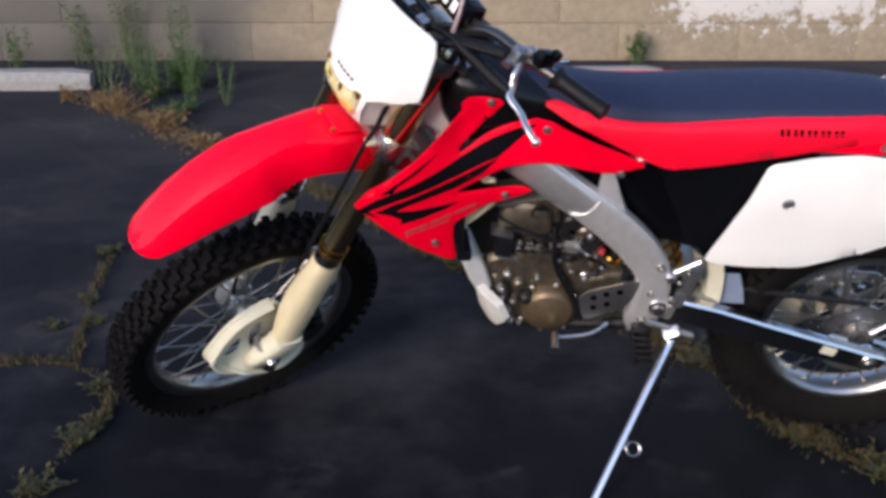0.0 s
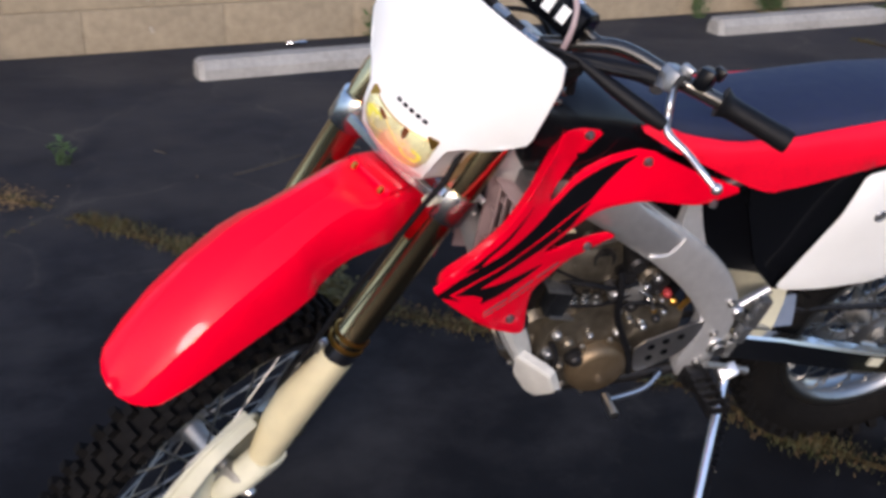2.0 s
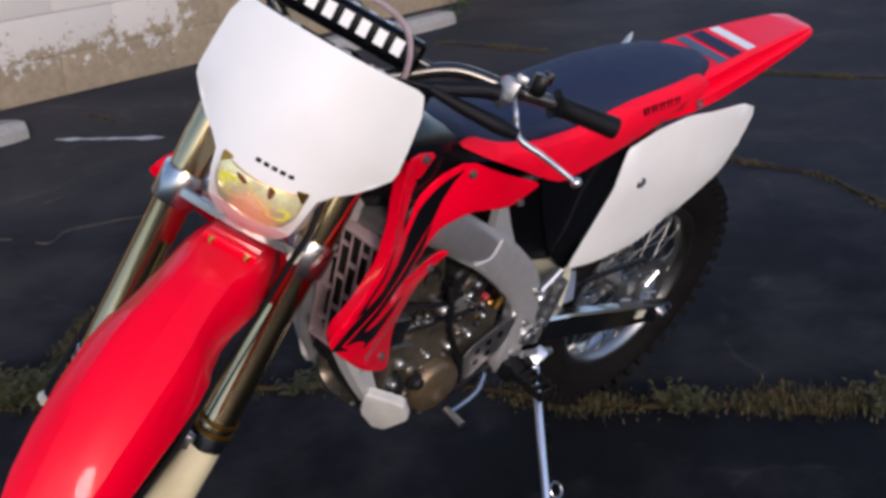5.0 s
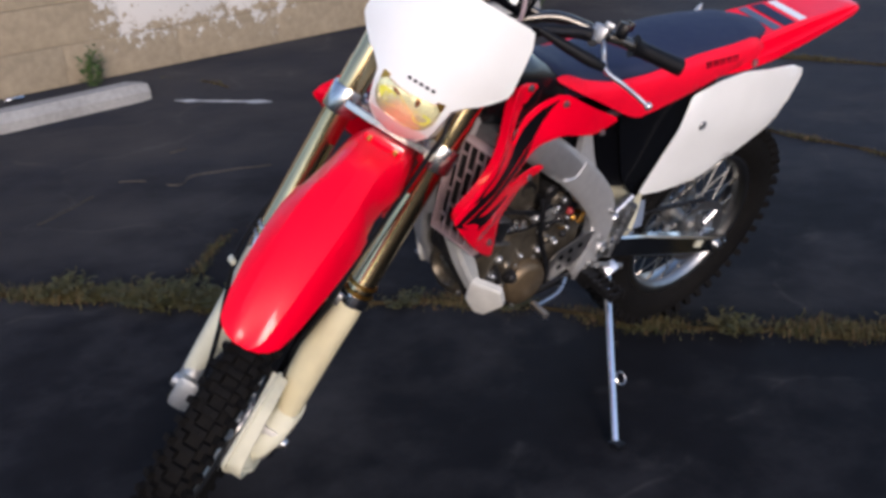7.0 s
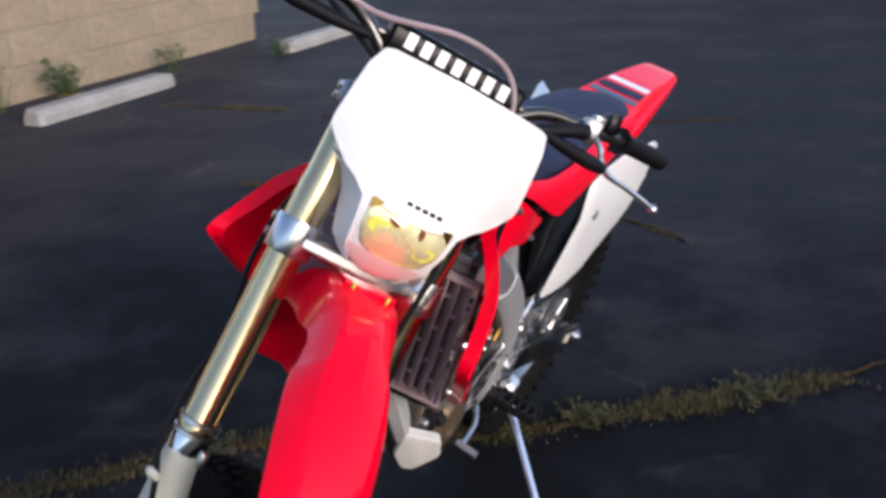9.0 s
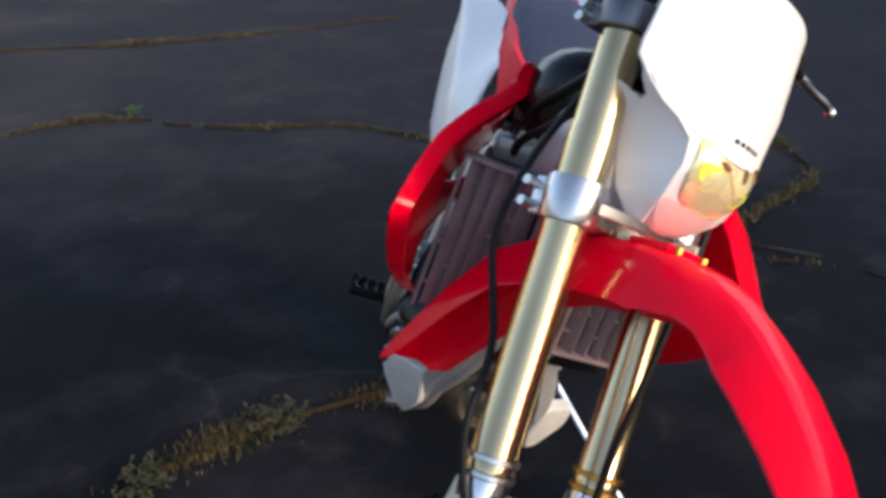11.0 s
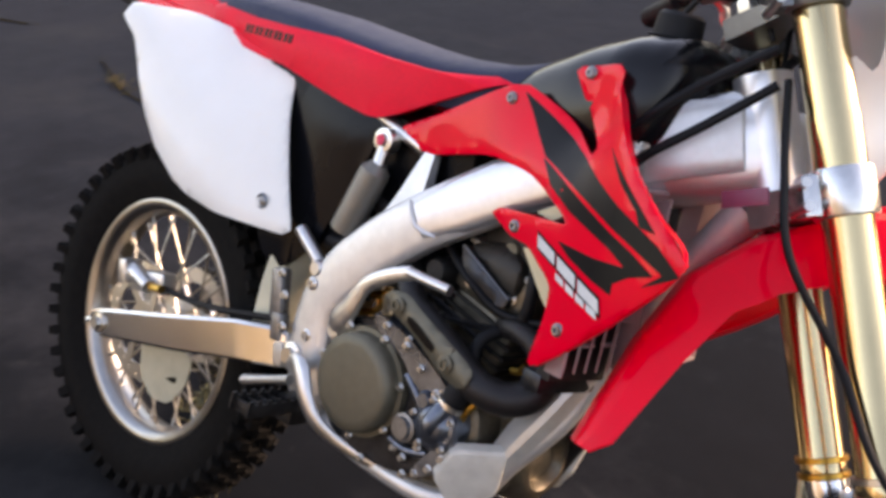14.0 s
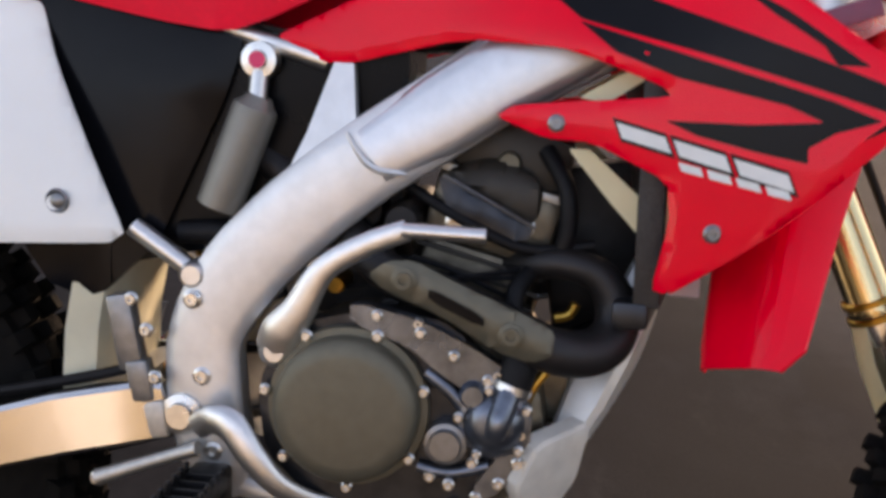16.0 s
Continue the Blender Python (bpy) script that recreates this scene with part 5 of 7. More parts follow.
for s in (1, -1):
    sy = lambda x, z, s=s: shroud_y(x, z, s)
    bm = shell(SHROUD, sy, 0.004, 0.011, side=s, round_cut=0.14, edge=0.0015)
    sh = part("radiator_shroud", bm, RED, bike, "red radiator shroud with black flame decals", angle=55)
    lip = smooth_path([(x, 0, z) for x, z in ((0.938, 1.026), (0.948, 1.000), (1.034, 0.930), (1.093, 0.888), (1.148, 0.848), (1.085, 0.766), (1.029, 0.711), (0.968, 0.660))], 5)
    bm = bmesh.new()
    loft(bm, [[Vector((p.x - dx * 0.35, s * (sy(p.x - dx * 0.35, p.z) - 0.003 - dx), p.z - dz)) for dx, dz in ((0, 0), (0.010, 0.001), (0.022, 0.003), (0.022, 0.006), (0.010, 0.004), (0.0, 0.003))] for p in lip])
    part("inner_lip", bm, RED, sh)
    for out in FLAMES:
        part("decal", shell(out, sy, 0.0008, 0.022, lift=0.0008, side=s, round_cut=0.04), DECAL_BLACK, sh, "black vinyl flame")
    # lettering as slanted strokes, plain shapes only; a dimmer colour on the left
    for n, x0, z0, dx, dz, ln, hh, gap in ((3, 0.906, 0.808, 0.050, -0.0115, 0.043, 0.0175, 0.0), (4, 0.962, 0.7765, 0.0235, -0.0042, 0.0185, 0.0095, 0.0)):
        for i in range(n):
            xa, za = x0 + i * dx, z0 + i * dz
            sl = dz / dx
            quad = lambda u0, u1, h0, h1: [(xa + u0 + h0 * 0.45, za + sl * u0 - h0), (xa + u1 + h0 * 0.45, za + sl * u1 - h0), (xa + u1 + h1 * 0.45, za + sl * u1 - h1), (xa + u0 + h1 * 0.45, za + sl * u0 - h1)]
            if n == 3 and s < 0:
                part("lettering_outline", shell(quad(-0.002, ln + 0.002, -0.0018, hh + 0.0018), sy, 0.0008, 0.03, lift=0.0014, side=s, round_cut=0), DECAL_BLACK, sh)
            for u0, u1, h0, h1 in ((0, ln, hh * 0.10, hh * 0.90),) if s < 0 else ((0, ln, hh * 0.65, hh * 0.9),):
                part("lettering_bar", shell(quad(u0, u1, h0, h1), sy, 0.0008, 0.03, lift=0.0021, side=s, round_cut=0), DECAL_SILVER if s < 0 else DECAL_DIM, sh)
    # pale bracket between the shroud and the radiator
    for out in ([(0.872, 0.826), (0.929, 0.861), (0.946, 0.855), (0.898, 0.822)], [(0.866, 0.777), (0.886, 0.778), (0.947, 0.727), (0.954, 0.746), (0.970, 0.744), (0.963, 0.684), (0.944, 0.694), (0.908, 0.730)]):
        part("shroud_bracket", shell(out, lambda x, z: 0.135, 0.010, 0.05, side=s, round_cut=0.06), CREAM, sh, "cream plastic bracket")
    for x, z in ((0.774, 0.955), (0.888, 1.012), (0.853, 0.801), (0.996, 0.716)) + (((0.614, 0.843),) if s == 1 else ()):
        bolt(sh, (x, s * (sy(x, z) + 0.0005), z), 0.0068, side=s, m=PUMP)

# side panels
PANELS = {
    1: [(-0.099, 0.872), (-0.092, 0.895), (-0.045, 0.912), (0.143, 0.922), (0.23, 0.906), (0.316, 0.880), (0.345, 0.80), (0.411, 0.627), (0.395, 0.618), (0.344, 0.617), (0.205, 0.624), (0.079, 0.674), (-0.034, 0.743), (-0.085, 0.83)],
    -1: [(-0.044, 0.912), (-0.030, 0.938), (0.060, 0.946), (0.150, 0.936), (0.240, 0.915), (0.321, 0.896), (0.346, 0.83), (0.428, 0.663), (0.415, 0.652), (0.369, 0.650), (0.277, 0.647), (0.213, 0.656), (0.170, 0.672), (0.110, 0.712), (0.066, 0.762), (0.025, 0.829), (-0.004, 0.88)]}


def panel_y(x, z, s=1):
    if s < 0:  # the right panel stands out over the muffler; above the crease it leans in
        t, d = (0.858 * (x + 0.02) - 0.514 * (z - 0.93)) / 0.521, 0.514 * (x + 0.02) + 0.858 * (z - 0.93)
        fold = interp(t, [0, 0.15, 0.6, 1.0], [0.188, 0.178, 0.165, 0.134])
        return fold - d * interp(t, [0, 0.15, 0.6, 1.0], [0.85, 0.95, 0.47, 0.25]) if d > 0 else fold + min(0.016, -0.22 * d)
    return 0.137 + 0.012 * max(0, 1 - abs(x - 0.02) / 0.2) * max(0, 1 - abs(z - 0.78) / 0.12) - 0.20 * max(0, z - 0.80) * min(1, max(0, (x - 0.08) / 0.22)) - 0.012 * max(0, (x - 0.30) / 0.12)


for s in (1, -1):
    bm = shell(PANELS[s], lambda x, z: panel_y(x, z, s), 0.0045, 0.035 if s > 0 else 0.016, side=s, edge=0.002, round_cut=0.08)
    pn = part("side_panel", bm, WHITE, bike, "white plastic side panel", angle=55)
    bx, bz = (0.265, 0.798) if s == 1 else (0.364, 0.692)
    bm = bmesh.new()
    lathe(bm, [(0.0001, s * 0.0025), (0.006, s * 0.002), (0.008, s * 0.0005), (0.011, s * 0.003), (0.013, 0.0)], (bx, s * panel_y(bx, bz, s), bz), "Y", 18)
    part("panel_bolt", bm, PUMP, pn)

# air box and inner panels
for s in (1, -1):
    out = [(0.20, 0.915), (0.333, 0.905), (0.52, 0.872), (0.535, 0.865), (0.515, 0.80), (0.48, 0.72), (0.45, 0.65), (0.38, 0.58), (0.32, 0.60), (0.25, 0.75)]
    bm = shell(out, lambda x, z: 0.098 - 0.05 * max(0, x - 0.45), 0.012, 0.05, side=s, edge=0.004)
    part("air_box_side", bm, AIRBOX, bike, "glossy black air box side")
bm = bmesh.new()
loft(bm, [[(0.26, y, z) for y, z in ((-0.085, 0.72), (0.085, 0.72), (0.09, 0.92), (-0.09, 0.92))], [(0.40, y, z) for y, z in ((-0.085, 0.62), (0.085, 0.62), (0.09, 0.90), (-0.09, 0.90))], [(0.57, y, z) for y, z in ((-0.075, 0.66), (0.075, 0.66), (0.078, 0.875), (-0.078, 0.875))], [(0.70, y, z) for y, z in ((-0.06, 0.70), (0.06, 0.70), (0.07, 0.885), (-0.07, 0.885))]])
part("air_box", bm, BLACK, bike, "black air box")

# seat: dark top, red sides
ST = [(0.000, 0.050, 0.962, 0.982), (0.03, 0.066, 0.960, 0.992), (0.10, 0.088, 0.965, 1.002), (0.20, 0.100, 0.962, 1.004), (0.30, 0.106, 0.958, 1.002), (0.40, 0.106, 0.950, 0.995), (0.50, 0.103, 0.944, 0.988), (0.60, 0.096, 0.940, 0.986), (0.68, 0.086, 0.946, 0.992), (0.74, 0.076, 0.960, 1.006), (0.79, 0.066, 0.985, 1.028), (0.825, 0.050, 1.015, 1.042)]
bm = bmesh.new()
rings = []
for x in np.linspace(0, 0.825, 34):
    hw, lo, hi = (interp(x, [c[0] for c in ST], [c[i] for c in ST]) for i in (1, 2, 3))
    rings.append([(x, hw * k, z - 0.010 * max(0, -k)) for k, z in ((-0.90, lo - 0.02), (-1.0, lo), (-1.0, lo + 0.40 * (hi - lo)), (-0.93, lo + 0.76 * (hi - lo)), (-0.75, hi - 0.05 * (hi - lo)), (-0.4, hi + 0.002), (0, hi + 0.003), (0.4, hi + 0.002), (0.75, hi - 0.05 * (hi - lo)), (0.93, lo + 0.76 * (hi - lo)), (1.0, lo + 0.40 * (hi - lo)), (1.0, lo), (0.90, lo - 0.02))])
loft(bm, rings)
seat = part("seat", bm, SEAT, bike, "long dark blue textured seat with red sides", angle=60)
SIDE = [(0.10, 0.991), (0.20, 0.990), (0.30, 0.989), (0.42, 0.981), (0.52, 0.974), (0.62, 0.973), (0.70, 0.985), (0.755, 1.002), (0.785, 0.994), (0.74, 0.972), (0.681, 0.945), (0.60, 0.903), (0.565, 0.885), (0.521, 0.868), (0.45, 0.876), (0.333, 0.897), (0.20, 0.925), (0.09, 0.940), (0.06, 0.966)]
for s in (1, -1):
    bm = shell([(x, z - (0.013 if s < 0 and z > 0.972 else 0)) for x, z in SIDE], lambda x, z: interp(x, [0, 0.1, 0.3, 0.5, 0.62, 0.7, 0.78], [0.082, 0.099, 0.112, 0.110, 0.103, 0.095, 0.080]) + (interp(x, [0.3, 0.55, 0.78], [0.010, 0.022, 0.032]) if s > 0 else 0) - (0.55 if s > 0 else 1.0) * max(0, z - 0.962), 0.010, 0.03, side=s, edge=0.003)
    sd = part("seat_side", bm, RED_SOFT, seat, "red seat side", angle=60)
    for i in range(5):
        x0, z0 = 0.185 + i * 0.027, (0.962 if s > 0 else 0.944) + i * 0.0007
        for h0, h1, u1 in ((-0.007, 0.007, 0.0085), (-0.007, 0.007, 0.0205)):
            out = [(x0 + u1 - 0.0075 + h0 * 0.15, z0 + h0), (x0 + u1 + h0 * 0.15, z0 + h0), (x0 + u1 + h1 * 0.15, z0 + h1), (x0 + u1 - 0.0075 + h1 * 0.15, z0 + h1)]
            part("mark_bar", shell(out, lambda x, z: interp(x, [0, 0.1, 0.3, 0.5], [0.082, 0.099, 0.112, 0.110]) + (interp(x, [0.3, 0.55, 0.78], [0.010, 0.022, 0.032]) if s > 0 else 0) - 0.55 * max(0, z - 0.962), 0.001, 0.05, lift=0.001, side=s, round_cut=0), DECAL_BLACK, seat)

# rear fender
RF = [(0.33, 0.094, 0.905, 0.955), (0.20, 0.101, 0.912, 0.962), (0.10, 0.103, 0.912, 0.968), (0.0, 0.096, 0.916, 0.978), (-0.10, 0.086, 0.926, 0.986), (-0.20, 0.076, 0.940, 0.990), (-0.30, 0.066, 0.956, 0.992), (-0.37, 0.058, 0.968, 0.993), (-0.405, 0.052, 0.976, 0.990), (-0.425, 0.042, 0.980, 0.987)]
rt, rb = [], []
for x in np.linspace(0.33, -0.425, 40):
    hw, lo, hi = (interp(-x, [-c[0] for c in RF], [c[i] for c in RF]) for i in (1, 2, 3))
    top = [Vector((x, hw * k, lo + (hi - lo) * f)) for k, f in ((-1.04, 0), (-1.0, 0.38), (-0.85, 0.42), (-0.81, 0.86), (-0.72, 1.0), (-0.3, 0.985), (0, 0.98), (0.3, 0.985), (0.72, 1.0), (0.81, 0.86), (0.85, 0.42), (1.0, 0.38), (1.04, 0))]
    rt.append(top)
    rb.append([p * 1 + Vector((0, -math.copysign(0.004, p.y) if abs(p.y) > 0.5 * hw else 0, -0.005)) for p in top])
bm = bmesh.new()
loft(bm, [t + b[::-1] for t, b in zip(rt, rb)])
tail = part("rear_fender", bm, RED, bike, "red plastic rear fender with stripe decals", angle=35)
for x0, x1, mm in ((-0.012, -0.045, DECAL_BLUE), (-0.060, -0.105, SEAT), (-0.128, -0.160, WHITE)):
    bm = bmesh.new()
    hz = lambda x: interp(-x, [-c[0] for c in RF], [c[3] for c in RF])
    hh = lambda x: interp(-x, [-c[0] for c in RF], [c[1] for c in RF]) * 0.66
    ring = []
    for y in np.linspace(-1, 1, 7):
        f = 1.0 if abs(y) > 0.9 else 0.985 + 0.012 * abs(y)
        ring.append([(x0, y * hh(x0), hz(x0) + 0.0012), (x1, y * hh(x1), hz(x1) + 0.0012), (x1, y * hh(x1), hz(x1) + 0.0002), (x0, y * hh(x0), hz(x0) + 0.0002)])
    loft(bm, ring)
    part("stripe", bm, mm, tail)
for s in (1, -1):
    bolt(tail, (0.093, s * 0.106, 0.927), 0.009, side=s)
bm = bmesh.new()
box(bm, pose(-0.30, 0, 0.940, 0, 8, 0), (0.16, 0.075, 0.045), 0.012)
part("tail_lamp_housing", bm, BLACK, tail)

# tank
TK = [(0.66, 0.050, 0.86, 0.945), (0.72, 0.075, 0.86, 0.985), (0.78, 0.092, 0.87, 1.020), (0.85, 0.112, 0.865, 1.055), (0.92, 0.124, 0.885, 1.080), (0.97, 0.112, 0.905, 1.085), (0.995, 0.086, 0.94, 1.072), (1.005, 0.05, 0.98, 1.05)]
bm = bmesh.new()
rings = []
for x in np.linspace(0.66, 1.005, 20):
    hw, lo, hi = (interp(x, [c[0] for c in TK], [c[i] for c in TK]) for i in (1, 2, 3))
    rings.append([(x, hw * math.copysign(abs(math.cos(a)) ** 0.7, math.cos(a)), (lo + hi) / 2 + (hi - lo) / 2 * math.copysign(abs(math.sin(a)) ** 0.75, math.sin(a))) for a in [2 * math.pi * i / 24 for i in range(24)]])
loft(bm, rings)
tank = part("fuel_tank", bm, TANK, bike, "black plastic fuel tank", angle=60)
bm = bmesh.new()
lathe(bm, [(0.0001, 1.112), (0.026, 1.112), (0.031, 1.107), (0.033, 1.080), (0.040, 1.078)], (0.926, -0.01, 0), "Z", 16)
part("tank_cap", bm, BLACK_MATT, tank)
bm = bmesh.new()
tube(bm, [(0.926, -0.01, 1.11), (0.96, -0.01, 1.15), (1.02, -0.02, 1.15), (1.06, -0.02, 1.10)], 0.004, 8, 6)
part("breather_hose", bm, BLACK_MATT, tank)

# radiators with louvred grilles
for s in (1, -1):
    bm = bmesh.new()
    box(bm, pose(0.955, s * 0.092, 0.765, 0, -2, s * 10), (0.026, 0.104, 0.27), 0.004)
    rad = part("radiator", bm, RAD, bike, "radiator behind a grey louvred grille")
    bm = bmesh.new()
    box(bm, pose(0.957, s * 0.086, 0.912, 0, -2, s * 10), (0.040, 0.100, 0.036), 0.009)
    part("radiator_tank", bm, PUMP, rad)
    bm = bmesh.new()
    box(bm, pose(0.945, s * 0.092, 0.622, 0, -2, s * 10), (0.036, 0.108, 0.028), 0.008)
    part("radiator_tank", bm, HOUSING, rad)
    # grille: upright vanes that point forwards and out, with staggered cross pieces
    gm = pose(0.986, s * 0.106, 0.772, 0, -2, s * 8)
    bm = bmesh.new()
    for z in (-0.119, 0.119) if s > 0 else (0.119,):
        box(bm, gm @ pose(0, 0, z), (0.030, 0.128, 0.005), 0.0015)
    for y in (-0.0635, 0.0635):
        box(bm, gm @ pose(0, y, 0), (0.028, 0.005, 0.243), 0.0015)
    gr = part("grille", bm, LOUVRE, rad)
    bm = bmesh.new()
    for k in range(5):
        bm2 = bmesh.new()
        box(bm2, gm @ pose(-0.003, -0.0425 + 0.02125 * k, 0, 0, 0, 42 if s == 1 else -52), (0.032, 0.0032, 0.238), 0.0012)
        part("slat", bm2, LOUVRE, gr)
    for k in range(6):
        for j in range(3):
            box(bm, gm @ pose(-0.002, -0.053 + 0.02125 * k, -0.085 + 0.066 * j + (0.033 if k % 2 else 0)), (0.010, 0.022, 0.0034), 0.001)
    part("cross_piece", bm, LOUVRE, gr)
bm = bmesh.new()
lathe(bm, [(0.0001, 0.028), (0.016, 0.028), (0.021, 0.022), (0.021, 0.010), (0.026, 0.008), (0.026, 0.0)], (0.957, -0.085, 0.930), "Z", 16)
part("radiator_cap", bm, ALU, bike, "silver radiator cap")
for pts in ([(0.96, -0.05, 0.925), (1.0, -0.02, 0.94), (1.0, 0.03, 0.935), (0.96, 0.06, 0.92)], [(0.945, -0.06, 0.625), (0.92, -0.03, 0.585), (0.86, -0.04, 0.56), (0.80, -0.07, 0.54)], [(0.945, 0.06, 0.625), (0.93, 0.02, 0.61), (0.945, -0.03, 0.62)], [(0.955, 0.02, 0.70), (0.91, 0.05, 0.72), (0.87, 0.06, 0.73)]):
    bm = bmesh.new()
    tube(bm, pts, 0.013, 10, 6)
    part("coolant_hose", bm, BLACK_MATT, bike)
for pts in ([(1.09, -0.062, 1.09), (1.02, -0.085, 1.03), (0.98, -0.105, 0.985), (0.93, -0.105, 0.93)], [(1.10, -0.058, 1.05), (1.04, -0.088, 0.985), (0.99, -0.11, 0.935), (0.96, -0.105, 0.90)], [(1.06, 0.06, 1.09), (0.99, 0.085, 1.02), (0.94, 0.08, 0.96)]):
    bm = bmesh.new()
    tube(bm, pts, 0.0062, 8, 6)
    part("control_cable", bm, BLACK_MATT, bike, "black control cable")
bm = bmesh.new()
box(bm, pose(1.118, -0.094, 0.918, 0, -20, -6), (0.060, 0.004, 0.020), 0.001)
part("warning_label", bm, LABEL, bike, "small pale label on the steering head")

# ---- engine ----
bm = bmesh.new()
rings = []
for y, k in ((-0.125, 0.86), (-0.115, 0.97), (-0.05, 1.0), (0.05, 1.0), (0.095, 0.97), (0.105, 0.88)):
    c = (0.705, 0.485)
    out = [(0.585, 0.555), (0.565, 0.48), (0.585, 0.415), (0.66, 0.392), (0.78, 0.390), (0.845, 0.415), (0.872, 0.475), (0.858, 0.545), (0.81, 0.585), (0.74, 0.60), (0.65, 0.600)]
    rings.append([(c[0] + (x - c[0]) * k, y, c[1] + (z - c[1]) * k) for x, z in rounded(out, 0.22)])
loft(bm, rings)
for x, z, r in ((0.858, 0.520, 0.046), (0.846, 0.452, 0.046)):
    lathe(bm, [(0.0001, -0.070), (r * 0.7, -0.070), (r, -0.055), (r * 0.94, -0.02), (r, 0.0), (r * 0.94, 0.03), (r, 0.055), (r * 0.7, 0.070), (0.0001, 0.070)], (x, 0, z), "Y", 24)
engine = part("engine", bm, ENGINE, bike, "weathered aluminium single-cylinder engine")
bm = bmesh.new()
lathe(bm, [(0.034, -0.012), (0.036, 0.010), (0.044, 0.020), (0.056, 0.018), (0.068, 0.006), (0.074, -0.012), (0.076, -0.045)], (0.884, 0.008, 0.468), "X", 28)
for v in bm.verts:  # an uneven casting
    v.co += Vector((0.004, 0.003, 0.003)) * noise.noise(v.co * 38)
cover = part("front_cover", bm, ENGINE, engine, "brown cast hollow low on the engine's front", angle=50)
# a dark disc paints the shade inside the casting's cavity
bm = bmesh.new()
lathe(bm, [(0.0001, -0.006), (0.020, -0.004), (0.035, -0.010), (0.038, -0.030)], (0.884, 0.008, 0.468), "X", 20)
part("hollow", bm, ENGINE_DARK, cover)
for y, z in ((0.058, 0.480), (-0.016, 0.482), (0.020, 0.412), (0.062, 0.428), (-0.030, 0.430)):
    bolt(engine, (0.892, y, z), 0.006, nrm="X", side=1)
cyl = Vector((0.235, 0, 0.972)).normalized()  # the cylinder leans forwards
c0 = Vector((0.765, 0, 0.575))


def cyl_box(d0, d1, hx, hy, m, name, bev=0.012, label=""):
    bm = bmesh.new()
    box(bm, Matrix.Translation(c0 + cyl * (d0 + d1) / 2) @ Matrix.Rotation(math.atan2(cyl.x, cyl.z), 4, "Y"), (hx * 2, hy * 2, d1 - d0), bev)
    return part(name, bm, m, engine, label)


cyl_box(0.0, 0.09, 0.060, 0.070, ENGINE, "cylinder")
cyl_box(0.09, 0.165, 0.066, 0.078, ENGINE, "cylinder_head")
cyl_box(0.165, 0.225, 0.062, 0.072, HEAD, "head_cover", 0.018, "dark olive head cover")
cyl_box(0.160, 0.168, 0.068, 0.080, ALU_CAST, "gasket_rim", 0.002)
for s in (1, -1):
    for dx in (-0.035, 0.035):
        p = c0 + cyl * 0.12 + Vector((dx, s * 0.079, 0))
        bolt(engine, tuple(p), 0.009, side=s)
    bm = bmesh.new()
    p = c0 + cyl * 0.185
    lathe(bm, [(0.0001, s * 0.078), (0.010, s * 0.078), (0.013, s * 0.074), (0.013, s * 0.05)], tuple(p), "Y", 14)
    part("cover_bolt", bm, MAGNESIUM, engine)
for k in range(5):
    bm = bmesh.new()
    box(bm, Matrix.Translation(c0 + cyl * (0.012 + 0.017 * k)) @ Matrix.Rotation(math.atan2(cyl.x, cyl.z), 4, "Y"), (0.136, 0.152, 0.005), 0.002)
    part("fin", bm, HEAD, engine)
# clutch side
bm = bmesh.new()
out = [(0.600, 0.585), (0.575, 0.52), (0.585, 0.455), (0.63, 0.412), (0.71, 0.402), (0.775, 0.415), (0.835, 0.44), (0.845, 0.49), (0.815, 0.545), (0.77, 0.600), (0.70, 0.612)]
shell(out, lambda x, z: 0.152 - 0.05 * max(0, x - 0.76), 0.04, 0.2, side=-1, bm=bm, edge=0.006)
part("clutch_housing", bm, HOUSING, engine, "dark cast clutch housing")
bm = bmesh.new()
lathe(bm, [(0.0001, -0.182), (0.054, -0.182), (0.066, -0.1805), (0.071, -0.176), (0.0725, -0.168), (0.073, -0.158), (0.080, -0.157), (0.081, -0.150), (0.081, -0.135)], (0.670, 0, 0.511), "Y", 56)
part("clutch_cover", bm, MAGNESIUM, engine, "round olive grey clutch cover")
for k in range(7):
    a = 2 * math.pi * k / 7 + 0.3
    bolt(engine, (0.667 + 0.081 * math.cos(a), -0.158, 0.51 + 0.081 * math.sin(a)), 0.0048, side=-1)
bm = shell([(0.668, 0.617), (0.735, 0.605), (0.790, 0.581), (0.832, 0.556), (0.852, 0.520), (0.850, 0.465), (0.815, 0.428), (0.796, 0.436), (0.822, 0.475), (0.822, 0.505), (0.795, 0.533), (0.758, 0.553), (0.730, 0.576), (0.668, 0.597)], lambda x, z: 0.158 - 0.05 * max(0, x - 0.76), 0.02, 0.2, side=-1, edge=0.0)
part("housing_flange", bm, FLANGE, engine, "blue-grey silver cast flange")
bm = bmesh.new()
lathe(bm, [(0.0001, -0.172), (0.016, -0.172), (0.022, -0.169), (0.027, -0.163), (0.030, -0.159), (0.035, -0.158), (0.036, -0.152), (0.036, -0.12)], (0.815, 0, 0.508), "Y", 32)
tube(bm, [(0.817, -0.170, 0.500), (0.820, -0.172, 0.515), (0.8265, -0.160, 0.538), (0.8285, -0.151, 0.550)], [0.010, 0.0125, 0.0130, 0.0130], 16, 4)
lathe(bm, [(0.0001, -0.166), (0.010, -0.166), (0.014, -0.160), (0.015, -0.13)], (0.793, 0, 0.535), "Y", 16)
part("water_pump", bm, FLANGE, engine, "silver water pump body")
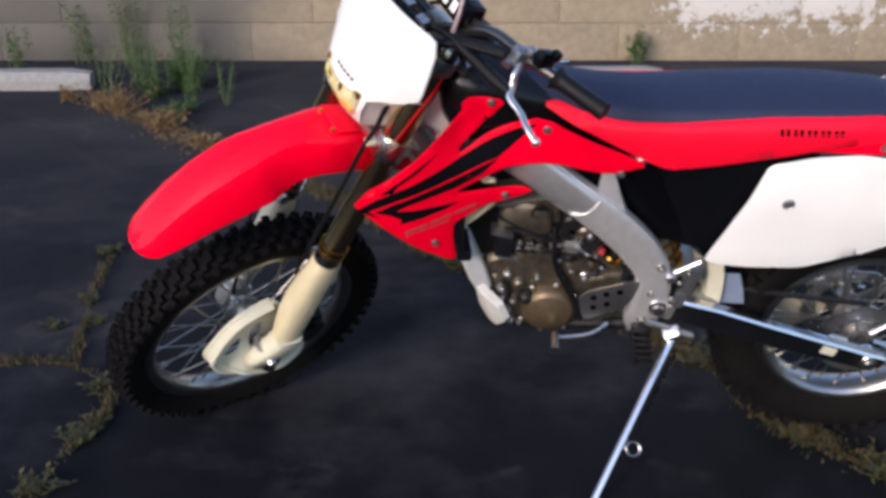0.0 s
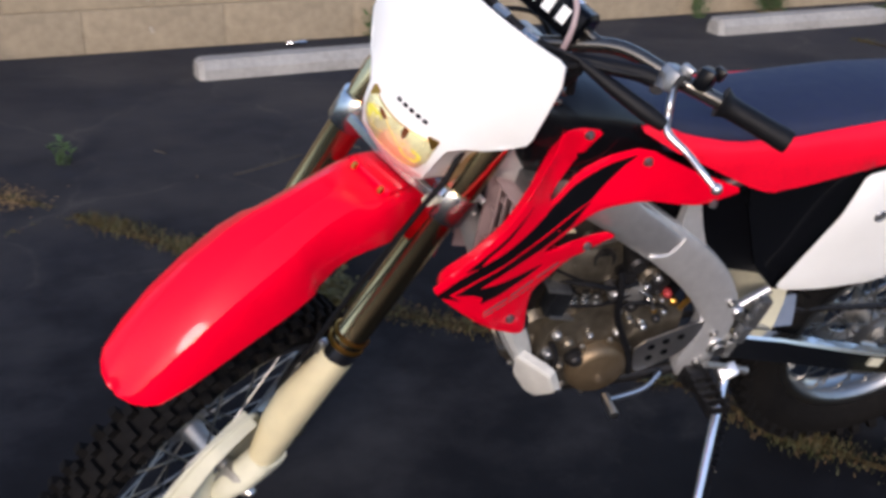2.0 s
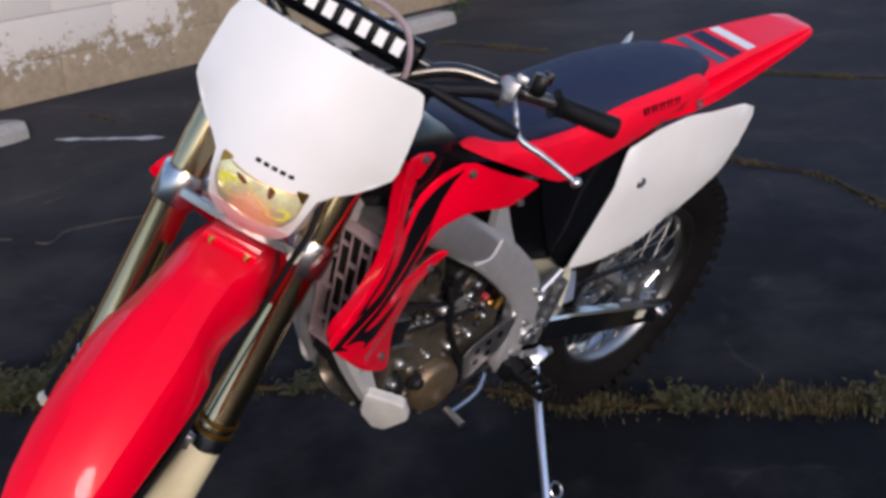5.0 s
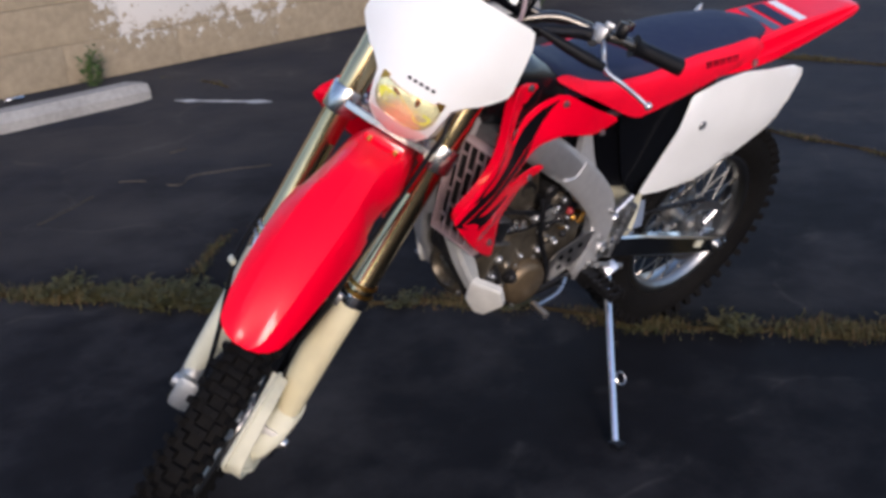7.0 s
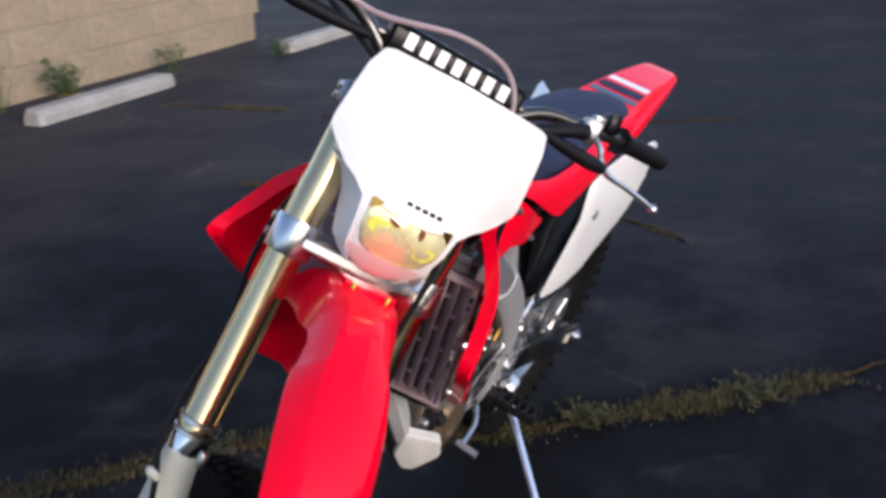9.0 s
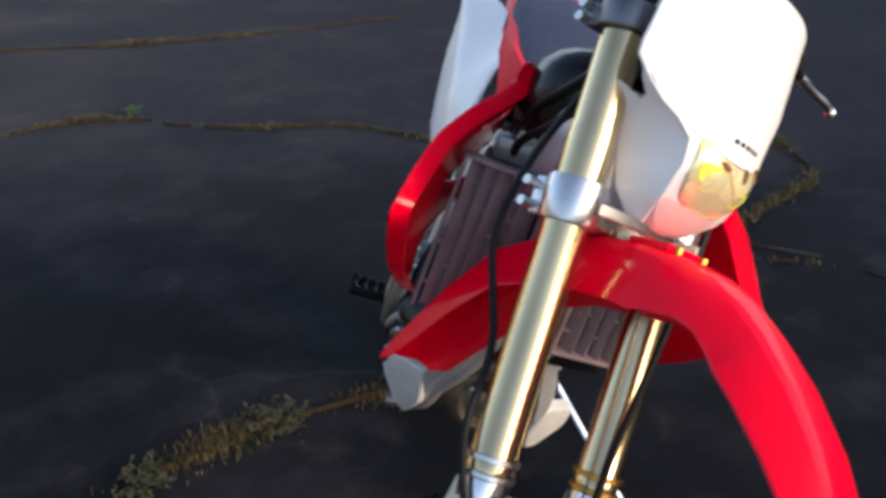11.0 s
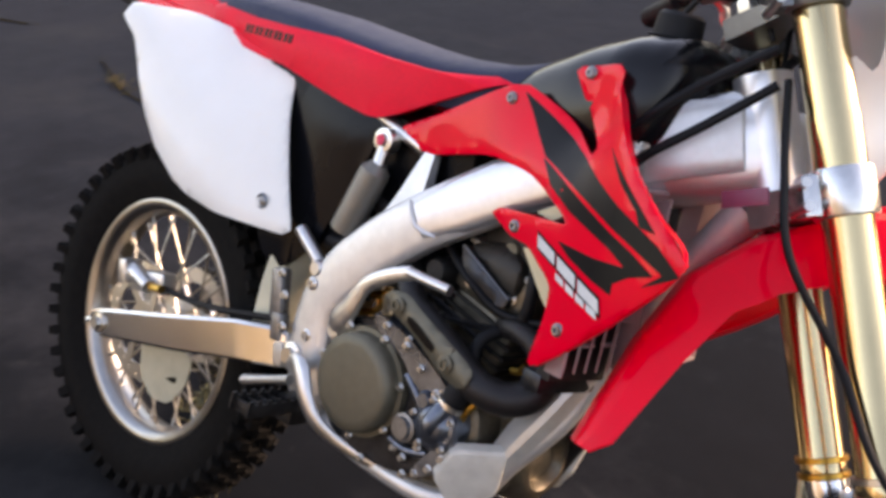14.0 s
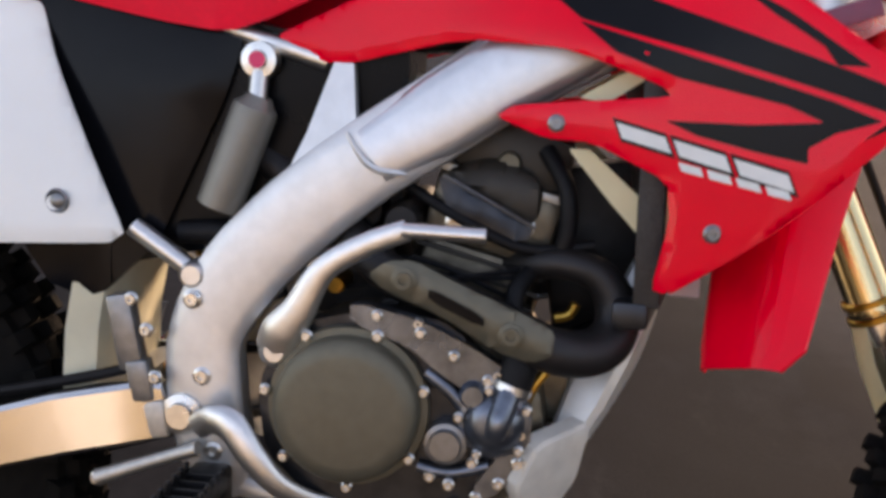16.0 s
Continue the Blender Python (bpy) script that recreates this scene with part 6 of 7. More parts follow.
for k in range(5):
    a = 2 * math.pi * k / 5 + 0.5
    bolt(engine, (0.815 + 0.035 * math.cos(a), -0.160, 0.508 + 0.035 * math.sin(a)), 0.0042, side=-1)
for x, z in ((0.755, 0.447), (0.774, 0.440), (0.796, 0.465), (0.823, 0.446), (0.802, 0.430), (0.840, 0.468)):
    bolt(engine, (x, -0.153, z), 0.0050, side=-1)
for pts, r in (([(0.745, -0.150, 0.552), (0.770, -0.152, 0.535), (0.790, -0.150, 0.512)], 0.007), ([(0.840, -0.148, 0.500), (0.850, -0.142, 0.470), (0.842, -0.140, 0.445)], 0.008), ([(0.742, -0.150, 0.455), (0.775, -0.152, 0.452), (0.812, -0.150, 0.462)], 0.006)):
    bm = bmesh.new()
    tube(bm, pts, r, 10, 5)
    part("casting_rib", bm, FLANGE, engine)
bm = bmesh.new()
tube(bm, [(0.828, -0.151, 0.538), (0.834, -0.147, 0.560), (0.838, -0.140, 0.585)], [0.0175, 0.0185, 0.018], 16, 4)
part("pump_hose", bm, BLACK_MATT, engine, "black rubber pump hose")
bm = bmesh.new()
tube(bm, [(0.8285, -0.1505, 0.540), (0.8305, -0.1495, 0.547)], 0.0205, 18, 1)
part("hose_clip", bm, STEEL, engine)
for (x, z, r, y) in ((0.769, 0.484, 0.021, 0.160),):
    bm = bmesh.new()
    lathe(bm, [(0.0001, -y - 0.010), (r * 0.7, -y - 0.010), (r * 0.78, -y - 0.004), (r, -y - 0.003), (r * 1.05, -y + 0.03)], (x, 0, z), "Y", 24)
    part("pump_cover", bm, PUMP, engine)
for x, z in ((0.695, 0.606), (0.738, 0.592), (0.772, 0.572), (0.806, 0.550), (0.842, 0.498), (0.846, 0.470)):
    bolt(engine, (x, -0.158 + 0.05 * max(0, x - 0.76), z), 0.0046, side=-1)
for x, z in ((0.735, 0.600), (0.815, 0.555), (0.842, 0.452), (0.78, 0.418), (0.70, 0.405), (0.83, 0.530)):
    bolt(engine, (x, -0.152, z), 0.0048, side=-1)
# right of the head: dark domed cover over a grey side plate
part("head_dome", shell([(0.746, 0.741), (0.752, 0.748), (0.792, 0.761), (0.830, 0.749), (0.845, 0.730), (0.843, 0.707), (0.835, 0.694)], lambda x, z: 0.092 - 2.0 * max(0, z - 0.735) ** 1.3, 0.03, 0.012, side=-1, edge=0.004), HEAD, engine)
part("head_plate", shell([(0.739, 0.737), (0.747, 0.741), (0.838, 0.694), (0.832, 0.678), (0.790, 0.682), (0.753, 0.698)], lambda x, z: 0.098, 0.03, 0.02, side=-1, edge=0.003), HOUSING, engine)
bm = bmesh.new()
tube(bm, [(0.744, -0.099, 0.741), (0.840, -0.099, 0.694)], 0.0022, 6, 1)
part("plate_edge", bm, PUMP, engine)
# left side: flywheel cover, sprocket cover
bm = bmesh.new()
lathe(bm, [(0.0001, 0.140), (0.030, 0.140), (0.034, 0.137), (0.045, 0.136), (0.056, 0.130), (0.062, 0.118), (0.066, 0.095)], (0.740, 0, 0.449), "Y", 40)
part("flywheel_cover", bm, mat("bronze_magnesium_cover", (0.15, 0.108, 0.062), 0.42, 0.65, scale=60, spread=0.2, bump=0.15), engine, "bronze round flywheel cover")
bm = bmesh.new()
out = [(0.585, 0.60), (0.575, 0.46), (0.62, 0.40), (0.74, 0.385), (0.84, 0.405), (0.87, 0.48), (0.85, 0.56), (0.80, 0.60), (0.70, 0.61)]
shell(out, lambda x, z: 0.112, 0.03, 0.2, bm=bm, edge=0.006)
part("left_crankcase_cover", bm, ENGINE, engine)
for k in range(8):
    a = 2 * math.pi * k / 8 + 0.2
    bolt(engine, (0.740 + 0.072 * math.cos(a), 0.112, 0.449 + 0.072 * math.sin(a)), 0.005, side=1)
bm = shell([(0.676, 0.508), (0.548, 0.556), (0.536, 0.548), (0.556, 0.490), (0.575, 0.468), (0.650, 0.428), (0.664, 0.440)], lambda x, z: 0.128, 0.006, 0.05, edge=0.002)
sg = part("sprocket_guard", bm, ALU, bike, "silver drilled sprocket guard")
# black discs painted on in place of the dark drilled openings
for x, z in ((0.640, 0.500), (0.612, 0.512), (0.638, 0.470), (0.608, 0.482), (0.582, 0.520)):
    bm = bmesh.new()
    lathe(bm, [(0.0001, 0.0008), (0.0075, 0.0008), (0.008, 0.0)], (x, 0.128, z), "Y", 12)
    part("hole_disc", bm, BLACK, sg)
for x, z, r, l, mm in ((0.70, 0.60, 0.016, 0.10, ENGINE_DARK), (0.67, 0.655, 0.022, 0.085, ENGINE), (0.705, 0.69, 0.020, 0.09, ENGINE_DARK), (0.66, 0.70, 0.028, 0.075, BLACK), (0.735, 0.625, 0.014, 0.095, ALU), (0.64, 0.62, 0.010, 0.09, BRASS), (0.61, 0.645, 0.012, 0.085, STEEL)):
    bm = bmesh.new()
    lathe(bm, [(0.0001, l + 0.012), (r * 0.7, l + 0.012), (r, l + 0.006), (r, -l - 0.0), (r * 0.8, -l - 0.01), (0.0001, -l - 0.01)], (x, 0, z), "Y", 16)
    part("carburettor_piece", bm, mm, bike)
rng = random.Random(11)
for k in range(8):  # wiring and vent hoses round the carburettor and cylinder
    s = 1 if k % 2 else -1
    p = Vector((0.62 + 0.02 * rng.random(), s * (0.05 + 0.03 * rng.random()), 0.56 + 0.1 * rng.random()))
    q = Vector((0.80 + 0.08 * rng.random(), s * (0.075 + 0.02 * rng.random()), 0.56 + 0.14 * rng.random()))
    mid = (p + q) / 2 + Vector((0, s * 0.03, 0.05 * (rng.random() - 0.4)))
    bm = bmesh.new()
    tube(bm, [p, mid, q], 0.0028, 6, 8)
    part("vent_hose", bm, BLACK_MATT, bike)
bm = bmesh.new()
box(bm, pose(0.635, 0, 0.665, 0, -14, 0), (0.115, 0.105, 0.165), 0.02)
part("carburettor", bm, ENGINE_DARK, bike, "dark carburettor and intake boot")
for pts, r in (([(0.842, -0.090, 0.652), (0.826, -0.115, 0.632), (0.828, -0.122, 0.600), (0.845, -0.128, 0.560)], 0.0095), ([(0.845, -0.070, 0.770), (0.868, -0.092, 0.735), (0.872, -0.095, 0.690), (0.862, -0.09, 0.655)], 0.0095), ([(0.70, -0.08, 0.73), (0.76, -0.095, 0.700), (0.83, -0.095, 0.672), (0.90, -0.09, 0.68)], 0.006), ([(0.742, 0.104, 0.690), (0.738, 0.116, 0.650), (0.733, 0.122, 0.592), (0.706, 0.126, 0.530), (0.685, 0.124, 0.487), (0.666, 0.120, 0.425)], 0.0065), ([(0.58, -0.10, 0.60), (0.55, -0.09, 0.66), (0.47, -0.08, 0.660)], 0.013)):
    bm = bmesh.new()
    tube(bm, pts, r, 10, 6)
    part("engine_hose", bm, BLACK_MATT, bike)
bm = bmesh.new()
tube(bm, [(0.844, -0.138, 0.526), (0.852, -0.138, 0.545), (0.869, -0.134, 0.568)], 0.0052, 10, 3)
part("wire_bracket", bm, BRASS, bike)
bm = bmesh.new()
tube(bm, [(0.866, -0.085, 0.602), (0.880, -0.085, 0.606), (0.886, -0.085, 0.618)], 0.0055, 10, 3)
part("wire_bracket", bm, BRASS, bike)
# left of the engine: head side, cylinder ribs, coolant joint, throttle linkage, bolts and clips
bm = shell([(0.742, 0.738), (0.800, 0.744), (0.850, 0.712), (0.868, 0.662), (0.832, 0.640), (0.745, 0.646)], lambda x, z: 0.090 - 0.9 * max(0, z - 0.70) ** 1.2, 0.03, 0.03, edge=0.008)
hd = part("head_side", bm, ENGINE, engine, "grey-brown cast cylinder head side")
bm = bmesh.new()
lathe(bm, [(0.0001, 0.084), (0.014, 0.084), (0.017, 0.088), (0.021, 0.089), (0.022, 0.07)], (0.772, 0, 0.706), "Y", 20)
part("head_plug", bm, ENGINE_DARK, hd)
bm = bmesh.new()
box(bm, pose(0.846, 0.088, 0.621, 0, -14, 0), (0.038, 0.036, 0.066), 0.006)
part("coolant_joint", bm, HOUSING, engine, "dark blue-grey coolant joint")
for z0, z1 in ((0.586, 0.590), (0.655, 0.659)):
    bm = bmesh.new()
    box(bm, pose(0.846 + 0.24 * (z0 - 0.621), 0.090, (z0 + z1) / 2, 0, -14, 0), (0.050, 0.040, 0.006), 0.002)
    part("joint_flange", bm, PUMP, engine)
for x, z0, z1, r in ((0.752, 0.515, 0.606, 0.011), (0.776, 0.505, 0.612, 0.010), (0.800, 0.512, 0.612, 0.012), (0.822, 0.505, 0.590, 0.010)):
    bm = bmesh.new()
    tube(bm, [(x, 0.086, z0), (x + 0.006, 0.090, (z0 + z1) / 2), (x + 0.016, 0.086, z1)], [r, r * 0.8, r], 12, 3)
    part("cylinder_rib", bm, ENGINE, engine)
    bm = bmesh.new()
    lathe(bm, [(0.0001, z1 + 0.020), (0.006, z1 + 0.020), (0.008, z1 + 0.016), (0.008, z1 + 0.006), (0.012, z1 + 0.005), (0.012, z1)], (x + 0.017, 0.092, 0), "Z", 12)
    part("stud_nut", bm, STEEL, engine)
for c, r, y, mm in (((0.793, 0.484), 0.0145, 0.134, ENGINE_DARK), ((0.822, 0.468), 0.012, 0.128, ENGINE), ((0.838, 0.432), 0.010, 0.124, STEEL), ((0.826, 0.404), 0.008, 0.122, ALU), ((0.848, 0.500), 0.011, 0.122, PUMP), ((0.806, 0.398), 0.007, 0.122, STEEL), ((0.846, 0.466), 0.007, 0.126, STEEL), ((0.812, 0.520), 0.013, 0.122, ENGINE), ((0.838, 0.545), 0.010, 0.118, ALU_CAST), ((0.770, 0.535), 0.007, 0.118, STEEL), ((0.715, 0.535), 0.008, 0.118, ALU), ((0.694, 0.560), 0.011, 0.118, ENGINE), ((0.665, 0.545), 0.008, 0.120, STEEL), ((0.640, 0.560), 0.009, 0.118, ENGINE_DARK)):
    bm = bmesh.new()
    lathe(bm, [(0.0001, y), (r * 0.55, y), (r * 0.75, y - 0.002), (r, y - 0.006), (r, y - 0.012), (r * 1.3, y - 0.014), (r * 1.3, y - 0.035)], (c[0], 0, c[1]), "Y", 14)
    part("case_boss", bm, mm, engine)
for at, sz, mm in ((pose(0.700, 0.096, 0.632, 0, -16, 0), (0.040, 0.030, 0.034), ALU_CAST), (pose(0.690, 0.092, 0.594, 0, 8, 0), (0.050, 0.028, 0.018), PUMP), (pose(0.655, 0.090, 0.640, 0, -20, 0), (0.036, 0.030, 0.040), ENGINE_DARK), (pose(0.640, 0.094, 0.598, 0, 10, 0), (0.030, 0.030, 0.030), ENGINE), (pose(0.668, 0.092, 0.572, 0, 0, 0), (0.060, 0.026, 0.012), ENGINE_DARK), (pose(0.722, 0.090, 0.668, 0, -14, 0), (0.026, 0.034, 0.022), ENGINE_DARK), (pose(0.618, 0.090, 0.628, 0, -30, 0), (0.020, 0.030, 0.026), BLACK)):
    bm = bmesh.new()
    box(bm, at, sz, 0.004)
    part("linkage_block", bm, mm, engine)
for c, r, y, mm in (((0.632, 0.622), 0.008, 0.114, RED_HOSE), ((0.612, 0.596), 0.009, 0.110, BRASS), ((0.668, 0.610), 0.010, 0.116, STEEL), ((0.704, 0.606), 0.006, 0.116, ALU), ((0.682, 0.648), 0.007, 0.114, STEEL), ((0.650, 0.582), 0.006, 0.114, BRASS), ((0.724, 0.590), 0.007, 0.114, ALU), ((0.660, 0.660), 0.009, 0.110, PUMP), ((0.626, 0.572), 0.007, 0.112, STEEL), ((0.606, 0.648), 0.007, 0.108, RED_HOSE), ((0.644, 0.612), 0.005, 0.118, ALU), ((0.700, 0.574), 0.005, 0.116, STEEL)):
    bm = bmesh.new()
    lathe(bm, [(0.0001, y), (r * 0.6, y), (r, y - 0.004), (r, y - 0.014), (r * 0.7, y - 0.016), (r * 0.7, y - 0.04)], (c[0], 0, c[1]), "Y", 12)
    part("linkage_screw", bm, mm, engine)
for pts, r, mm in (([(0.86, 0.075, 0.66), (0.80, 0.108, 0.668), (0.745, 0.108, 0.652), (0.70, 0.104, 0.655)], 0.005, BLACK_MATT), ([(0.73, 0.105, 0.60), (0.69, 0.118, 0.618), (0.645, 0.112, 0.60), (0.61, 0.10, 0.565)], 0.004, BLACK_MATT), ([(0.71, 0.104, 0.645), (0.675, 0.118, 0.628), (0.655, 0.112, 0.588)], 0.0035, STEEL), ([(0.848, 0.112, 0.53), (0.836, 0.124, 0.495), (0.842, 0.120, 0.455), (0.828, 0.116, 0.415)], 0.006, ENGINE_DARK), ([(0.60, 0.10, 0.66), (0.585, 0.112, 0.62), (0.60, 0.114, 0.585)], 0.006, BRASS)):
    bm = bmesh.new()
    tube(bm, pts, r, 8, 6)
    part("engine_line", bm, mm, engine)
# made-up dark block that fills the gap in front of the cylinder
bm = bmesh.new()
box(bm, pose(0.902, 0.03, 0.655, 0, -10, 0), (0.105, 0.05, 0.20), 0.012)
part("dark_filler", bm, ENGINE_DARK, engine)
# header pipe, shield
bm = bmesh.new()
tube(bm, [(0.800, -0.030, 0.645), (0.838, -0.085, 0.655), (0.872, -0.100, 0.661), (0.907, -0.100, 0.651), (0.926, -0.100, 0.622), (0.924, -0.112, 0.594), (0.902, -0.132, 0.580), (0.866, -0.150, 0.584), (0.82, -0.148, 0.602), (0.75, -0.135, 0.628), (0.69, -0.115, 0.645), (0.62, -0.075, 0.70), (0.52, -0.062, 0.76), (0.45, -0.06, 0.79)], [0.014, 0.014, 0.015, 0.018, 0.022, 0.0235, 0.0235, 0.023, 0.0225, 0.020, 0.020, 0.019, 0.019, 0.019], 16, 7)
header = part("header_pipe", bm, PIPE, bike, "black exhaust header pipe")
bm = shell([(0.686, 0.648), (0.704, 0.663), (0.730, 0.665), (0.762, 0.650), (0.850, 0.616), (0.867, 0.606), (0.866, 0.584), (0.846, 0.575), (0.812, 0.583), (0.760, 0.613), (0.702, 0.634)], lambda x, z: 0.179 - 0.5 * abs((z - (0.648 - 0.42 * (x - 0.72)))) ** 1.2, 0.004, 0.012, side=-1, edge=0.003)
hs = part("heat_shield", bm, MAGNESIUM, header, "olive grey heat shield with a slot")
# solid black strip for the shaded slot, not an opening
part("slot", shell([(0.746, 0.642), (0.800, 0.618), (0.800, 0.607), (0.746, 0.630)], lambda x, z: 0.1815, 0.002, 0.03, side=-1, round_cut=0.2), BLACK, hs)
for x, z in ((0.722, 0.647), (0.826, 0.602)):
    bolt(hs, (x, -0.180, z), 0.010, side=-1, m=MAGNESIUM)
bm = bmesh.new()
tube(bm, [(0.36, -0.045, 0.80), (0.26, -0.060, 0.83), (0.06, -0.075, 0.87)], [0.03, 0.042, 0.042], 18, 4)
part("muffler", bm, ALU_CAST, bike, "silver muffler under the side panel")

# controls
bm = bmesh.new()
tube(bm, [(0.594, -0.150, 0.560), (0.601, -0.155, 0.580), (0.618, -0.160, 0.605), (0.641, -0.163, 0.647), (0.682, -0.165, 0.675), (0.721, -0.166, 0.692)], [0.010, 0.0105, 0.008, 0.006, 0.0055, 0.005], 12, 6, flat=2.1, up=(0, 1, 0))
tube(bm, [(0.716, -0.166, 0.692), (0.796, -0.170, 0.693)], 0.0075, 10, 1)
lathe(bm, [(0.0001, -0.160), (0.010, -0.160), (0.017, -0.154), (0.018, -0.12)], (0.594, 0, 0.560), "Y", 16)
part("kick_start_lever", bm, ALU, bike, "silver folded kick start lever")
bm = bmesh.new()
tube(bm, [(0.515, -0.150, 0.472), (0.535, -0.160, 0.486), (0.558, -0.168, 0.482), (0.580, -0.172, 0.455), (0.609, -0.166, 0.424), (0.655, -0.145, 0.402), (0.73, -0.122, 0.392), (0.81, -0.115, 0.394), (0.850, -0.118, 0.398)], [0.007, 0.009, 0.0095, 0.0085, 0.007, 0.0055, 0.0045, 0.004, 0.004], 12, 6, flat=1.8, up=(0, 1, 0))
box(bm, pose(0.852, -0.128, 0.400), (0.030, 0.028, 0.007), 0.002)
part("brake_pedal", bm, ALU, bike, "silver rear brake pedal")
bm = bmesh.new()
tube(bm, [(0.600, 0.128, 0.420), (0.64, 0.150, 0.405), (0.70, 0.158, 0.398), (0.722, 0.160, 0.400)], 0.0065, 8, 5)
tube(bm, [(0.722, 0.150, 0.400), (0.722, 0.200, 0.398)], 0.0095, 10, 1)
part("gear_lever", bm, STEEL, bike, "steel gear lever")
for s in (1, -1):
    bm = bmesh.new()
    box(bm, pose(0.525, s * 0.135, 0.405), (0.040, 0.04, 0.045), 0.008)
    for dx in (-0.020, 0.020):
        box(bm, pose(0.525 + dx, s * 0.195, 0.418), (0.004, 0.10, 0.020), 0.001)
    for k in range(5):
        box(bm, pose(0.525, s * (0.155 + 0.020 * k), 0.416), (0.044, 0.005, 0.018), 0.001)
    for k in range(6):
        for dx in (-0.020, 0.020):
            box(bm, pose(0.525 + dx, s * (0.150 + 0.018 * k), 0.430), (0.004, 0.008, 0.008), 0.001)
    part("foot_peg", bm, ENGINE_DARK, bike, "dark toothed steel foot peg")
    # brackets, master cylinder and link behind the peg
    for nm, at, sz, mm in (("master_cylinder", pose(0.430, s * 0.125, 0.560, 0, -12, 0), (0.026, 0.022, 0.080), PUMP), ("cylinder_foot", pose(0.448, s * 0.128, 0.510, 0, -12, 0), (0.024, 0.022, 0.045), PUMP), ("arm_bracket", pose(0.462, s * 0.128, 0.470, 0, -10, 0), (0.030, 0.020, 0.040), ALU_CAST)):
        bm = bmesh.new()
        box(bm, at, sz, 0.005)
        part(nm, bm, mm, bike)
    bm = bmesh.new()
    tube(bm, [(0.405, s * 0.138, 0.403), (0.47, s * 0.14, 0.430), (0.515, s * 0.145, 0.448)], [0.009, 0.007, 0.008], 10, 3)
    part("pedal_link", bm, ALU_CAST, bike)
    for x, z in ((0.456, 0.566), (0.466, 0.517), (0.405, 0.403), (0.440, 0.597)):
        bolt(bike, (x, s * 0.138, z), 0.006, side=s)
# forged lower frame legs and the plastic guards over their bends
def pillow(pts, nrm, thick, puff, inset=0.16):
    """A rounded slab: an outline, a raised and drawn-in face along nrm, and a back."""
    nrm = Vector(nrm).normalized()
    P = rounded(pts, 0.1)
    P = [Vector(p) for p in P]
    c = sum(P, Vector()) / len(P)
    return loft(bmesh.new(), [[p - nrm * thick for p in P], P, [p.lerp(c, inset * 0.4) + nrm * puff * 0.7 for p in P], [p.lerp(c, inset) + nrm * puff for p in P]])


for s in (1, -1):
    sl = bmesh.new()
    rings = []
    for p, hw, hh in (((0.962, 0.040, 0.655), 0.018, 0.015), ((0.946, 0.056, 0.612), 0.022, 0.017), ((0.926, 0.070, 0.565), 0.024, 0.018), ((0.906, 0.084, 0.520), 0.023, 0.018), ((0.888, 0.092, 0.480), 0.018, 0.015)):
        c = Vector((p[0], s * p[1], p[2]))
        d1, d2 = Vector((0.80, s * 0.45, -0.35)).normalized(), Vector((-0.25, s * 0.85, 0.45)).normalized()
        rings.append([c + d1 * hw * a + d2 * hh * b for a, b in ((-1, -0.6), (-1, 0.6), (-0.7, 1), (0.7, 1), (1, 0.6), (1, -0.6), (0.7, -1), (-0.7, -1))])
    loft(sl, rings)
    part("frame_sleeve", sl, SLEEVE, bike, "pale forged lower frame leg")
    out = [(0.910, s * 0.104, 0.503), (0.899, s * 0.091, 0.436), (0.873, s * 0.104, 0.396), (0.856, s * 0.122, 0.394), (0.838, s * 0.162, 0.444), (0.858, s * 0.159, 0.492)]
    part("frame_guard", pillow(out, (0.72, s * 0.62, -0.25), 0.016, 0.005, 0.14), SCUFF, bike, "scuffed white plastic lower frame guard", angle=28)
# side stand
bm = bmesh.new()
sp, sf = Vector((0.447, 0.135, 0.392)), Vector((0.630, 0.452, 0.140))
tube(bm, [sp, sp.lerp(sf, 0.25), sf], [0.012, 0.0105, 0.0105], 12, 1)
stand = part("side_stand", bm, CHROME, bike, "bright metal side stand, folded down")
bm = bmesh.new()
box(bm, Matrix.Translation(sp) @ pose(0, 0, 0.01, -30, 25, 0), (0.040, 0.030, 0.060), 0.007)
part("stand_bracket", bm, ALU, stand)
bm = bmesh.new()
inv = bike.matrix_world.inverted()
foot_w = bike.matrix_world @ sf
box(bm, inv @ Matrix.Translation((foot_w.x, foot_w.y + 0.006, 0.008)), (0.028, 0.036, 0.009), 0.003)
tube(bm, [sf, inv @ Vector((foot_w.x, foot_w.y + 0.004, 0.014))], 0.010, 10, 1)
part("stand_foot", bm, HOUSING, stand)
bm = bmesh.new()
d = (sf - sp).normalized()
s1 = d.orthogonal().normalized()
s2 = d.cross(s1)
o = sp + Vector((-0.018, 0.006, -0.006))
tube(bm, [o + d * (0.05 + 0.0016 * k) + 0.006 * (math.cos(k * 0.9) * s1 + math.sin(k * 0.9) * s2) for k in range(90)], 0.0018, 5, 1)
tube(bm, [o + d * 0.02, o + d * 0.05], 0.002, 6, 1)
tube(bm, [o + d * 0.19, o + d * 0.260], 0.002, 6, 1)
part("stand_spring", bm, BLACK, stand)
bm = bmesh.new()
c = o + d * 0.278 + Vector((-0.010, 0, 0))
tube(bm, [c + 0.016 * (math.cos(a) * d + math.sin(a) * Vector((0.85, -0.3, 0.3)).normalized()) for a in np.linspace(0, 2 * math.pi, 20)], 0.0022, 6, 1)
part("wire_loop", bm, STEEL, stand)


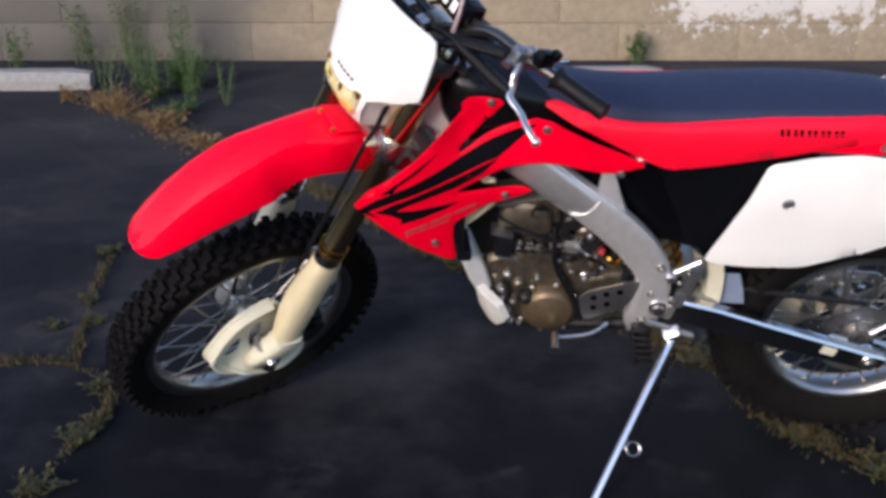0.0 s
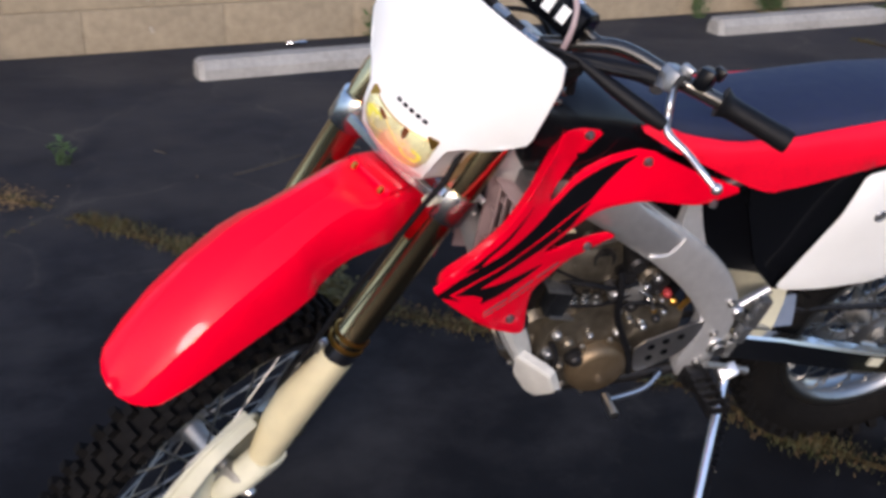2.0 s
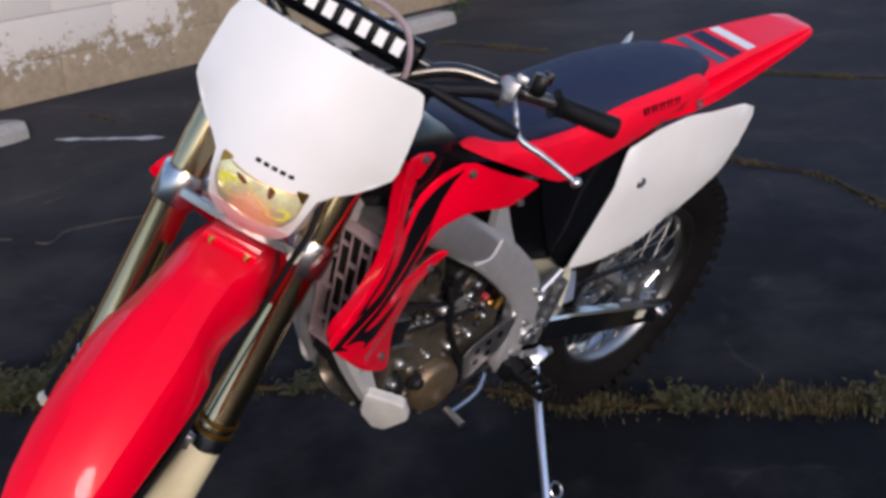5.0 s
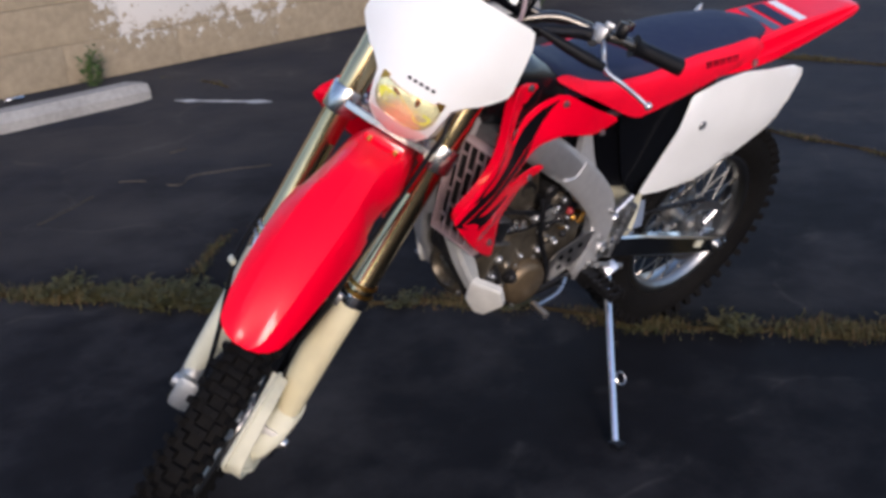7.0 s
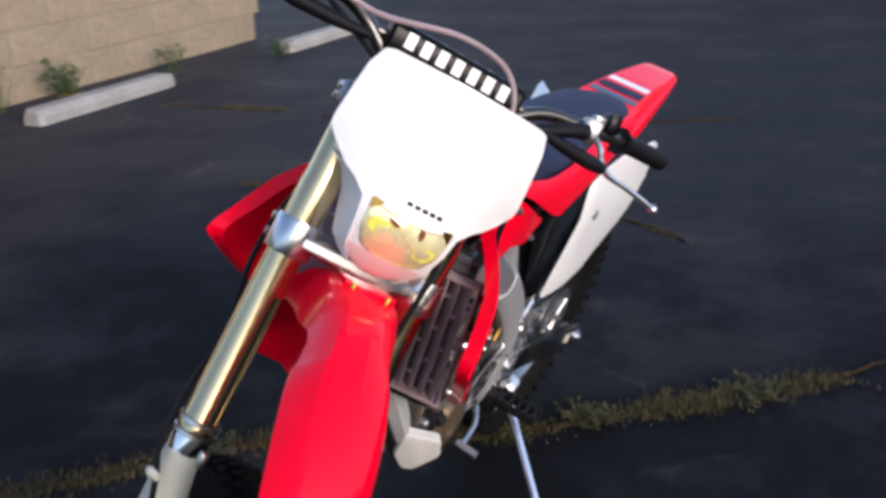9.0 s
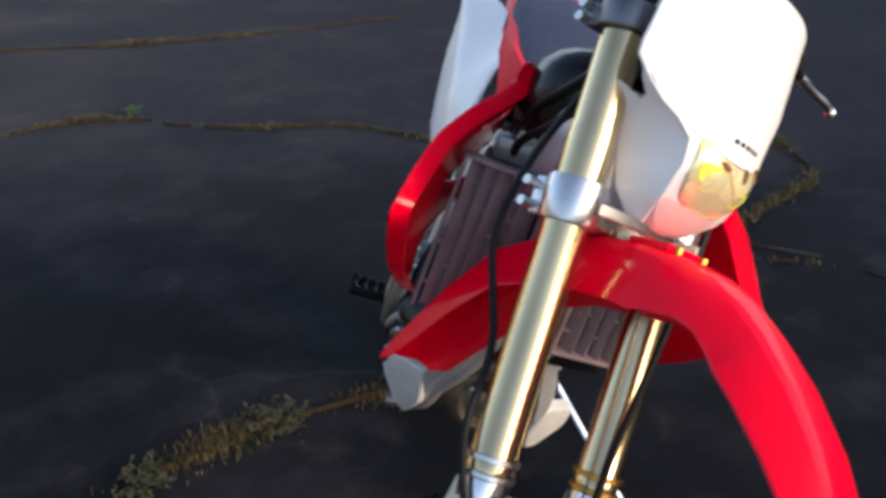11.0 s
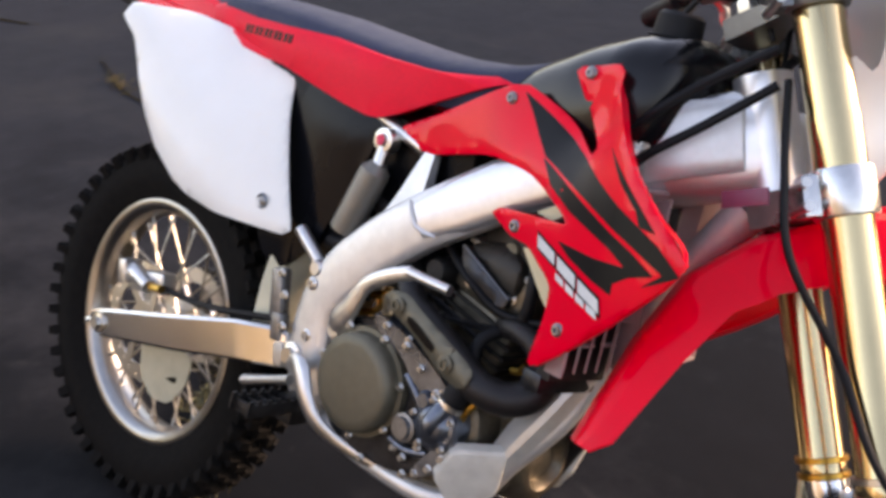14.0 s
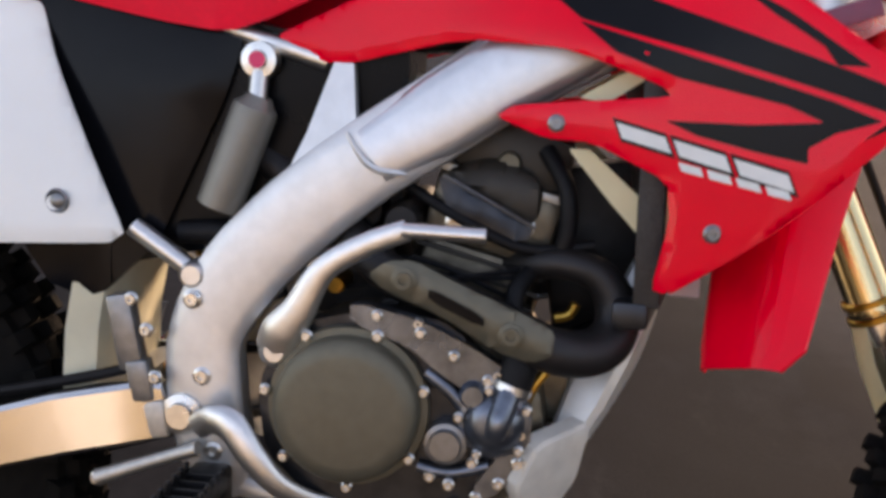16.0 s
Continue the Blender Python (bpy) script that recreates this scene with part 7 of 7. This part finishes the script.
# ---- cracks, moss, grass and weeds ----
GRASS_LINE = [(1.75, -1.90), (1.41, -1.52), (1.27, -1.36), (1.10, -1.15), (0.96, -0.95), (0.60, -0.66), (0.34, -0.42), (0.20, -0.20), (0.10, 0.02), (0.01, 0.15), (-0.21, 0.39), (-0.39, 0.59), (-0.62, 0.80)]
LINES = [  # points along a crack, half width, share of grass
    (GRASS_LINE, 0.030, 1.0),
    ([(1.93, 0.55), (1.91, 0.29), (1.88, 0.09), (1.97, -0.09), (2.06, -0.15), (2.17, -0.54), (2.25, -1.04), (2.22, -1.34), (2.10, -1.62), (1.84, -1.94), (1.97, -2.12), (2.42, -2.57), (2.81, -2.90), (3.10, -3.12)], 0.010, 0.22),
    ([(2.06, -0.15), (2.28, -0.13), (2.6, -0.05)], 0.014, 0.3),
    ([(-3.2, -2.75), (-3.31, -2.34), (-3.38, -1.87), (-3.53, -1.42), (-3.65, -1.04), (-4.12, -0.21)], 0.026, 0.6),
    ([(-1.65, -2.2), (-1.80, -1.89), (-2.02, -1.61), (-2.06, -1.30), (-1.98, -1.10), (-1.95, -0.73), (-1.98, -0.45), (-1.85, -0.14), (-1.7, 0.1)], 0.018, 0.35),
    ([(-0.62, 0.80), (-0.82, 0.95), (-1.06, 1.16), (-1.34, 1.40), (-1.72, 1.37), (-2.09, 1.31), (-2.71, 1.49)], 0.020, 0.5),
    ([(-4.27, 1.30), (-3.80, 1.46), (-3.52, 1.57)], 0.024, 0.5),
    ([(-0.65, 0.83), (-0.61, 1.16), (-0.50, 1.44)], 0.012, 0.1),
    ([(-3.11, -3.94), (-3.21, -3.41), (-3.28, -3.11)], 0.030, 0.6),
    ([(1.84, -1.94), (1.54, -2.12), (1.39, -2.27), (1.34, -2.36), (1.38, -2.53), (1.44, -2.62)], 0.011, 0.0),
    ([(1.30, -2.24), (1.15, -2.21), (1.01, -2.29), (0.90, -2.35), (0.77, -2.45), (0.67, -2.52), (0.58, -2.44), (0.50, -2.28), (0.36, -2.36), (0.03, -2.23)], 0.016, 0.0),
    ([(-0.82, 0.91), (-0.74, 1.04), (-0.69, 1.16), (-0.61, 1.29), (-0.48, 1.41)], 0.016, 0.0),
    ([(0.55, -2.90), (0.46, -2.85), (0.33, -2.80), (0.20, -2.81)], 0.010, 0.0),
    ([(-0.40, -4.50), (-0.47, -4.38), (-0.58, -4.06), (-0.57, -3.69), (-0.64, -3.40)], 0.012, 0.05),
    ([(0.97, -1.00), (0.94, -1.21), (0.86, -1.32), (0.72, -1.47), (0.60, -1.56), (0.40, -1.63), (0.26, -1.62)], 0.013, 0.12),
]
rng = random.Random(5)
for pts, hw, share in LINES:
    path = smooth_path([(x, y, 0) for x, y in pts], 14)
    bm = bmesh.new()
    rings = []
    for i, p in enumerate(path):
        p.z = ground_z(p.x, p.y) + 0.003
        d = (path[min(i + 1, len(path) - 1)] - path[max(i - 1, 0)]).normalized()
        s = Vector((-d.y, d.x, 0))
        wide = max(0.38 if share > 0.9 else 0.30, 0.55 + 1.5 * noise.noise((p.x * 3.1, p.y * 3.1, 33)) - (0.25 if share < 0.7 else 0)) * (1 if share > 0.9 else 0.6)
        w0 = hw * wide * (0.55 + 0.9 * abs(noise.noise((p.x * 5, p.y * 5, 1)))) * (0.25 if i in (0, len(path) - 1) else 1)
        w1 = hw * wide * (0.55 + 0.9 * abs(noise.noise((p.x * 5, p.y * 5, 9)))) * (0.25 if i in (0, len(path) - 1) else 1)
        jit = s * 0.02 * noise.noise((p.x * 7, p.y * 7, 4))
        h = 0.004 + 0.006 * share * (0.5 + noise.noise((p.x * 11, p.y * 11, 7)))
        rings.append([p + jit - s * w0 + Vector((0, 0, -0.004)), p + jit - s * w0 * 0.6 + Vector((0, 0, 0.002 + h * 0.6)), p + jit + Vector((0, 0, 0.002 + h)), p + jit + s * w1 * 0.6 + Vector((0, 0, 0.002 + h * 0.6)), p + jit + s * w1 + Vector((0, 0, -0.004))])
    for ra, rb in zip(rings, rings[1:]):
        if (ra[0] - ra[-1]).length > 0.004 and (rb[0] - rb[-1]).length > 0.004:
            loft(bm, [ra, rb], closed=False)
    tagged(new("crack_fill", finish(bm, MOSS if share else PALE_DIRT, 80)), "brown dirt and moss filling a crack in the asphalt" if share else "pale dirt filling a fine crack in the asphalt", "crack", kind="structure")
    # blades
    bg, bd = bmesh.new(), bmesh.new()
    for p in path:
        for _ in range(int(130 * share * (0.4 + rng.random()))):
            dens = 1.5 * noise.noise((p.x * 3.1, p.y * 3.1, 33)) + 0.25
            if rng.random() > (0.30 if share > 0.9 else 0.05) + dens:
                continue
            q = p + Vector((rng.gauss(0, hw * 1.05), rng.gauss(0, hw * 1.05), 0.0))
            h = rng.uniform(0.004, 0.014) * (1 + 1.5 * max(0, dens))
            a = rng.uniform(0, 2 * math.pi)
            lean = Vector((math.cos(a), math.sin(a), 0)) * h * rng.uniform(0.1, 0.8)
            s = Vector((-math.sin(a), math.cos(a), 0)) * rng.uniform(0.0008, 0.0019)
            bmx = bd if rng.random() < 0.28 else bg
            v = [bmx.verts.new(c) for c in (q - s, q + s, q + lean * 0.4 + s * 0.8 + Vector((0, 0, h * 0.7)), q + lean * 0.4 - s * 0.8 + Vector((0, 0, h * 0.7)), q + lean + Vector((0, 0, h)))]
            bmx.faces.new((v[0], v[1], v[2], v[3]))
            bmx.faces.new((v[3], v[2], v[4]))
    for bmx, m, lab in ((bg, GRASS, "short green grass growing in a crack"), (bd, DRY_BLADE, "dry yellow grass in a crack")):
        if len(bmx.faces):
            tagged(new("grass", finish(bmx, m, 80)), lab, "grass", kind="stuff")


def weed(x, y, h, spread, n, m, label, seed, leaf=0.03):
    """A weed: leaning stems with alternate pointed leaves."""
    rg = random.Random(seed)
    root = new("weed")
    root.matrix_world = Matrix.Translation((x, y, ground_z(x, y)))
    tagged(root, label, "weed", group="weeds in the car park")
    bs, bl = bmesh.new(), bmesh.new()
    for k in range(n):
        a = rg.uniform(0, 2 * math.pi)
        hh = h * rg.uniform(0.55, 1.0)
        base = Vector((rg.gauss(0, spread * 0.25), rg.gauss(0, spread * 0.25), -0.004))
        tip = base + Vector((math.cos(a), math.sin(a), 0)) * spread * rg.uniform(0.2, 1.0) + Vector((0, 0, hh))
        mid = base.lerp(tip, 0.5) + Vector((rg.gauss(0, 0.01), rg.gauss(0, 0.01), hh * 0.1))
        tube(bs, [base, mid, tip], [0.0022, 0.0016, 0.0008], 5, 4)
        for j in range(7):
            t = 0.2 + 0.8 * j / 6
            p = base.lerp(mid, t * 2) if t < 0.5 else mid.lerp(tip, t * 2 - 1)
            b = rg.uniform(0, 2 * math.pi)
            L = leaf * rg.uniform(0.6, 1.3)
            d = Vector((math.cos(b), math.sin(b), rg.uniform(-0.2, 0.7))).normalized()
            s = d.cross(Vector((0, 0, 1))).normalized() * L * rg.uniform(0.18, 0.30)
            up = Vector((0, 0, L * 0.12))
            v = [bl.verts.new(c) for c in (p, p + d * L * 0.4 + s + up, p + d * L, p + d * L * 0.4 - s + up, p + d * L * 0.45)]
            bl.faces.new((v[0], v[1], v[4]))
            bl.faces.new((v[1], v[2], v[4]))
            bl.faces.new((v[2], v[3], v[4]))
            bl.faces.new((v[3], v[0], v[4]))
    part("stalk", bs, m, root)
    part("foliage", bl, m, root, angle=80)
    return root


WEEDS = [  # x, y, height, spread, stems, material, leaf
    (-0.03, -4.62, 0.26, 0.09, 16, LEAF, 0.05), (-2.46, -4.90, 0.36, 0.08, 16, LEAF, 0.045), (-3.05, -4.86, 0.30, 0.18, 34, LEAF, 0.05), (-3.75, -4.52, 0.12, 0.09, 12, LEAF, 0.04),
    (1.82, -2.52, 0.11, 0.05, 6, LEAF, 0.035), (2.60, -3.20, 0.42, 0.12, 14, LEAF, 0.03), (2.85, -3.35, 0.36, 0.14, 14, LEAF, 0.03), (3.15, -3.45, 0.40, 0.12, 12, LEAF, 0.03), (2.40, -3.25, 0.34, 0.07, 8, LEAF, 0.03),
    (2.95, -4.20, 0.52, 0.12, 20, LEAF, 0.035), (3.32, -4.30, 0.55, 0.12, 20, LEAF, 0.035), (3.60, -4.28, 0.40, 0.14, 16, LEAF, 0.035), (2.70, -3.55, 0.30, 0.16, 26, LEAF, 0.03), (3.05, -3.75, 0.30, 0.16, 22, LEAF, 0.03), (3.9, -3.95, 0.30, 0.15, 14, LEAF, 0.04), (4.2, -3.9, 0.26, 0.12, 10, LEAF, 0.04), (-2.14, -1.36, 0.05, 0.05, 8, LEAF, 0.025), (-5.2, -4.55, 0.16, 0.14, 14, LEAF, 0.05), (-4.3, -4.95, 0.22, 0.12, 14, LEAF, 0.05), (1.13, -1.17, 0.070, 0.10, 110, GRASS, 0.022), (1.06, -1.08, 0.070, 0.10, 110, GRASS, 0.022), (0.97, -0.98, 0.055, 0.09, 80, GRASS, 0.022), (1.32, -1.44, 0.055, 0.09, 80, GRASS, 0.022), (1.22, -1.32, 0.045, 0.07, 50, GRASS, 0.02), (0.93, -1.23, 0.022, 0.03, 10, GRASS, 0.014), (0.87, -1.31, 0.02, 0.03, 8, GRASS, 0.014), (0.72, -1.47, 0.02, 0.03, 6, GRASS, 0.012), (0.50, -0.57, 0.035, 0.08, 26, GRASS, 0.018), (0.27, -0.31, 0.035, 0.08, 26, GRASS, 0.018), (-0.10, 0.27, 0.04, 0.08, 50, GRASS, 0.02), (-0.45, 0.64, 0.04, 0.08, 50, GRASS, 0.02), (2.26, -0.99, 0.035, 0.05, 26, GRASS, 0.018), (2.18, -1.17, 0.04, 0.06, 34, GRASS, 0.018), (2.19, -0.57, 0.03, 0.04, 18, GRASS, 0.018), (2.11, -0.42, 0.03, 0.04, 18, GRASS, 0.018), (2.22, -0.38, 0.03, 0.035, 14, GRASS, 0.018), (1.94, -0.02, 0.03, 0.05, 26, GRASS, 0.018), (1.90, 0.22, 0.035, 0.06, 34, GRASS, 0.018), (1.92, 0.46, 0.035, 0.06, 30, GRASS, 0.018),
    (2.74, -3.62, 0.22, 0.15, 60, LEAF, 0.045), (2.86, -3.42, 0.10, 0.11, 30, LEAF, 0.035), (2.62, -3.00, 0.07, 0.12, 40, LEAF, 0.03), (2.95, -3.05, 0.14, 0.16, 40, DRY, 0.03), (2.62, -2.74, 0.10, 0.14, 34, DRY, 0.03), (2.30, -2.42, 0.05, 0.10, 18, DRY, 0.03), (3.30, -3.25, 0.10, 0.12, 16, DRY, 0.03), (-3.0, -4.75, 0.07, 0.10, 12, DRY, 0.04)]
for i, (x, y, h, sp_, n, m, lf) in enumerate(WEEDS):
    weed(x, y, h, sp_, n, m, "green leafy weed growing from the asphalt" if m is LEAF else "low tuft of grass in a crack" if m is GRASS else "dry brown weed in a crack", 30 + i, lf)

# dry leaf litter along the crack that runs to the wall
rng = random.Random(17)
bm = bmesh.new()
run = smooth_path([(3.20, -3.32, 0), (2.95, -3.10, 0), (2.62, -2.76, 0), (2.40, -2.52, 0), (2.15, -2.28, 0), (1.95, -2.08, 0)], 10)
for p in run:
    for _ in range(70):
        q = p + Vector((rng.gauss(0, 0.06), rng.gauss(0, 0.06), 0))
        q.z = ground_z(q.x, q.y) + rng.uniform(0.003, 0.016)
        a, L = rng.uniform(0, 6.3), rng.uniform(0.004, 0.012)
        d, e2 = Vector((math.cos(a), math.sin(a), rng.uniform(-0.4, 0.4))) * L, Vector((-math.sin(a), math.cos(a), rng.uniform(-0.4, 0.4))) * L * 0.32
        bm.faces.new([bm.verts.new(c) for c in (q - d, q - d * 0.1 - e2, q + d, q - d * 0.1 + e2)])
tagged(new("leaf_litter", finish(bm, DRY, 80)), "dry orange-brown leaf litter lying along a crack", "litter", kind="stuff")

# faded parking line
bm = bmesh.new()
rings = []
for i, p in enumerate(smooth_path([(-0.20, -3.80, 0), (-0.36, -3.60, 0), (-0.58, -3.33, 0)], 12)):
    w = 0.05 * (0.25 + 1.1 * abs(noise.noise((p.x * 9, p.y * 9, 2))))
    rings.append([p + Vector((0.78 * -w, -0.6 * w, 0.0035)), p + Vector((0.78 * w, 0.6 * w, 0.0035))])
loft(bm, rings, closed=False)
tagged(new("parking_line", finish(bm, LINE)), "worn remains of a white painted parking line", "road marking", kind="structure")
# crushed pale litter by the wall
bm = bmesh.new()
lathe(bm, [(0.0001, -0.05), (0.026, -0.05), (0.030, -0.04), (0.029, 0.0), (0.020, 0.03), (0.029, 0.05), (0.012, 0.075), (0.0001, 0.076)], (0, 0, 0), "X", 14)
for v in bm.verts:
    v.co.z = v.co.z * 0.6 + 0.004 * noise.noise(v.co * 60) + 0.016
can = new("crushed_can", finish(bm, CHROME))
can.matrix_world = pose(0.48, -4.58, 0.002, 0, 0, 20)
tagged(can, "crushed silver drink can lying by the wall", "can")

# wall blocks, each its own piece
rng = random.Random(8)
CH, BL = 0.255, 0.82
shapes = []
for k in range(5):
    bm = bmesh.new()
    box(bm, Matrix.Translation((0, 0, 0)), (BL - 0.0025, 0.024, CH - 0.003), 0.002)
    for v in bm.verts:
        v.co.y += 0.0012 * noise.noise((v.co.x * 9 + k * 5, v.co.z * 9, k))
    shapes.append(finish(bm, BLOCK, 40, "block"))
for row in range(8):
    for col in range(-9, 9):
        x = 0.5 + (col + 0.5 * (row % 2)) * BL
        if -5.9 < x < 6.9:
            b = part("block", shapes[rng.randrange(5)], BLOCK, wall, at=Matrix.Translation((x, -0.012 + rng.uniform(-0.001, 0.001), CH * (row + 0.5))))
